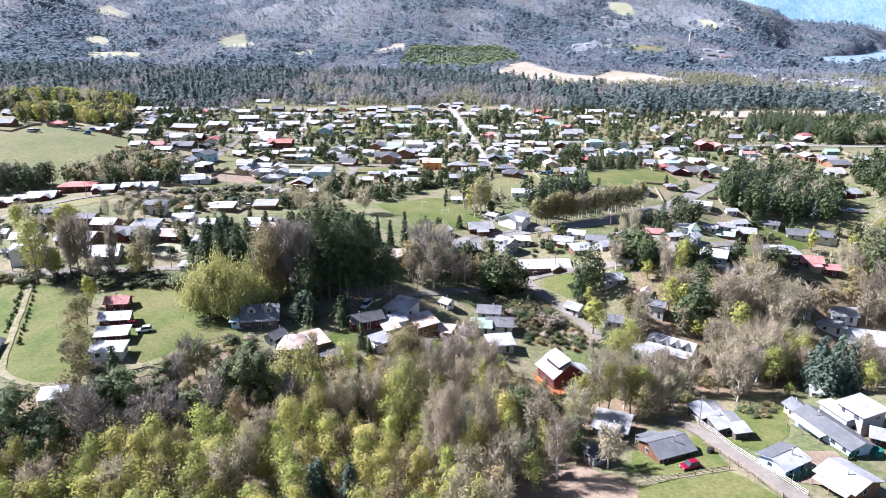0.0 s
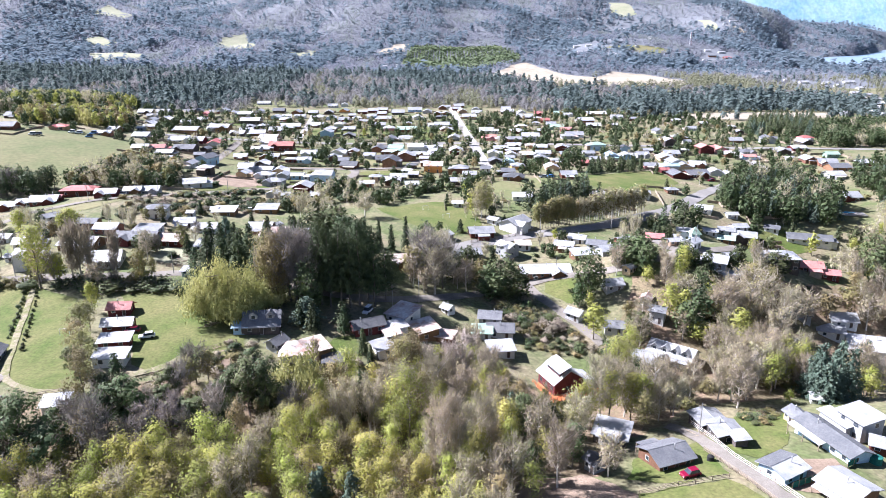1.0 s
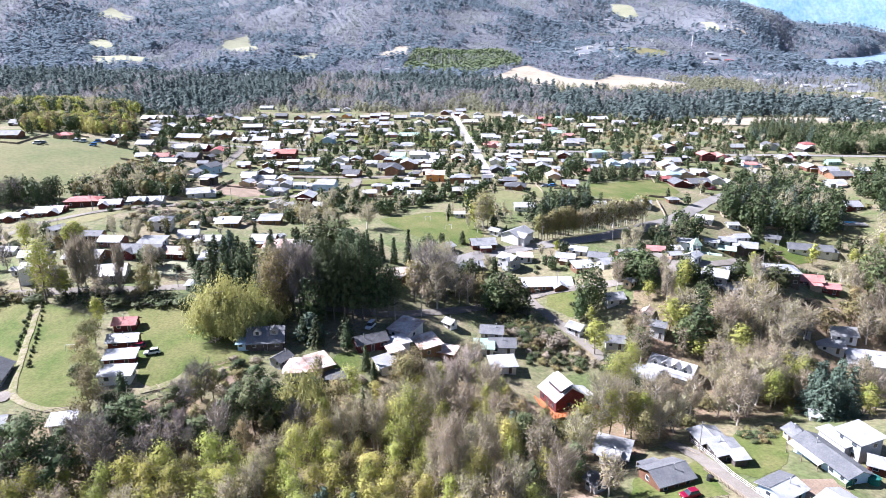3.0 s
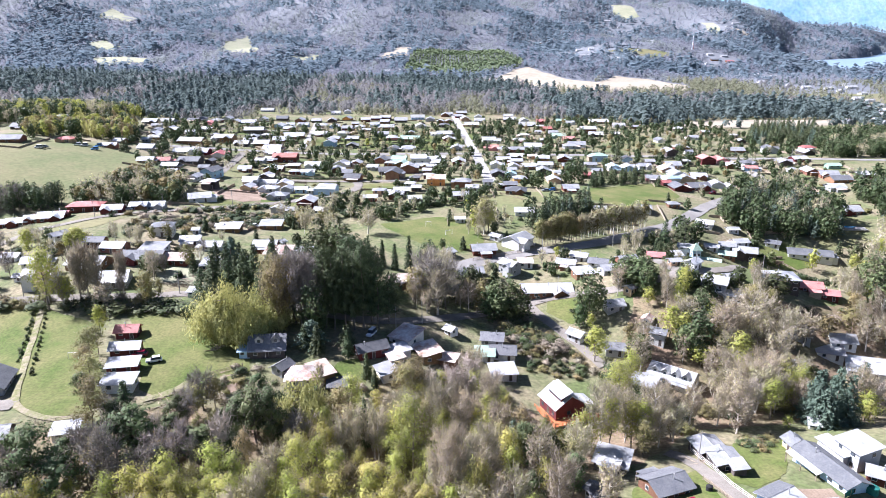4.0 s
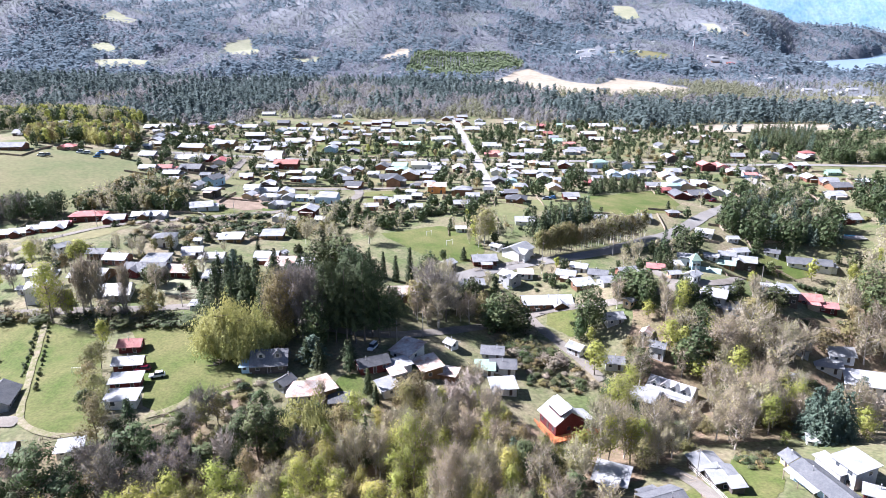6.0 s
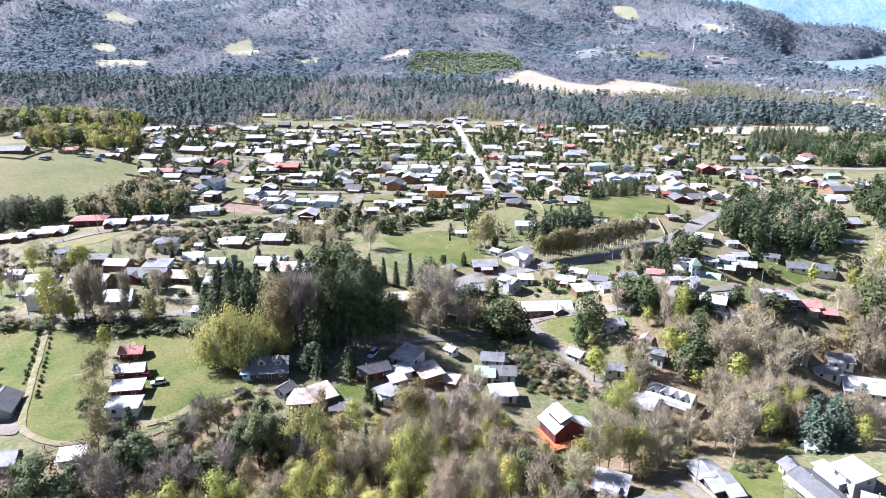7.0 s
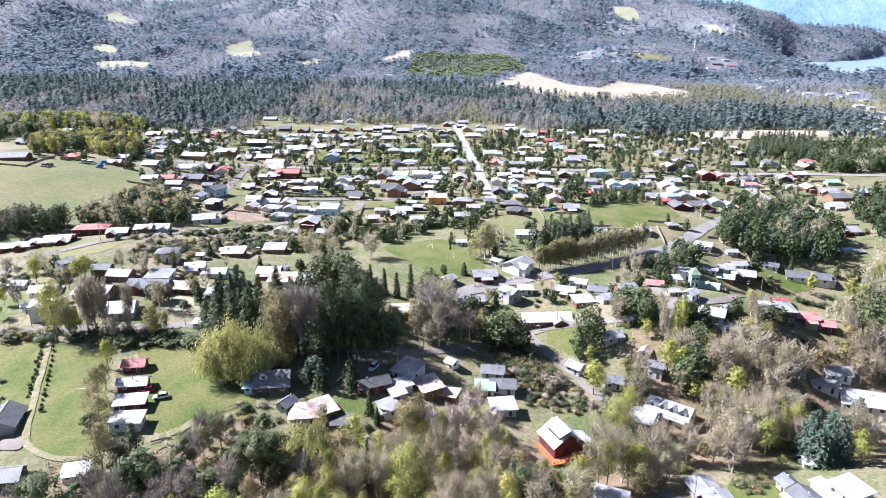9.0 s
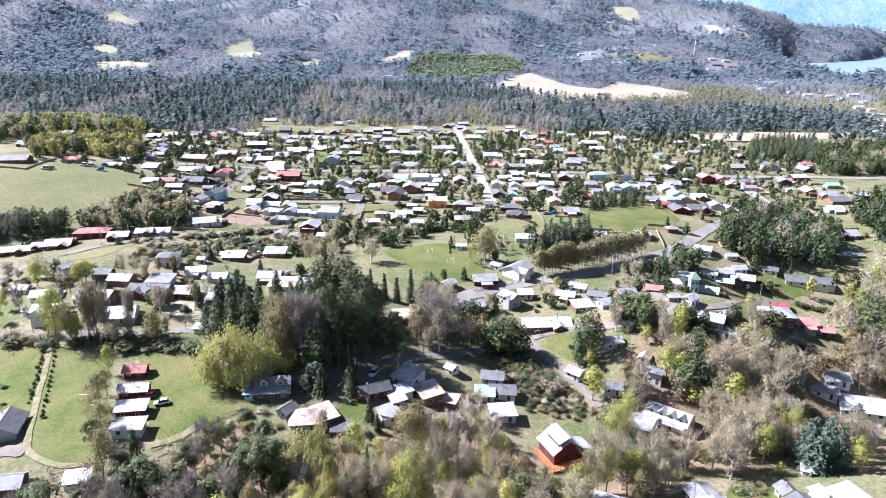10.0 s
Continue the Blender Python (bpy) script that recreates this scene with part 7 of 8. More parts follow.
def plant():
    """The nearest trees of each kind stand as things; those past them are one mesh a kind."""
    variants, count, rest = {}, {}, {}
    pick = random.Random(17)
    for kind, x, y, high, wide, turn in sorted(TREES, key=lambda r: r[2]):
        lod = 0 if y < (130 if "shrub" in kind else 172 if kind not in ("willow", "pine") else 225) else 1 if y < 290 else 2
        b = 1.0 if "shrub" in kind else min((0.45, 0.75, 1.15, 1.7, 2.4), key=lambda k: abs(math.log(high / 10 / k)))
        key = (kind, pick.randrange((4, 3, 2)[lod]), lod, b)
        if key not in variants:
            variants[key] = grow(kind, 31 * len(variants) + 7, lod, b)
        name, word, label = TREE_WORDS[kind]
        s = high / 10
        m = pose(x, y, ground_at(x, y), 0, 0, turn) @ Matrix.Diagonal((s * wide, s * wide, s, 1))
        count[kind] = count.get(kind, 0) + 1
        if count[kind] > 140 or y > 400:
            rest.setdefault(kind, []).append((m, key))
            continue
        top = new(name)
        top.matrix_basis = m
        for n, me in zip(("trunk", "crown"), variants[key]):
            ob = new(n, me)
            ob.parent = top
        tagged(top, label, word, label.split(" with ")[0].split(" in ")[0] + "s")
    cache = {}
    for kind, items in rest.items():
        soup, mats = Soup(), []
        for m, key in items:
            A = np.array(m)
            for me in variants[key]:
                if me.name not in cache:
                    co, lo = np.empty(len(me.vertices) * 3, np.float32), np.empty(len(me.loops), np.int32)
                    tot, mi = np.empty(len(me.polygons), np.int32), np.empty(len(me.polygons), np.int32)
                    me.vertices.foreach_get("co", co)
                    me.loops.foreach_get("vertex_index", lo)
                    me.polygons.foreach_get("loop_total", tot)
                    me.polygons.foreach_get("material_index", mi)
                    cache[me.name] = (co.reshape(-1, 3), lo, tot, mi, [k.name for k in me.materials])
                co, lo, tot, mi, names = cache[me.name]
                for k in names:
                    if k not in mats:
                        mats.append(k)
                soup.put(co @ A[:3, :3].T + A[:3, 3], lo, tot, np.array([mats.index(k) for k in names])[mi])
        name, word, label = TREE_WORDS[kind]
        ob = new(name + "_stand", soup.mesh(name + "_stand", mats))
        tagged(ob, "stand of " + label + " further off", "woods", kind="stuff")


def inside(x, y, poly):
    hit, j = False, len(poly) - 1
    for i in range(len(poly)):
        (xi, yi), (xj, yj) = poly[i], poly[j]
        if (yi > y) != (yj > y) and x < (xj - xi) * (y - yi) / (yj - yi) + xi:
            hit = not hit
        j = i
    return hit


# the bend of the drive and the open slope beside it stay clear of tall trees
OPEN = [(x, y - d, 2.0) for x, y in ((-110, 146), (-105, 143), (-100, 140), (-94, 139), (-88, 141), (-75, 148), (-70, 152)) for d in (0, 5)]
FOOT_A = np.array(FOOT + OPEN)
ROADS_A = np.array(ROADS)


def clear(x, y, high, shade=0.8):
    """Whether a tree may stand here: off the houses and roads, and not close in front of a house."""
    if np.any(np.hypot(ROADS_A[:, 0] - x, ROADS_A[:, 1] - y) < ROADS_A[:, 2] + 0.9):
        return False
    dx, dy = np.abs(FOOT_A[:, 0] - x), FOOT_A[:, 1] - y
    if np.any(np.hypot(dx, dy) < FOOT_A[:, 2] + 1.0):
        return False
    front = (dx < FOOT_A[:, 2] * 0.95 + high * 0.12) & (dy > 0) & (dy < FOOT_A[:, 2] + high * 1.3)
    if np.any(front & (FOOT_A[:, 1] < 225) & (dy < FOOT_A[:, 2] + high * np.where(FOOT_A[:, 0] > 40, 1.15, 0.8))):
        return False
    return not (np.any(front) and tree_rng.random() < shade)


def wood(poly, step, low, high, mix, shade=0.8):
    """Trees of mixed kinds, scattered about step metres apart inside an outline."""
    kinds = [k for k, w in mix.items() for _ in range(w)]
    xs, ys = [p[0] for p in poly], [p[1] for p in poly]
    y = min(ys)
    while y < max(ys):
        x = min(xs) + tree_rng.uniform(0, step)
        while x < max(xs):
            px, py = x + tree_rng.uniform(-0.45, 0.45) * step, y + tree_rng.uniform(-0.45, 0.45) * step
            if inside(px, py, poly):
                kind = tree_rng.choice(kinds)
                hgt = tree_rng.uniform(low, high) * (0.32 if "shrub" in kind else 1.0)
                if clear(px, py, hgt, shade) and spaced(px, py, min(3.2, step * 0.5) if py < 230 else 1.5):
                    tree(kind, px, py, hgt, tree_rng.uniform(0.85, 1.2) * (1.5 if "shrub" in kind else 1.0))
            x += step
        y += step * 0.87


# trees that stand out, one by one
# the evergreen at (-77.4, 112.8) is added in place of a deep shadow
for kind, x, y, high, wide in [("olive", -80.2, 132.0, 16.2, 0.96), ("evergreen", -69.4, 128.0, 13.0, 1.3), ("evergreen", -71.9, 124.2, 11.5, 1.3), ("evergreen", -83.8, 114.8, 18.3, 1.04), ("evergreen", -77.4, 112.8, 12.9, 1.35), ("evergreen", -91.5, 115.0, 9.0, 1.3), ("dark_bare", -71.4, 117.7, 14.2, 1.13), ("dark_bare", -64.3, 118.8, 9.4, 1.42), ("dark_bare", -61.9, 123.0, 9.9, 1.48), ("dark_bare", -83.7, 108.5, 8.2, 1.81), ("dark_bare", -78.3, 123.1, 10.6, 1.2), ("dark_bare", -58.8, 125.1, 9.5, 1.3), ("evergreen", -55.6, 128.0, 8.7, 2.03), ("evergreen", -59.2, 125.9, 6.8, 1.74), ("pale_bare", -50.5, 128.9, 11.7, 0.89), ("olive", -60.4, 141.9, 9.3, 1.22), ("olive", -57.3, 145.8, 9.2, 1.11), ("evergreen", -44.7, 135.5, 15.2, 1.1), ("evergreen", -40.8, 135.3, 15.3, 0.93)]:
    lone(kind, x, y, high, wide)
for kind, x, y, high, wide in [("evergreen", -48.4, 134.9, 12.1, 0.99), ("olive", -43.6, 123.9, 13.0, 0.73), ("young", -78.8, 100.4, 9.6, 1.42), ("young", -74.7, 101.3, 9.2, 1.47), ("young", -70.4, 102.9, 9.3, 1.58), ("young", -65.1, 102.5, 9.5, 1.4), ("young", -62.4, 104.7, 9.7, 1.37), ("young", -57.9, 107.6, 9.9, 1.46), ("young", -53.9, 108.0, 10.4, 1.27), ("young", -50.8, 111.2, 10.7, 1.13), ("young", -46.8, 106.7, 11.4, 1.44), ("young", -44.9, 112.7, 10.7, 1.35), ("young", -54.1, 104.1, 9.4, 1.51), ("olive", -51.5, 106.3, 9.2, 1.16), ("bare", -74.0, 103.8, 9.7, 1.46), ("bare", -60.4, 104.9, 10.4, 1.31), ("bare", -40.5, 107.1, 12.5, 1.05), ("willow", -34.1, 141.6, 13.5, 0.99), ("young", -28.6, 137.3, 10.8, 0.83), ("conifer", -19.3, 137.0, 14.7, 0.45)]:
    lone(kind, x, y, high, wide)
for kind, x, y, high, wide in [("young", -7.6, 127.4, 22.6, 0.89), ("young", -10.2, 133.3, 15.7, 1.15), ("olive", -5.0, 131.6, 18.3, 0.75), ("young", -31.4, 119.1, 16.2, 0.72), ("young", -28.1, 123.4, 13.6, 0.82), ("young", -24.1, 118.6, 12.8, 0.94), ("young", -14.9, 118.3, 11.8, 1.26), ("young", -10.9, 115.9, 11.1, 1.06), ("young", -3.9, 115.2, 8.8, 1.07), ("young", 5.4, 112.5, 15.7, 0.7), ("bare", -21.2, 131.9, 13.9, 0.78), ("bare", -24.2, 131.1, 12.5, 0.77), ("bare", -15.9, 131.8, 13.8, 0.79), ("bare", -0.3, 115.5, 20.2, 0.77), ("bare", 3.2, 116.4, 18.5, 0.72), ("bare", 7.9, 121.9, 16.8, 0.75), ("blue_pine", -24.8, 107.4, 11.2, 0.98), ("blue_pine", -17.6, 107.1, 11.5, 1.04), ("olive", -39.3, 107.9, 13.6, 0.77), ("bare", -37.7, 122.3, 10.1, 1.17)]:
    lone(kind, x, y, high, wide)
for kind, x, y, high, wide in [("shrub", -40.9, 135.6, 4.5, 2.2), ("shrub", -38.8, 137.7, 4.3, 2.2), ("bare", 13.4, 110.6, 12.6, 1.02), ("bare", 22.7, 113.2, 14.1, 0.94), ("young", 13.2, 126.9, 13.9, 0.81), ("young", 6.8, 111.5, 17.0, 0.67), ("evergreen", 17.4, 115.9, 9.9, 0.86), ("bare", 20.2, 124.2, 13.7, 1.02), ("bare", 37.5, 141.1, 16.4, 0.96), ("bare", 40.2, 133.3, 14.3, 1.05), ("olive", 17.6, 139.1, 12.6, 0.85), ("young", 14.2, 124.8, 11.0, 0.9), ("young", 17.0, 108.4, 10.0, 1.01), ("bare", 9.3, 107.9, 12.4, 1.02), ("bare", 33.4, 116.0, 9.1, 1.24), ("young", 45.2, 155.6, 16.1, 0.93), ("young", 39.1, 139.3, 14.8, 0.83), ("bare", -1.9, 140.6, 16.2, 0.93)]:
    lone(kind, x, y, high, wide)
for kind, x, y, high, wide in [("bare", 3.5, 138.5, 14.8, 0.93), ("bare", 10.8, 149.6, 14.0, 1.04), ("olive", -8.0, 158.5, 12.8, 1.23), ("olive", -12.3, 155.4, 12.7, 0.91), ("conifer", -74.6, 199.8, 16.2, 1.29), ("conifer", -66.1, 203.6, 16.6, 1.26), ("conifer", -71.5, 204.9, 14.8, 1.19), ("conifer", -63.6, 206.8, 15.1, 1.17), ("conifer", -59.1, 210.9, 14.5, 1.22), ("conifer", -53.8, 213.1, 14.8, 1.2), ("conifer", -46.4, 211.0, 16.6, 1.17), ("conifer", -59.0, 198.6, 15.4, 1.1), ("conifer", -80.6, 204.8, 10.9, 1.3), ("olive", -49.6, 185.0, 23.2, 0.73), ("olive", -52.8, 185.6, 19.7, 0.71), ("dark_bare", -44.1, 185.8, 22.5, 0.86), ("dark_bare", -39.9, 185.8, 18.2, 0.88), ("pine", -36.6, 186.6, 26.9, 0.66), ("pine", -30.9, 186.7, 26.0, 0.68), ("pine", -25.4, 188.2, 27.3, 0.65)]:
    lone(kind, x, y, high, wide)
for kind, x, y, high, wide in [("pine", -20.9, 188.6, 20.8, 0.78), ("pine", -33.9, 185.7, 24.0, 0.67), ("pine", -28.0, 186.4, 22.4, 0.79), ("pine", -23.3, 191.4, 22.4, 0.74), ("pine", -18.1, 192.8, 17.0, 0.79), ("willow", -64.2, 176.6, 17.1, 0.98), ("willow", -57.2, 180.1, 14.4, 1.1), ("willow", -51.7, 184.4, 8.1, 1.33), ("willow", -60.2, 175.3, 12.4, 0.98), ("blue_pine", -39.3, 176.4, 8.5, 2.2), ("conifer", -29.1, 176.8, 7.7, 1.56), ("evergreen", -39.4, 182.7, 16.4, 0.92), ("dark_bare", -6.0, 209.5, 18.2, 1.35), ("dark_bare", -0.3, 210.2, 17.3, 1.22), ("olive", -10.8, 209.3, 13.2, 1.26), ("bare", -3.1, 204.7, 15.0, 1.38), ("evergreen", 77.4, 188.2, 13.8, 1.31), ("evergreen", 74.4, 187.0, 11.4, 1.43), ("young", 77.2, 183.6, 7.5, 2.17), ("evergreen", 48.0, 207.7, 16.2, 1.09)]:
    lone(kind, x, y, high, wide)
for kind, x, y, high, wide in [("evergreen", 19.7, 210.4, 14.9, 1.5), ("evergreen", 16.2, 209.7, 11.7, 1.43), ("evergreen", 24.0, 209.8, 11.4, 1.48), ("evergreen", -42.2, 246.2, 13.3, 1.59), ("evergreen", -48.8, 245.9, 11.4, 1.69), ("bare", -34.6, 282.5, 11.3, 1.82), ("evergreen", -35.9, 240.1, 11.2, 1.5), ("evergreen", 66.9, 218.3, 10.3, 1.72), ("evergreen", 61.8, 221.1, 9.5, 1.5), ("conifer", 95.5, 211.1, 6.0, 1.5), ("young", 86.9, 180.0, 15.0, 1.22), ("bare", 84.2, 187.5, 17.1, 1.23), ("bare", 94.3, 190.8, 19.1, 1.32), ("bare", 100.3, 182.8, 18.8, 1.14), ("bare", 63.9, 154.1, 10.5, 1.2), ("bare", 58.0, 155.4, 11, 1.03), ("bare", 70.8, 153.2, 10, 1.1), ("bare", 74.5, 153.7, 14.2, 1.29), ("bare", 74.0, 148.9, 11.4, 1.31), ("young", 51.6, 169.0, 14.3, 1.16)]:
    lone(kind, x, y, high, wide)
for kind, x, y, high, wide in [("young", 46.9, 162.8, 14.0, 1.15)]:
    lone(kind, x, y, high, wide)
for kind, x, y, high, wide in [("blue_pine", 96.2, 153.1, 17.0, 0.91), ("blue_pine", 102.2, 155.3, 17.0, 0.93), ("blue_pine", 104.5, 153.5, 14.9, 1.0), ("blue_pine", 96.7, 157.9, 11.9, 1.11), ("blue_pine", 125.7, 180.6, 12.7, 1.35), ("blue_pine", 97.2, 150.9, 12.3, 1.18), ("evergreen", 102.6, 178.5, 9.2, 1.2), ("conifer", 86.7, 208.0, 9.0, 1.45), ("young", 113.3, 158.9, 8.6, 1.66), ("bare", 80.3, 164.3, 13.7, 1.12), ("bare", 89.6, 169.0, 14.8, 1.12), ("bare", 135.7, 196.9, 11.7, 1.45), ("bare", 142.7, 202.0, 14.9, 1.28), ("evergreen", 147.0, 210.5, 16.1, 1.32), ("evergreen", 149.5, 220.2, 15.7, 1.22), ("olive", 132.5, 202.2, 9.9, 1.56), ("olive", 123.8, 199.6, 9.0, 1.5), ("bare", 114.8, 196.2, 10.8, 1.61), ("bare", 109.3, 196.7, 11.0, 1.33)]:
    lone(kind, x, y, high, wide)
wood([(110, 208), (125, 211), (138, 213), (152, 214), (158, 205), (146, 198), (130, 196), (112, 198)], 4.2, 5, 8.5, {"bare": 6, "olive": 3, "shrub": 3, "olive_shrub": 3}, 0.2)
for kind, x, y, high, wide in [("conifer", 45.0, 300.1, 12.4, 1.17), ("conifer", 49.6, 300.9, 13.2, 1.1), ("conifer", 54.5, 303.0, 13.5, 1.08), ("conifer", 58.9, 303.7, 12.7, 1.15), ("conifer", 63.9, 305.8, 12.8, 1.15), ("conifer", 68.4, 306.6, 11.5, 1.29), ("olive", 16.9, 287.6, 16.9, 1.36), ("evergreen", 11.6, 306.6, 15.6, 0.78), ("conifer", 99.4, 292.3, 13.6, 1.01), ("conifer", 110.3, 297.2, 14.4, 1.57), ("evergreen", 63.7, 218.8, 8.3, 2.08), ("evergreen", 68.4, 218.2, 8.1, 2.14), ("evergreen", 65.5, 217.3, 8.0, 1.78), ("young", -127.4, 197.7, 21.3, 0.97), ("olive", -96.2, 198.7, 12.5, 1.0), ("bare", -109.0, 197.0, 8.9, 1.68), ("evergreen", -105.9, 223.6, 7.5, 1.43), ("shrub", -104.2, 194.6, 3.9, 2.2)]:
    lone(kind, x, y, high, wide)
for kind, x, y, high, wide in [("shrub", -96.8, 194.4, 3.4, 2.2), ("shrub", -89.6, 194.5, 3.9, 2.2), ("shrub", -82.2, 194.3, 3.9, 2.2), ("shrub", -111.6, 194.7, 3.9, 2.2), ("shrub", -142.8, 200.5, 3.4, 2.2), ("shrub", -133.3, 198.9, 3.1, 2.2), ("evergreen", 111.8, 212.9, 7.3, 2.2), ("olive", 100.5, 203.7, 10.0, 1.62), ("young", 84.1, 196.7, 9.8, 1.18), ("young", 70.3, 193.0, 11.9, 1.26), ("evergreen", 76.4, 189.1, 11.7, 1.43), ("olive", 50.9, 190.5, 10.9, 1.34), ("young", 45.5, 185.8, 11.7, 1.37), ("evergreen", 58.6, 185.4, 9.6, 1.35), ("bare", 75.3, 194.7, 11.9, 1.5), ("bare", 87.5, 189.8, 15.5, 1.27), ("pale_bare", 85.1, 177.8, 9.5, 2.2)]:
    lone(kind, x, y, high, wide)
wood([(-114, 131), (-93, 135), (-82, 136), (-73, 144), (-67, 146), (-51, 148), (-32, 154), (-30, 139), (-37, 123), (-54, 122), (-67, 116), (-86, 110), (-99, 110)], 4.6, 6.5, 10.5, {"dark_bare": 4, "evergreen": 7, "shrub": 4, "pale_bare": 1, "olive": 2, "olive_shrub": 1}, 0.8)
wood([(-99, 110), (-86, 110), (-67, 116), (-54, 122), (-37, 123), (-30, 94), (-86, 91)], 5, 8, 13, {"young": 9, "bare": 1, "olive": 1}, 0.8)
wood([(-39, 134), (-32, 152), (-12, 146), (-3, 148), (14, 150), (18, 124), (9, 92), (-30, 94)], 5, 9, 13, {"young": 6, "bare": 2, "olive": 1, "blue_pine": 1}, 0.8)
wood([(-3, 148), (25, 150), (36, 147), (38, 122), (31, 116), (17, 118), (14, 150)], 5.2, 9, 14, {"bare": 4, "young": 4, "evergreen": 2, "olive": 3}, 0.8)
wood([(-20, 163), (-4, 169), (12, 162), (25, 156), (25, 151), (-3, 148), (-19, 152)], 5.5, 7.5, 10.5, {"pale_bare": 6, "young": 2, "dry_shrub": 2}, 0.8)
wood([(48, 182), (59, 199), (64, 212), (87, 207), (104, 210), (118, 210), (141, 215), (196, 278), (178, 226), (144, 170), (129, 173), (115, 180), (93, 172), (76, 166), (65, 163), (45, 148), (41, 156)], 4.6, 7.5, 13, {"bare": 11, "young": 3, "olive": 4, "evergreen": 4, "pale_bare": 1}, 0.6)
wood([(38, 151), (43, 168), (67, 173), (106, 177), (129, 181), (117, 159), (103, 164), (90, 154), (79, 153), (63, 151), (54, 141), (45, 133), (31, 126), (28, 134)], 4.9, 9, 14.5, {"bare": 8, "young": 4, "pale_bare": 2, "olive": 3, "evergreen": 1}, 0.5)
wood([(50, 215), (64, 222), (71, 210), (63, 200), (52, 200)], 5.5, 6, 10, {"young": 4, "evergreen": 3, "bare": 2}, 0.8)
wood([(18, 211), (28, 210), (36, 196), (41, 189), (30, 188), (19, 191)], 3.6, 7, 12, {"shrub": 4, "olive_shrub": 3, "dry_shrub": 2}, 0.8)
wood([(-16, 223), (-8, 249), (1, 238), (14, 223), (15, 216), (-6, 203), (-18, 202)], 5, 7.5, 12, {"bare": 5, "evergreen": 3, "olive": 2}, 0.8)
wood([(140, 336), (176, 376), (206, 389), (205, 343), (194, 317), (169, 311), (165, 316), (143, 317)], 5.4, 10, 15.5, {"blue_pine": 4, "conifer": 3, "evergreen": 7, "bare": 1}, 0.8)
wood([(184, 292), (224, 326), (265, 349), (168, 210), (192, 271), (139, 220)], 6.5, 8, 13, {"evergreen": 1, "bare": 6, "young": 2, "pale_bare": 1}, 0.8)
wood([(260, 420), (317, 425), (250, 327), (227, 341), (237, 380)], 6.5, 9, 14, {"blue_pine": 3, "evergreen": 4, "conifer": 2}, 0.8)
wood([(332, 609), (452, 619), (363, 491), (277, 494)], 7, 9, 13, {"evergreen": 6, "conifer": 3, "bare": 1}, 0.8)
wood([(286, 638), (352, 647), (309, 555), (255, 560)], 7, 11, 15, {"conifer": 6, "blue_pine": 2}, 0.8)
wood([(-185, 320), (-170, 366), (-141, 360), (-133, 328), (-139, 318), (-166, 311)], 3.9, 5.5, 9.5, {"bare": 5, "evergreen": 4, "olive": 2, "shrub": 1}, 0.9)
wood([(-219, 313), (-187, 320), (-182, 304), (-212, 300), (-231, 297), (-242, 313)], 4.4, 8.5, 13, {"pine": 6, "evergreen": 4, "dark_bare": 1}, 0.8)
wood([(-295, 466), (-280, 504), (-252, 546), (-205, 447), (-221, 434), (-247, 450), (-254, 404)], 6.5, 8, 11.5, {"young": 3, "olive": 4, "evergreen": 4, "willow": 1}, 0.8)
wood([(-519, 703), (-457, 739), (-388, 776), (-261, 581), (-289, 522), (-317, 495), (-362, 486)], 7.5, 9, 13, {"evergreen": 5, "young": 3, "bare": 3}, 0.8)
wood([(-61, 339), (-46, 344), (-13, 343), (-4, 330), (-25, 305), (-38, 299), (-54, 312)], 4.6, 5, 8, {"evergreen": 5, "shrub": 4, "bare": 2}, 0.8)
wood([(-73, 335), (-59, 329), (-48, 277), (-38, 258), (-55, 260), (-68, 293)], 5, 6, 10, {"bare": 5, "evergreen": 3, "olive": 2}, 0.8)
wood([(-83, 206), (-60, 209), (-47, 220), (-54, 235), (-85, 228)], 4.6, 12, 16, {"conifer": 7, "blue_pine": 1}, 0.8)
wood([(-41, 189), (-16, 198), (-13, 215), (-27, 224), (-46, 214)], 5.2, 13, 18, {"pine": 8, "conifer": 1}, 0.5)
wood([(-57, 188), (-41, 187), (-44, 202), (-57, 202)], 6, 14, 19, {"dark_bare": 4, "olive": 3}, 0.8)
wood([(36, 306), (70, 324), (76, 308), (40, 286)], 4.2, 12, 15.5, {"conifer": 6, "blue_pine": 2}, 0.8)
wood([(87, 398), (124, 414), (119, 396), (82, 376)], 4.5, 7.5, 9.5, {"conifer": 6}, 0.8)
wood([(-160, 206), (-139, 203), (-89, 203), (-89, 198), (-112, 195), (-137, 199), (-158, 202)], 3.8, 7, 13, {"shrub": 4, "olive_shrub": 3, "dark_bare": 2, "bare": 2, "olive": 1}, 0.8)
wood([(-257, 581), (130, 717), (261, 680), (302, 518), (218, 415), (111, 421), (29, 383), (-33, 400), (-136, 399), (-194, 431)], 9, 3.5, 8.5, {"evergreen": 10, "bare": 3, "olive": 1, "conifer": 3, "shrub": 5, "olive_shrub": 1}, 0.8)
wood([(-179, 249), (-154, 246), (-95, 255), (-85, 218), (-143, 211), (-156, 212)], 5.5, 5, 11, {"bare": 5, "young": 3, "shrub": 3, "olive": 3, "dark_bare": 2, "evergreen": 1}, 0.75)
wood([(-137, 278), (-126, 288), (-103, 310), (-73, 325), (-68, 302), (-114, 258), (-128, 257)], 4.4, 5, 10, {"shrub": 5, "bare": 1, "dry_shrub": 3, "olive_shrub": 3}, 0.7)
wood([(-11, 357), (21, 355), (19, 329), (-7, 328)], 5, 4, 7, {"evergreen": 4, "shrub": 3, "bare": 2}, 0.9)
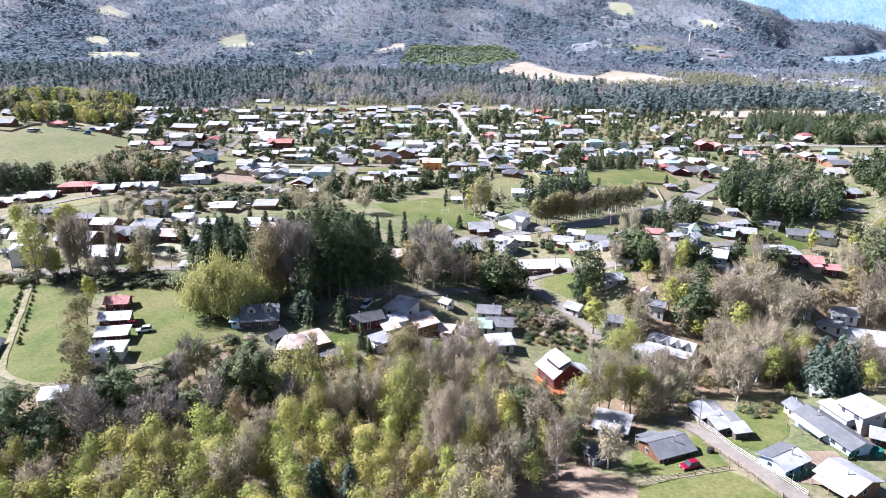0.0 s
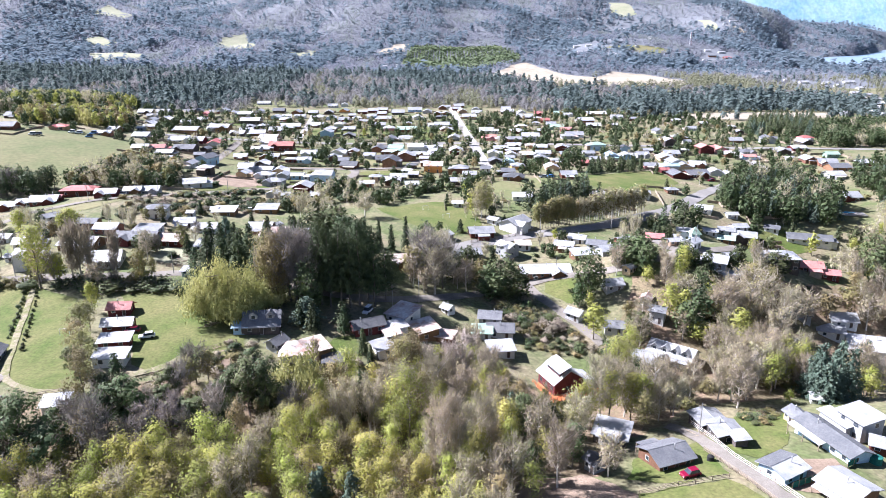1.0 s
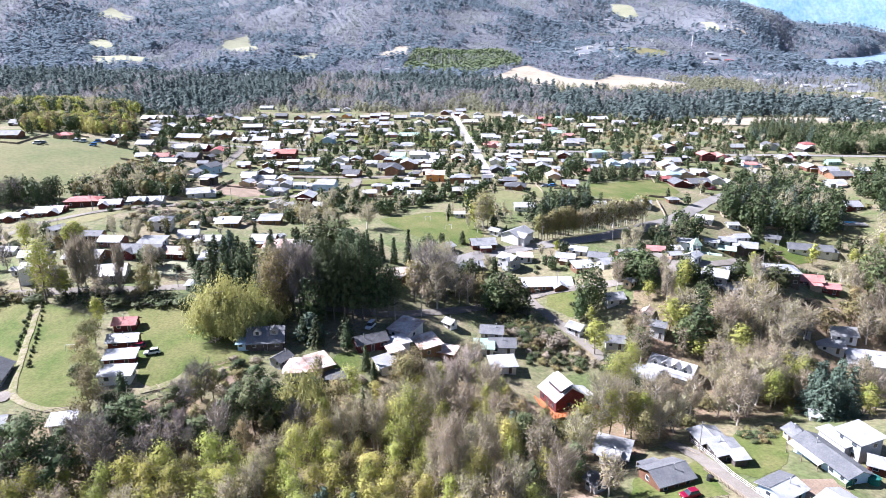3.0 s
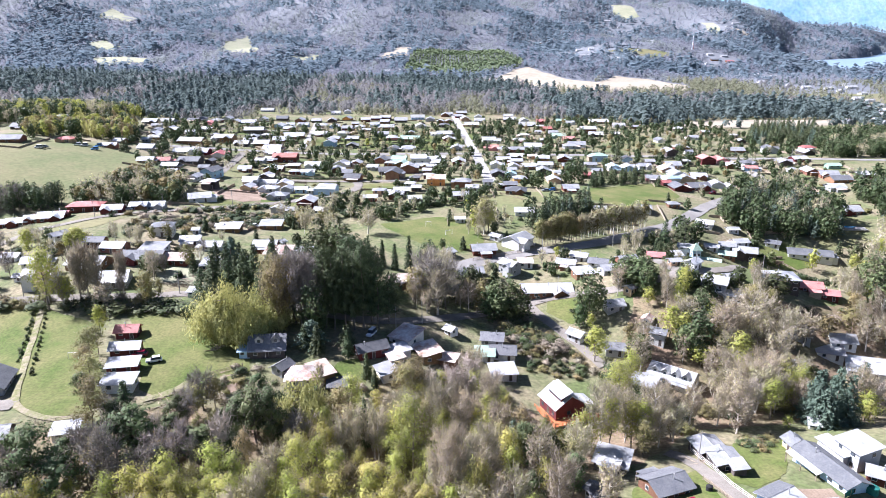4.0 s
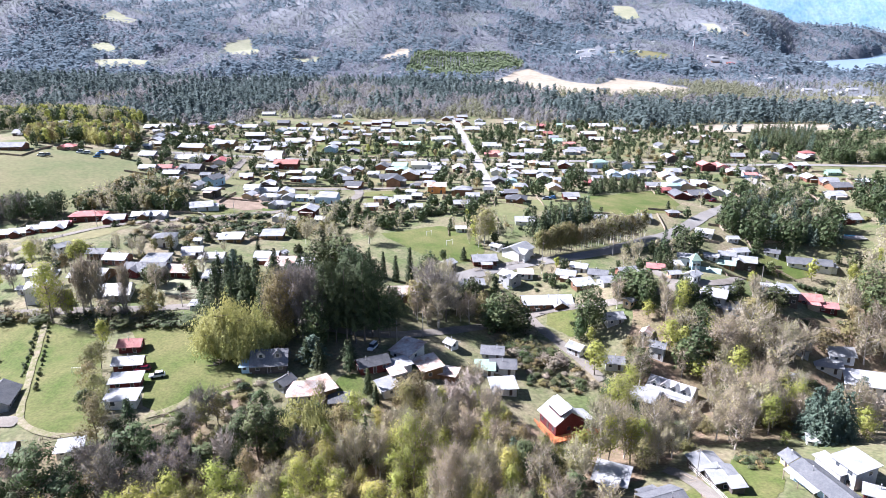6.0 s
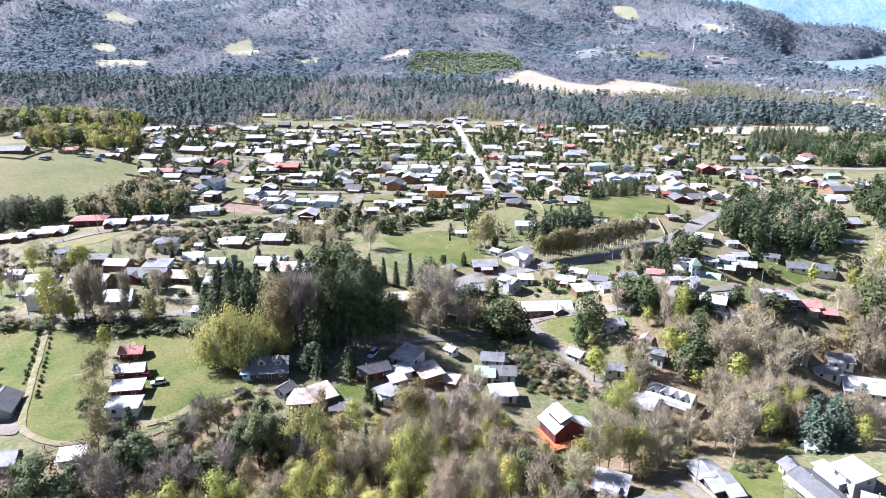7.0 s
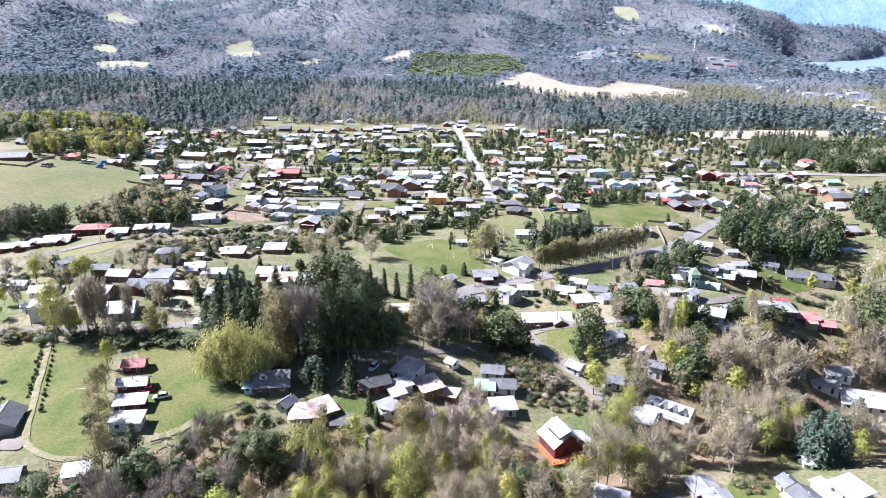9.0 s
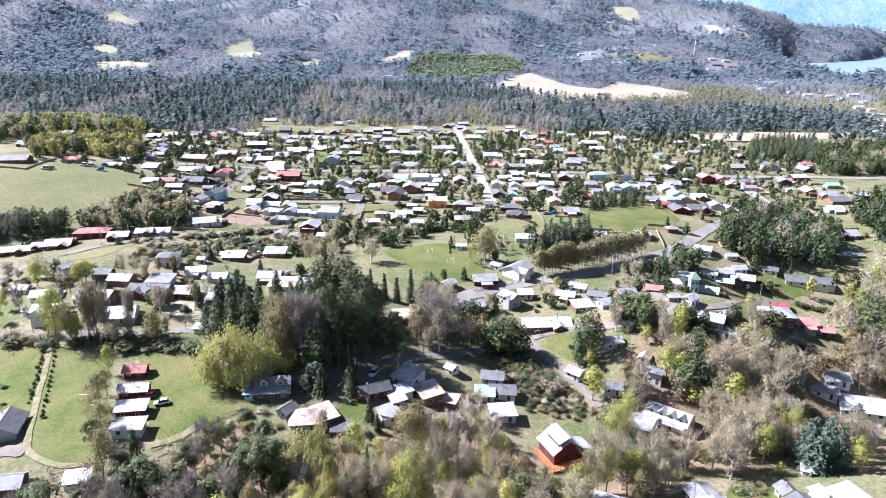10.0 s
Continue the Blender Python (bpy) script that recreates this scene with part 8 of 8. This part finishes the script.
wood([(34, 257), (48, 256), (44, 235), (30, 240)], 5, 3, 5, {"shrub": 3, "dry_shrub": 3, "bare": 2}, 0.9)
wood([(71, 210), (110, 225), (124, 214), (104, 209), (87, 207)], 7, 6, 9, {"bare": 4, "young": 2, "shrub": 2}, 0.9)
wood([(-51, 157), (-29, 154), (-23, 152), (-35, 151)], 5, 4, 7, {"shrub": 3, "dry_shrub": 2}, 0.9)
wood([(-157, 194), (-142, 192), (-119, 155), (-131, 157)], 9, 4, 6, {"shrub": 3, "young": 1}, 0.9)
wood([(-74, 147), (-66, 152), (-59, 152), (-55, 150), (-70, 142)], 4, 4, 8, {"dark_bare": 2, "dry_shrub": 4}, 0.9)
wood([(52, 282), (105, 305), (125, 315), (106, 289), (82, 281)], 6, 4, 8, {"evergreen": 3, "bare": 3, "shrub": 3}, 0.95)
wood([(-110, 126), (-82, 129), (-74, 119), (-72, 107), (-95, 103)], 4.6, 7, 11, {"evergreen": 4, "dark_bare": 3, "conifer": 1}, 0.8)
wood([(38, 151), (43, 168), (67, 173), (106, 177), (129, 181), (117, 159), (103, 164), (79, 153), (63, 151), (45, 133), (31, 126), (21, 124), (-3, 125), (-3, 143), (25, 150)], 5.5, 7, 13, {"shrub": 3, "olive_shrub": 3, "dry_shrub": 4}, 0.6)
wood([(52, 182), (63, 210), (87, 206), (118, 209), (161, 227), (165, 212), (148, 181), (126, 184), (94, 175), (65, 163)], 6.5, 7, 13, {"shrub": 4, "olive_shrub": 3, "dry_shrub": 3}, 0.6)
wood([(50, 183), (59, 199), (65, 209), (87, 206), (118, 209), (161, 227), (165, 212), (148, 181), (126, 184), (94, 175), (65, 163), (45, 151)], 6.5, 6, 10.5, {"bare": 6, "young": 2, "olive": 2, "evergreen": 3}, 0.5)
wood([(71, 143), (81, 146), (81, 139), (73, 135)], 2.2, 4, 6, {"shrub": 3, "olive_shrub": 1}, 0.5)
wood([(55, 226), (90, 215), (123, 212), (94, 199), (58, 200)], 5.2, 6, 11, {"bare": 5, "young": 3, "evergreen": 3, "olive": 1}, 0.5)
wood([(-189, 264), (-159, 255), (-149, 241), (-175, 243)], 6, 3, 6, {"shrub": 3, "dry_shrub": 3, "bare": 2}, 0.9)
wood([(-157, 213), (-93, 212), (-89, 208), (-154, 208)], 5.5, 4, 9, {"shrub": 3, "bare": 3, "young": 2, "dark_bare": 2}, 0.7)
wood([(19, 320), (41, 321), (39, 302), (20, 290)], 5.5, 4, 8, {"bare": 3, "evergreen": 3, "shrub": 2}, 0.85)
wood([(146, 385), (182, 414), (230, 426), (222, 402), (163, 368), (133, 338)], 6, 4, 9, {"evergreen": 4, "bare": 3, "shrub": 3}, 0.9)
wood([(78, 216), (90, 208), (85, 206), (75, 209)], 4.5, 4, 8, {"shrub": 3, "evergreen": 3}, 0.8)
wood([(121, 212), (196, 278), (154, 215), (122, 204)], 5.5, 5, 9, {"bare": 6, "evergreen": 1, "young": 2}, 0.5)
wood([(38, 216), (42, 204), (50, 198), (52, 211), (45, 223)], 6, 4, 8, {"young": 3, "evergreen": 2, "shrub": 3}, 0.85)
wood([(-24, 165), (-5, 173), (11, 172), (24, 170), (21, 159), (-5, 155), (-23, 152)], 5, 6, 10, {"pale_bare": 5, "bare": 2, "dry_shrub": 3, "olive": 1}, 0.6)
wood([(74, 287), (99, 286), (112, 284), (78, 221), (65, 232)], 6.5, 3, 6, {"shrub": 4, "bare": 2, "evergreen": 2}, 0.95)
wood([(20, 199), (30, 203), (40, 190), (46, 182), (42, 176), (24, 178)], 3.2, 3.5, 7, {"shrub": 4, "olive_shrub": 4, "dry_shrub": 4}, 0.3)
wood([(-66, 160), (-50, 168), (-44, 160), (-50, 150), (-62, 150)], 3.4, 4, 8, {"shrub": 3, "olive_shrub": 3, "dry_shrub": 2}, 0.5)
wood([(-150, 292), (-130, 306), (-108, 322), (-88, 334), (-84, 328), (-106, 314), (-128, 298), (-148, 282)], 3.2, 5, 9, {"shrub": 5, "olive_shrub": 2, "dry_shrub": 3}, 0.3)
wood([(-100, 300), (-60, 330), (-40, 320), (-60, 290), (-90, 282)], 5.0, 5, 10, {"shrub": 5, "olive_shrub": 3, "bare": 1}, 0.7)
# single trees
for kind, x, y, high, wide in [("willow", -62.4, 178.5, 15, 0.95), ("willow", -70.3, 182.0, 11, 0.85), ("olive", -53.6, 191.9, 21, 1), ("dark_bare", -46.1, 187.8, 22, 1), ("dark_bare", -43.6, 191.0, 20, 1), ("olive", -50.6, 194.6, 19, 1), ("willow", -34.7, 142.2, 8.5, 1), ("willow", -56.2, 180.9, 11, 0.8), ("olive", -98.7, 201.8, 9.5, 0.55), ("olive", -92.8, 201.1, 9, 0.5), ("willow", -137.4, 211.0, 8, 0.5), ("poplar", -118.7, 200.8, 17, 1), ("poplar", -116.3, 201.5, 18.5, 1), ("poplar", -112.6, 200.7, 17.5, 1), ("poplar", -110.2, 201.7, 18, 1), ("poplar", -105.7, 203.5, 15, 1), ("poplar", -114.8, 201.8, 16, 1), ("young", -124.5, 198.2, 13.5, 1), ("young", -122.1, 199.3, 11, 1), ("young", -138.5, 239.1, 9.5, 1.5), ("young", -141.1, 237.8, 8, 1.3), ("olive", -97.3, 164.0, 11, 1.2), ("olive", -89.8, 150.4, 10.5, 1.3)]:
    lone(kind, x, y, high, wide)
for kind, x, y, high, wide in [("olive", -94.4, 156.1, 10, 1.2), ("evergreen", -90.3, 146.6, 8, 1), ("olive", -98.2, 169.7, 9, 1.1), ("young", -102.8, 181.0, 10, 0.9), ("olive", -80.0, 136.1, 11.5, 0.9), ("evergreen", -76.7, 135.7, 12, 0.8), ("conifer", -72.3, 136.1, 12, 0.9), ("conifer", -76.1, 139.0, 11, 1), ("evergreen", -48.1, 150.8, 8, 1.2), ("evergreen", -50.7, 145.0, 7, 1.3), ("evergreen", -48.6, 173.9, 5, 1), ("conifer", -36.8, 172.4, 9.5, 1), ("conifer", -40.8, 174.6, 8, 1), ("conifer", -28.2, 172.3, 8.5, 0.8), ("conifer", -21.9, 163.8, 8, 0.8), ("conifer", -19.4, 159.9, 6, 0.8), ("olive", -10.2, 153.2, 14, 1), ("olive", -7.3, 154.6, 12, 0.9), ("conifer", -19.3, 138.6, 9, 0.6), ("young", -28.2, 131.6, 12, 0.7), ("young", -9.8, 133.3, 11, 1.5), ("young", -6.4, 132.6, 10, 1.3), ("young", -13.8, 133.0, 10, 1.2)]:
    lone(kind, x, y, high, wide)
for kind, x, y, high, wide in [("evergreen", 46.2, 201.6, 11.5, 1), ("evergreen", 44.3, 203.4, 9, 0.9), ("evergreen", 18.5, 216.1, 9.5, 1.1), ("evergreen", 22.4, 214.5, 8, 1), ("evergreen", 15.1, 217.7, 8, 1), ("evergreen", 35.3, 225.2, 6, 0.7), ("blue_pine", 99.7, 160.4, 12.5, 1.1), ("blue_pine", 103.8, 159.4, 13.5, 1.1), ("blue_pine", 112.3, 166.1, 11, 1), ("blue_pine", 100.4, 166.7, 10, 1), ("young", 107.6, 149.6, 7.5, 1.1), ("young", 110.5, 155.3, 6.5, 1.1), ("blue_pine", 99.7, 182.8, 7, 1), ("young", 87.5, 150.4, 4.5, 1.2), ("young", 169.4, 292.8, 11, 1), ("conifer", 119.6, 467.8, 14.5, 1), ("evergreen", 52.0, 370.1, 11.5, 0.9), ("evergreen", 49.1, 372.9, 9, 0.9), ("evergreen", 73.3, 386.7, 14, 1), ("evergreen", 79.3, 386.1, 11, 1), ("evergreen", 69.7, 389.3, 10, 0.9), ("evergreen", 32.2, 592.0, 10, 1.1), ("evergreen", 38.8, 586.2, 11, 1.1)]:
    lone(kind, x, y, high, wide)
for kind, x, y, high, wide in [("evergreen", 46.2, 599.0, 11, 1), ("evergreen", 57.0, 605.9, 9, 1), ("evergreen", 24.8, 537.6, 9, 1.1), ("evergreen", 29.0, 512.9, 8, 1.1), ("evergreen", -3.0, 404.6, 9.5, 1.1), ("evergreen", -6.6, 407.8, 8, 1), ("evergreen", 15.6, 407.1, 8.5, 0.9), ("evergreen", -91.0, 462.2, 8.5, 0.9), ("evergreen", -77.2, 417.1, 9, 1.1), ("evergreen", -74.9, 420.7, 8, 1), ("evergreen", -66.5, 406.1, 7, 0.8), ("young", -61.7, 520.7, 7.5, 0.9), ("evergreen", -62.1, 580.7, 8, 1.1), ("evergreen", -162.1, 624.3, 10, 0.7), ("evergreen", -45.7, 392.7, 6, 1), ("conifer", -199.9, 410.9, 10, 0.9), ("conifer", -197.6, 411.2, 8, 0.9), ("evergreen", -175.9, 407.1, 11, 0.7), ("evergreen", -171.1, 380.2, 7, 1.2), ("evergreen", -205.8, 519.1, 7, 1.5), ("evergreen", -198.6, 519.5, 7, 1.5), ("evergreen", -96.5, 492.5, 6, 1.3), ("evergreen", -85.6, 490.2, 6, 1.5)]:
    lone(kind, x, y, high, wide)
for kind, x, y, high, wide in [("pine", -202.8, 304.0, 13, 1), ("pine", -185.5, 307.1, 14, 1.05), ("pine", -186.7, 303.3, 12, 1), ("pine", -204.1, 300.7, 9, 1), ("cypress", -29.7, 239.6, 11.5, 1), ("cypress", -24.2, 238.2, 11, 1.1), ("cypress", -19.5, 236.9, 10.5, 1.2), ("cypress", -14.2, 238.9, 14, 1), ("conifer", -44.4, 269.0, 10, 1), ("conifer", -47.8, 260.7, 9, 1), ("young", 10.3, 320.5, 8, 0.9), ("evergreen", 12.8, 327.6, 9.5, 0.8), ("bare", 16.5, 285.7, 14, 0.9), ("young", 18.7, 288.6, 14, 0.9), ("bare", 14.5, 288.2, 12, 0.9), ("young", 12.6, 290.8, 10, 1), ("bare", -2.0, 259.0, 9, 0.8), ("young", 45.3, 261.9, 5, 1.3), ("conifer", 64.2, 225.7, 9, 1.2), ("conifer", 66.2, 223.0, 8.5, 1.2), ("evergreen", 69.9, 220.4, 6.5, 1), ("evergreen", 98.2, 295.4, 11, 1), ("evergreen", 110.3, 304.2, 12, 1.1)]:
    lone(kind, x, y, high, wide)
for kind, x, y, high, wide in [("evergreen", 118.8, 304.6, 11, 1), ("conifer", 166.5, 307.3, 9, 0.7), ("shrub", 48.1, 243.5, 3, 1.5), ("evergreen", 99.1, 213.4, 7, 1), ("evergreen", 83.8, 211.4, 6, 1), ("bare", 9.8, 285.8, 7, 0.8), ("dark_bare", -4.7, 220.9, 12, 1.2), ("dark_bare", -8.0, 228.9, 11, 1.2), ("olive", -11.3, 209.8, 9, 1.2), ("evergreen", -101.9, 225.5, 6.5, 1.1), ("conifer", -90.1, 224.3, 8, 1), ("pale_bare", -5.0, 154.9, 10, 1), ("pale_bare", 1.1, 157.9, 10, 1), ("pale_bare", 7.4, 158.9, 9, 1), ("pale_bare", 12.1, 159.7, 9, 1), ("pale_bare", 89.9, 188.3, 8, 1.4), ("pale_bare", 94.7, 186.4, 7, 1.3), ("bare", -33.0, 154.9, 9, 0.6)]:
    lone(kind, x, y, high, wide)
# tall trees in a row along the grey road
row_a, row_b = (39.9, 274.9), (95.5, 310.4)
for i in range(44):
    k = i / 43
    tree("olive" if i % 3 == 0 or i < 16 else "bare", row_a[0] + (row_b[0] - row_a[0]) * k, row_a[1] + (row_b[1] - row_a[1]) * k, tree_rng.uniform(9.5, 13.5), 0.9)
# hedges
for (x0, y0), (x1, y1), high in (((4, 358), (30, 370), 2.6), ((-65, 497), (19, 508), 1.6), ((-103, 569), (-46, 582), 1.5), ((-103, 515), (-67, 513), 1.4), ((70, 496), (117, 497), 2), ((35, 364), (46, 339), 1.5), ((-27, 322), (-4, 332), 3), ((-75, 413), (-68, 403), 2), ((162, 289), (176, 281), 2.5), ((31, 415), (35, 376), 2), ((-61, 533), (-25, 536), 1.3), ((-194, 431), (-161, 376), 1.8), ((-107, 393), (-54, 401), 1.2), ((-31, 384), (-11, 375), 2), ((147, 482), (202, 475), 1.8), ((119, 423), (131, 425), 2.2), ((-182, 559), (-129, 601), 1.2), ((-201, 476), (-176, 496), 1.3)):
    n = int(math.hypot(x1 - x0, y1 - y0) / (high * 1.0)) + 1
    for i in range(n + 1):
        tree("shrub", x0 + (x1 - x0) * i / n + tree_rng.uniform(-0.3, 0.3), y0 + (y1 - y0) * i / n, high * tree_rng.uniform(0.8, 1.2), 1.0)
# clipped bushes along the drive
for (x0, y0), (x1, y1) in (((-132.1, 197.0), (-119.3, 167.0)), ((-128.3, 197.6), (-111.2, 159.4))):
    for i in range(15):
        k = i / 14
        tree("shrub", x0 + (x1 - x0) * k + tree_rng.uniform(-0.3, 0.3), y0 + (y1 - y0) * k, tree_rng.uniform(0.9, 1.7), 0.8)


# bushes and small trees in the yards of the village
for fx, fy, fr in FOOT:
    if not 225 < fy < 720:
        continue
    for i in range(tree_rng.choice((1, 2, 2, 3))):
        a = tree_rng.uniform(-0.5, math.pi + 0.5)
        d = fr + tree_rng.uniform(1.2, 5.0)
        kind = tree_rng.choice(("shrub", "shrub", "evergreen", "evergreen", "bare", "olive_shrub", "conifer"))
        high = tree_rng.uniform(1.4, 2.8) if "shrub" in kind else tree_rng.uniform(3.0, 7.5)
        x, y = fx + math.cos(a) * d, fy + math.sin(a) * d
        if clear(x, y, high, 0.9):
            tree(kind, x, y, high, 1.5 if "shrub" in kind else 1.15)


def yard_fences():
    """Board fences between the yards of the village, seen from afar."""
    rng = random.Random(8)
    V, F = [], []
    for fx, fy, fr in FOOT:
        if not 285 < fy < 720:
            continue
        w, d, turn = fr + rng.uniform(2, 7), fr + rng.uniform(2, 6), rng.uniform(-0.12, 0.12)
        corners = [(-w, -d), (w, -d), (w, d), (-w, d)]
        pts = [(fx + a * math.cos(turn) - b * math.sin(turn), fy + a * math.sin(turn) + b * math.cos(turn)) for a, b in corners]
        high = rng.uniform(0.9, 1.4)
        for i in rng.sample(range(4), rng.choice((1, 1, 2, 2))):
            a, b = np.array(pts[i]), np.array(pts[(i + 1) % 4])
            k = max(2, int(np.hypot(*(b - a)) / 5))
            side = np.array((-(b - a)[1], (b - a)[0])) / np.hypot(*(b - a)) * 0.05
            for j in range(k):
                p, q = a + (b - a) * j / k, a + (b - a) * (j + 0.97) / k
                if not all(clear(*(p + (q - p) * u), 0.1, 0.0) for u in (0, 0.5, 1)):
                    continue
                n = len(V)
                for e in (p - side, q - side, q + side, p + side):
                    z = ground_at(e[0], e[1])
                    V.append((e[0], e[1], z - 0.2))
                    V.append((e[0], e[1], z + high))
                F += [(n, n + 2, n + 3, n + 1), (n + 2, n + 4, n + 5, n + 3), (n + 4, n + 6, n + 7, n + 5), (n + 6, n, n + 1, n + 7), (n + 1, n + 3, n + 5, n + 7)]
    ob = mesh_object("yard_fences", V, F, "weathered_wood")
    tagged(ob, "grey weathered board fences between the village yards", "fence", kind="stuff")


yard_fences()
plant()


# ---- far woods ----
def far_wood(name, spots, high, mat, label, cone=False, facets=13, slim=1.0):
    """A wood seen from afar: every crown a loose shell of outward facets."""
    rng = np.random.default_rng(len(spots))
    P = np.array(spots)
    n = len(P)
    base = np.stack([P[:, 0], P[:, 1], land(P[:, 0], P[:, 1])], 1)
    flat = facets < 10 and not cone
    hgt = high * rng.uniform(0.55, 1.35, n) * P[:, 2] * (0.75 if flat else 1)
    V = np.empty((n, facets, 3, 3))
    for k in range(facets):
        a = 2.4 * k + rng.uniform(0, 6.28, n)
        t = (k + rng.uniform(0.2, 0.8, n)) / facets
        if cone:
            r = (0.30 * hgt * (1 - t * 0.92)) * rng.uniform(0.7, 1.2, n)
        else:
            r = (0.5 if flat else 0.36) * hgt * np.sqrt(np.clip(1 - (2 * t - 0.95) ** 2, 0.05, 1)) * rng.uniform(0.7, 1.25, n)
        z = hgt * (0.12 + 0.82 * t)
        c = np.stack([np.cos(a) * r * 0.72, np.sin(a) * r * 0.72, z], 1)
        nrm = np.stack([np.cos(a), np.sin(a), (1.7 if facets < 10 else 0.85) + (t - 0.3) * 1.3], 1) + rng.normal(0, 0.12, (n, 3))
        nrm /= np.linalg.norm(nrm, axis=1)[:, None]
        u = np.cross(nrm, np.array([0, 0, 1.0]) + rng.normal(0, 0.25, (n, 3)))
        u /= np.linalg.norm(u, axis=1)[:, None]
        v = np.cross(nrm, u)
        s = (hgt * (rng.uniform(0.075, 0.125, n) if facets > 9 else rng.uniform(0.2, 0.31, n)))[:, None]
        for j, (p, w) in enumerate(((-1, -0.7), (1, -0.7), (0.1, 1.15))):
            V[:, k, j] = base + c + u * s * p * slim + v * s * w * (-1 if cone else 1) / slim ** 0.7
    me = bpy.data.meshes.new(name)
    tot = n * facets * 3
    me.vertices.add(tot)
    me.vertices.foreach_set("co", V.reshape(-1))
    me.loops.add(tot)
    me.loops.foreach_set("vertex_index", np.arange(tot, dtype=np.int32))
    me.polygons.add(n * facets)
    me.polygons.foreach_set("loop_start", np.arange(0, tot, 3, dtype=np.int32))
    me.polygons.foreach_set("loop_total", np.full(n * facets, 3, dtype=np.int32))
    me.materials.append(MATS[mat])
    me.update(calc_edges=True)
    ob = new(name, me)
    return tagged(ob, label, "woods", kind="stuff")


def far_spots():
    """Where far trees stand, by kind: bare, budding, conifer."""
    rng = random.Random(3)
    kinds = {"bare": [], "bud": [], "conifer": [], "evergreen": []}
    taken = set()
    for fx, fy, fr in FOOT_A[FOOT_A[:, 1] > 560]:
        k = int(fr / 8) + 1
        for i in range(-k, k + 1):
            for j in range(-2 * k, k + 1):
                taken.add((int(fx // 8) + i, int(fy // 8) + j))
    boxes = [(min(p[0] for p in f), max(p[0] for p in f), min(p[1] for p in f), max(p[1] for p in f), f) for f in FAR_FIELDS]
    y = 600.0
    while y < 4650:
        step = 7.5 + max(0, y - 1100) * 0.0038
        half = 0.74 * y + 60
        x = -half
        while x < half:
            px, py = x + rng.uniform(-0.5, 0.5) * step, y + rng.uniform(-0.5, 0.5) * step
            x += step
            edge = 765 if px < 60 else (705 if px < 180 else 665 + 40 * noise.noise((px * 0.01, 0, 0)))
            if px < -210:
                edge = 640
            if py < edge + 15 * noise.noise((px * 0.03, 3, 0)):
                continue
            if px > 700 and py > 1450 and land(px, py) < 12.4:
                continue
            if (int(px // 8), int(py // 8)) in taken:
                continue
            if any(a <= px <= b and c <= py <= d and inside(px, py, f) for a, b, c, d, f in boxes):
                continue
            a = 1.15 * noise.noise((px * 0.0045, py * 0.0022, 1.0)) + 0.75 * noise.noise((px * 0.017, py * 0.008, 4.0)) + rng.uniform(-0.22, 0.22)
            band = 950 + 60 * noise.noise((px * 0.004, 2.0, 0)) if px < 150 else 810
            a += 0.2 * math.exp(-((py - band) / 150) ** 2) - (0.25 if 600 < py < 790 and px < 150 else 0)
            if 170 < px < 360 and 1290 < py < 1760:
                a = rng.uniform(-0.25, 0.12)
            gap = noise.noise((px * 0.004, py * 0.0025, 9.0))
            town = px > 500 and py < 1500
            if (gap > 0.42 and py > 1150 and rng.random() < 0.6) or (town and rng.random() < 0.5):
                continue
            big = (1.0 + max(0, step - 7.5) * 0.06) * (0.8 if town else 1)
            if a > (0.2 if py < 1150 else 0.02):
                kinds["conifer" if rng.random() < 0.28 else "evergreen"].append((px, py, big * rng.uniform(0.7, 1.45)))
            elif a < (-0.22 if py < 1250 else -0.45):
                kinds["bud"].append((px, py, big))
            else:
                kinds["bare"].append((px, py, big))
        y += step * 0.95
    return kinds


KNOLL = [(-92, 1416), (-89, 1660), (-49, 1953), (60, 1990), (167, 1529), (154, 1404), (43, 1337), (-35, 1393)]
FAR_FIELDS.append(KNOLL)
spots = far_spots()
# trees past 1250 m take the tones with blue haze mixed in
for near_by, mats in ((True, ("far_bare", "far_bud", "far_conifer")), (False, ("hazy_hill_bare", "hazy_hill_bud", "hazy_hill_conifer"))):
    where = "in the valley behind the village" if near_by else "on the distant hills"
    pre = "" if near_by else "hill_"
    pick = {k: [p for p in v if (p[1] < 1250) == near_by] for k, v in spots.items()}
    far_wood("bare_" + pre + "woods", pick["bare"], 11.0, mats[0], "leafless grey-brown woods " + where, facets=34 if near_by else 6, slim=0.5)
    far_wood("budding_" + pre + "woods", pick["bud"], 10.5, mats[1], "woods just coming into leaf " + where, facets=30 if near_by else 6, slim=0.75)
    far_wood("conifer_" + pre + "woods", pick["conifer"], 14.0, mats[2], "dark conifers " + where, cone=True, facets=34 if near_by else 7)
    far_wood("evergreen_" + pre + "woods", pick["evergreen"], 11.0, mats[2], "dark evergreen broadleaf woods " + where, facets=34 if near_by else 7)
# young plantation on the knoll
knoll = KNOLL
rng_k = random.Random(2)
rowsk = []
yy = min(p[1] for p in knoll)
while yy < max(p[1] for p in knoll):
    xx = min(p[0] for p in knoll)
    while xx < max(p[0] for p in knoll):
        if inside(xx, yy, knoll):
            rowsk.append((xx + rng_k.uniform(-1.5, 1.5), yy + rng_k.uniform(-1.5, 1.5), 1.0))
        xx += 6.5
    yy += 7.5
far_wood("plantation", rowsk, 8.0, "plantation", "dense young bright green pine plantation", cone=True, facets=9)
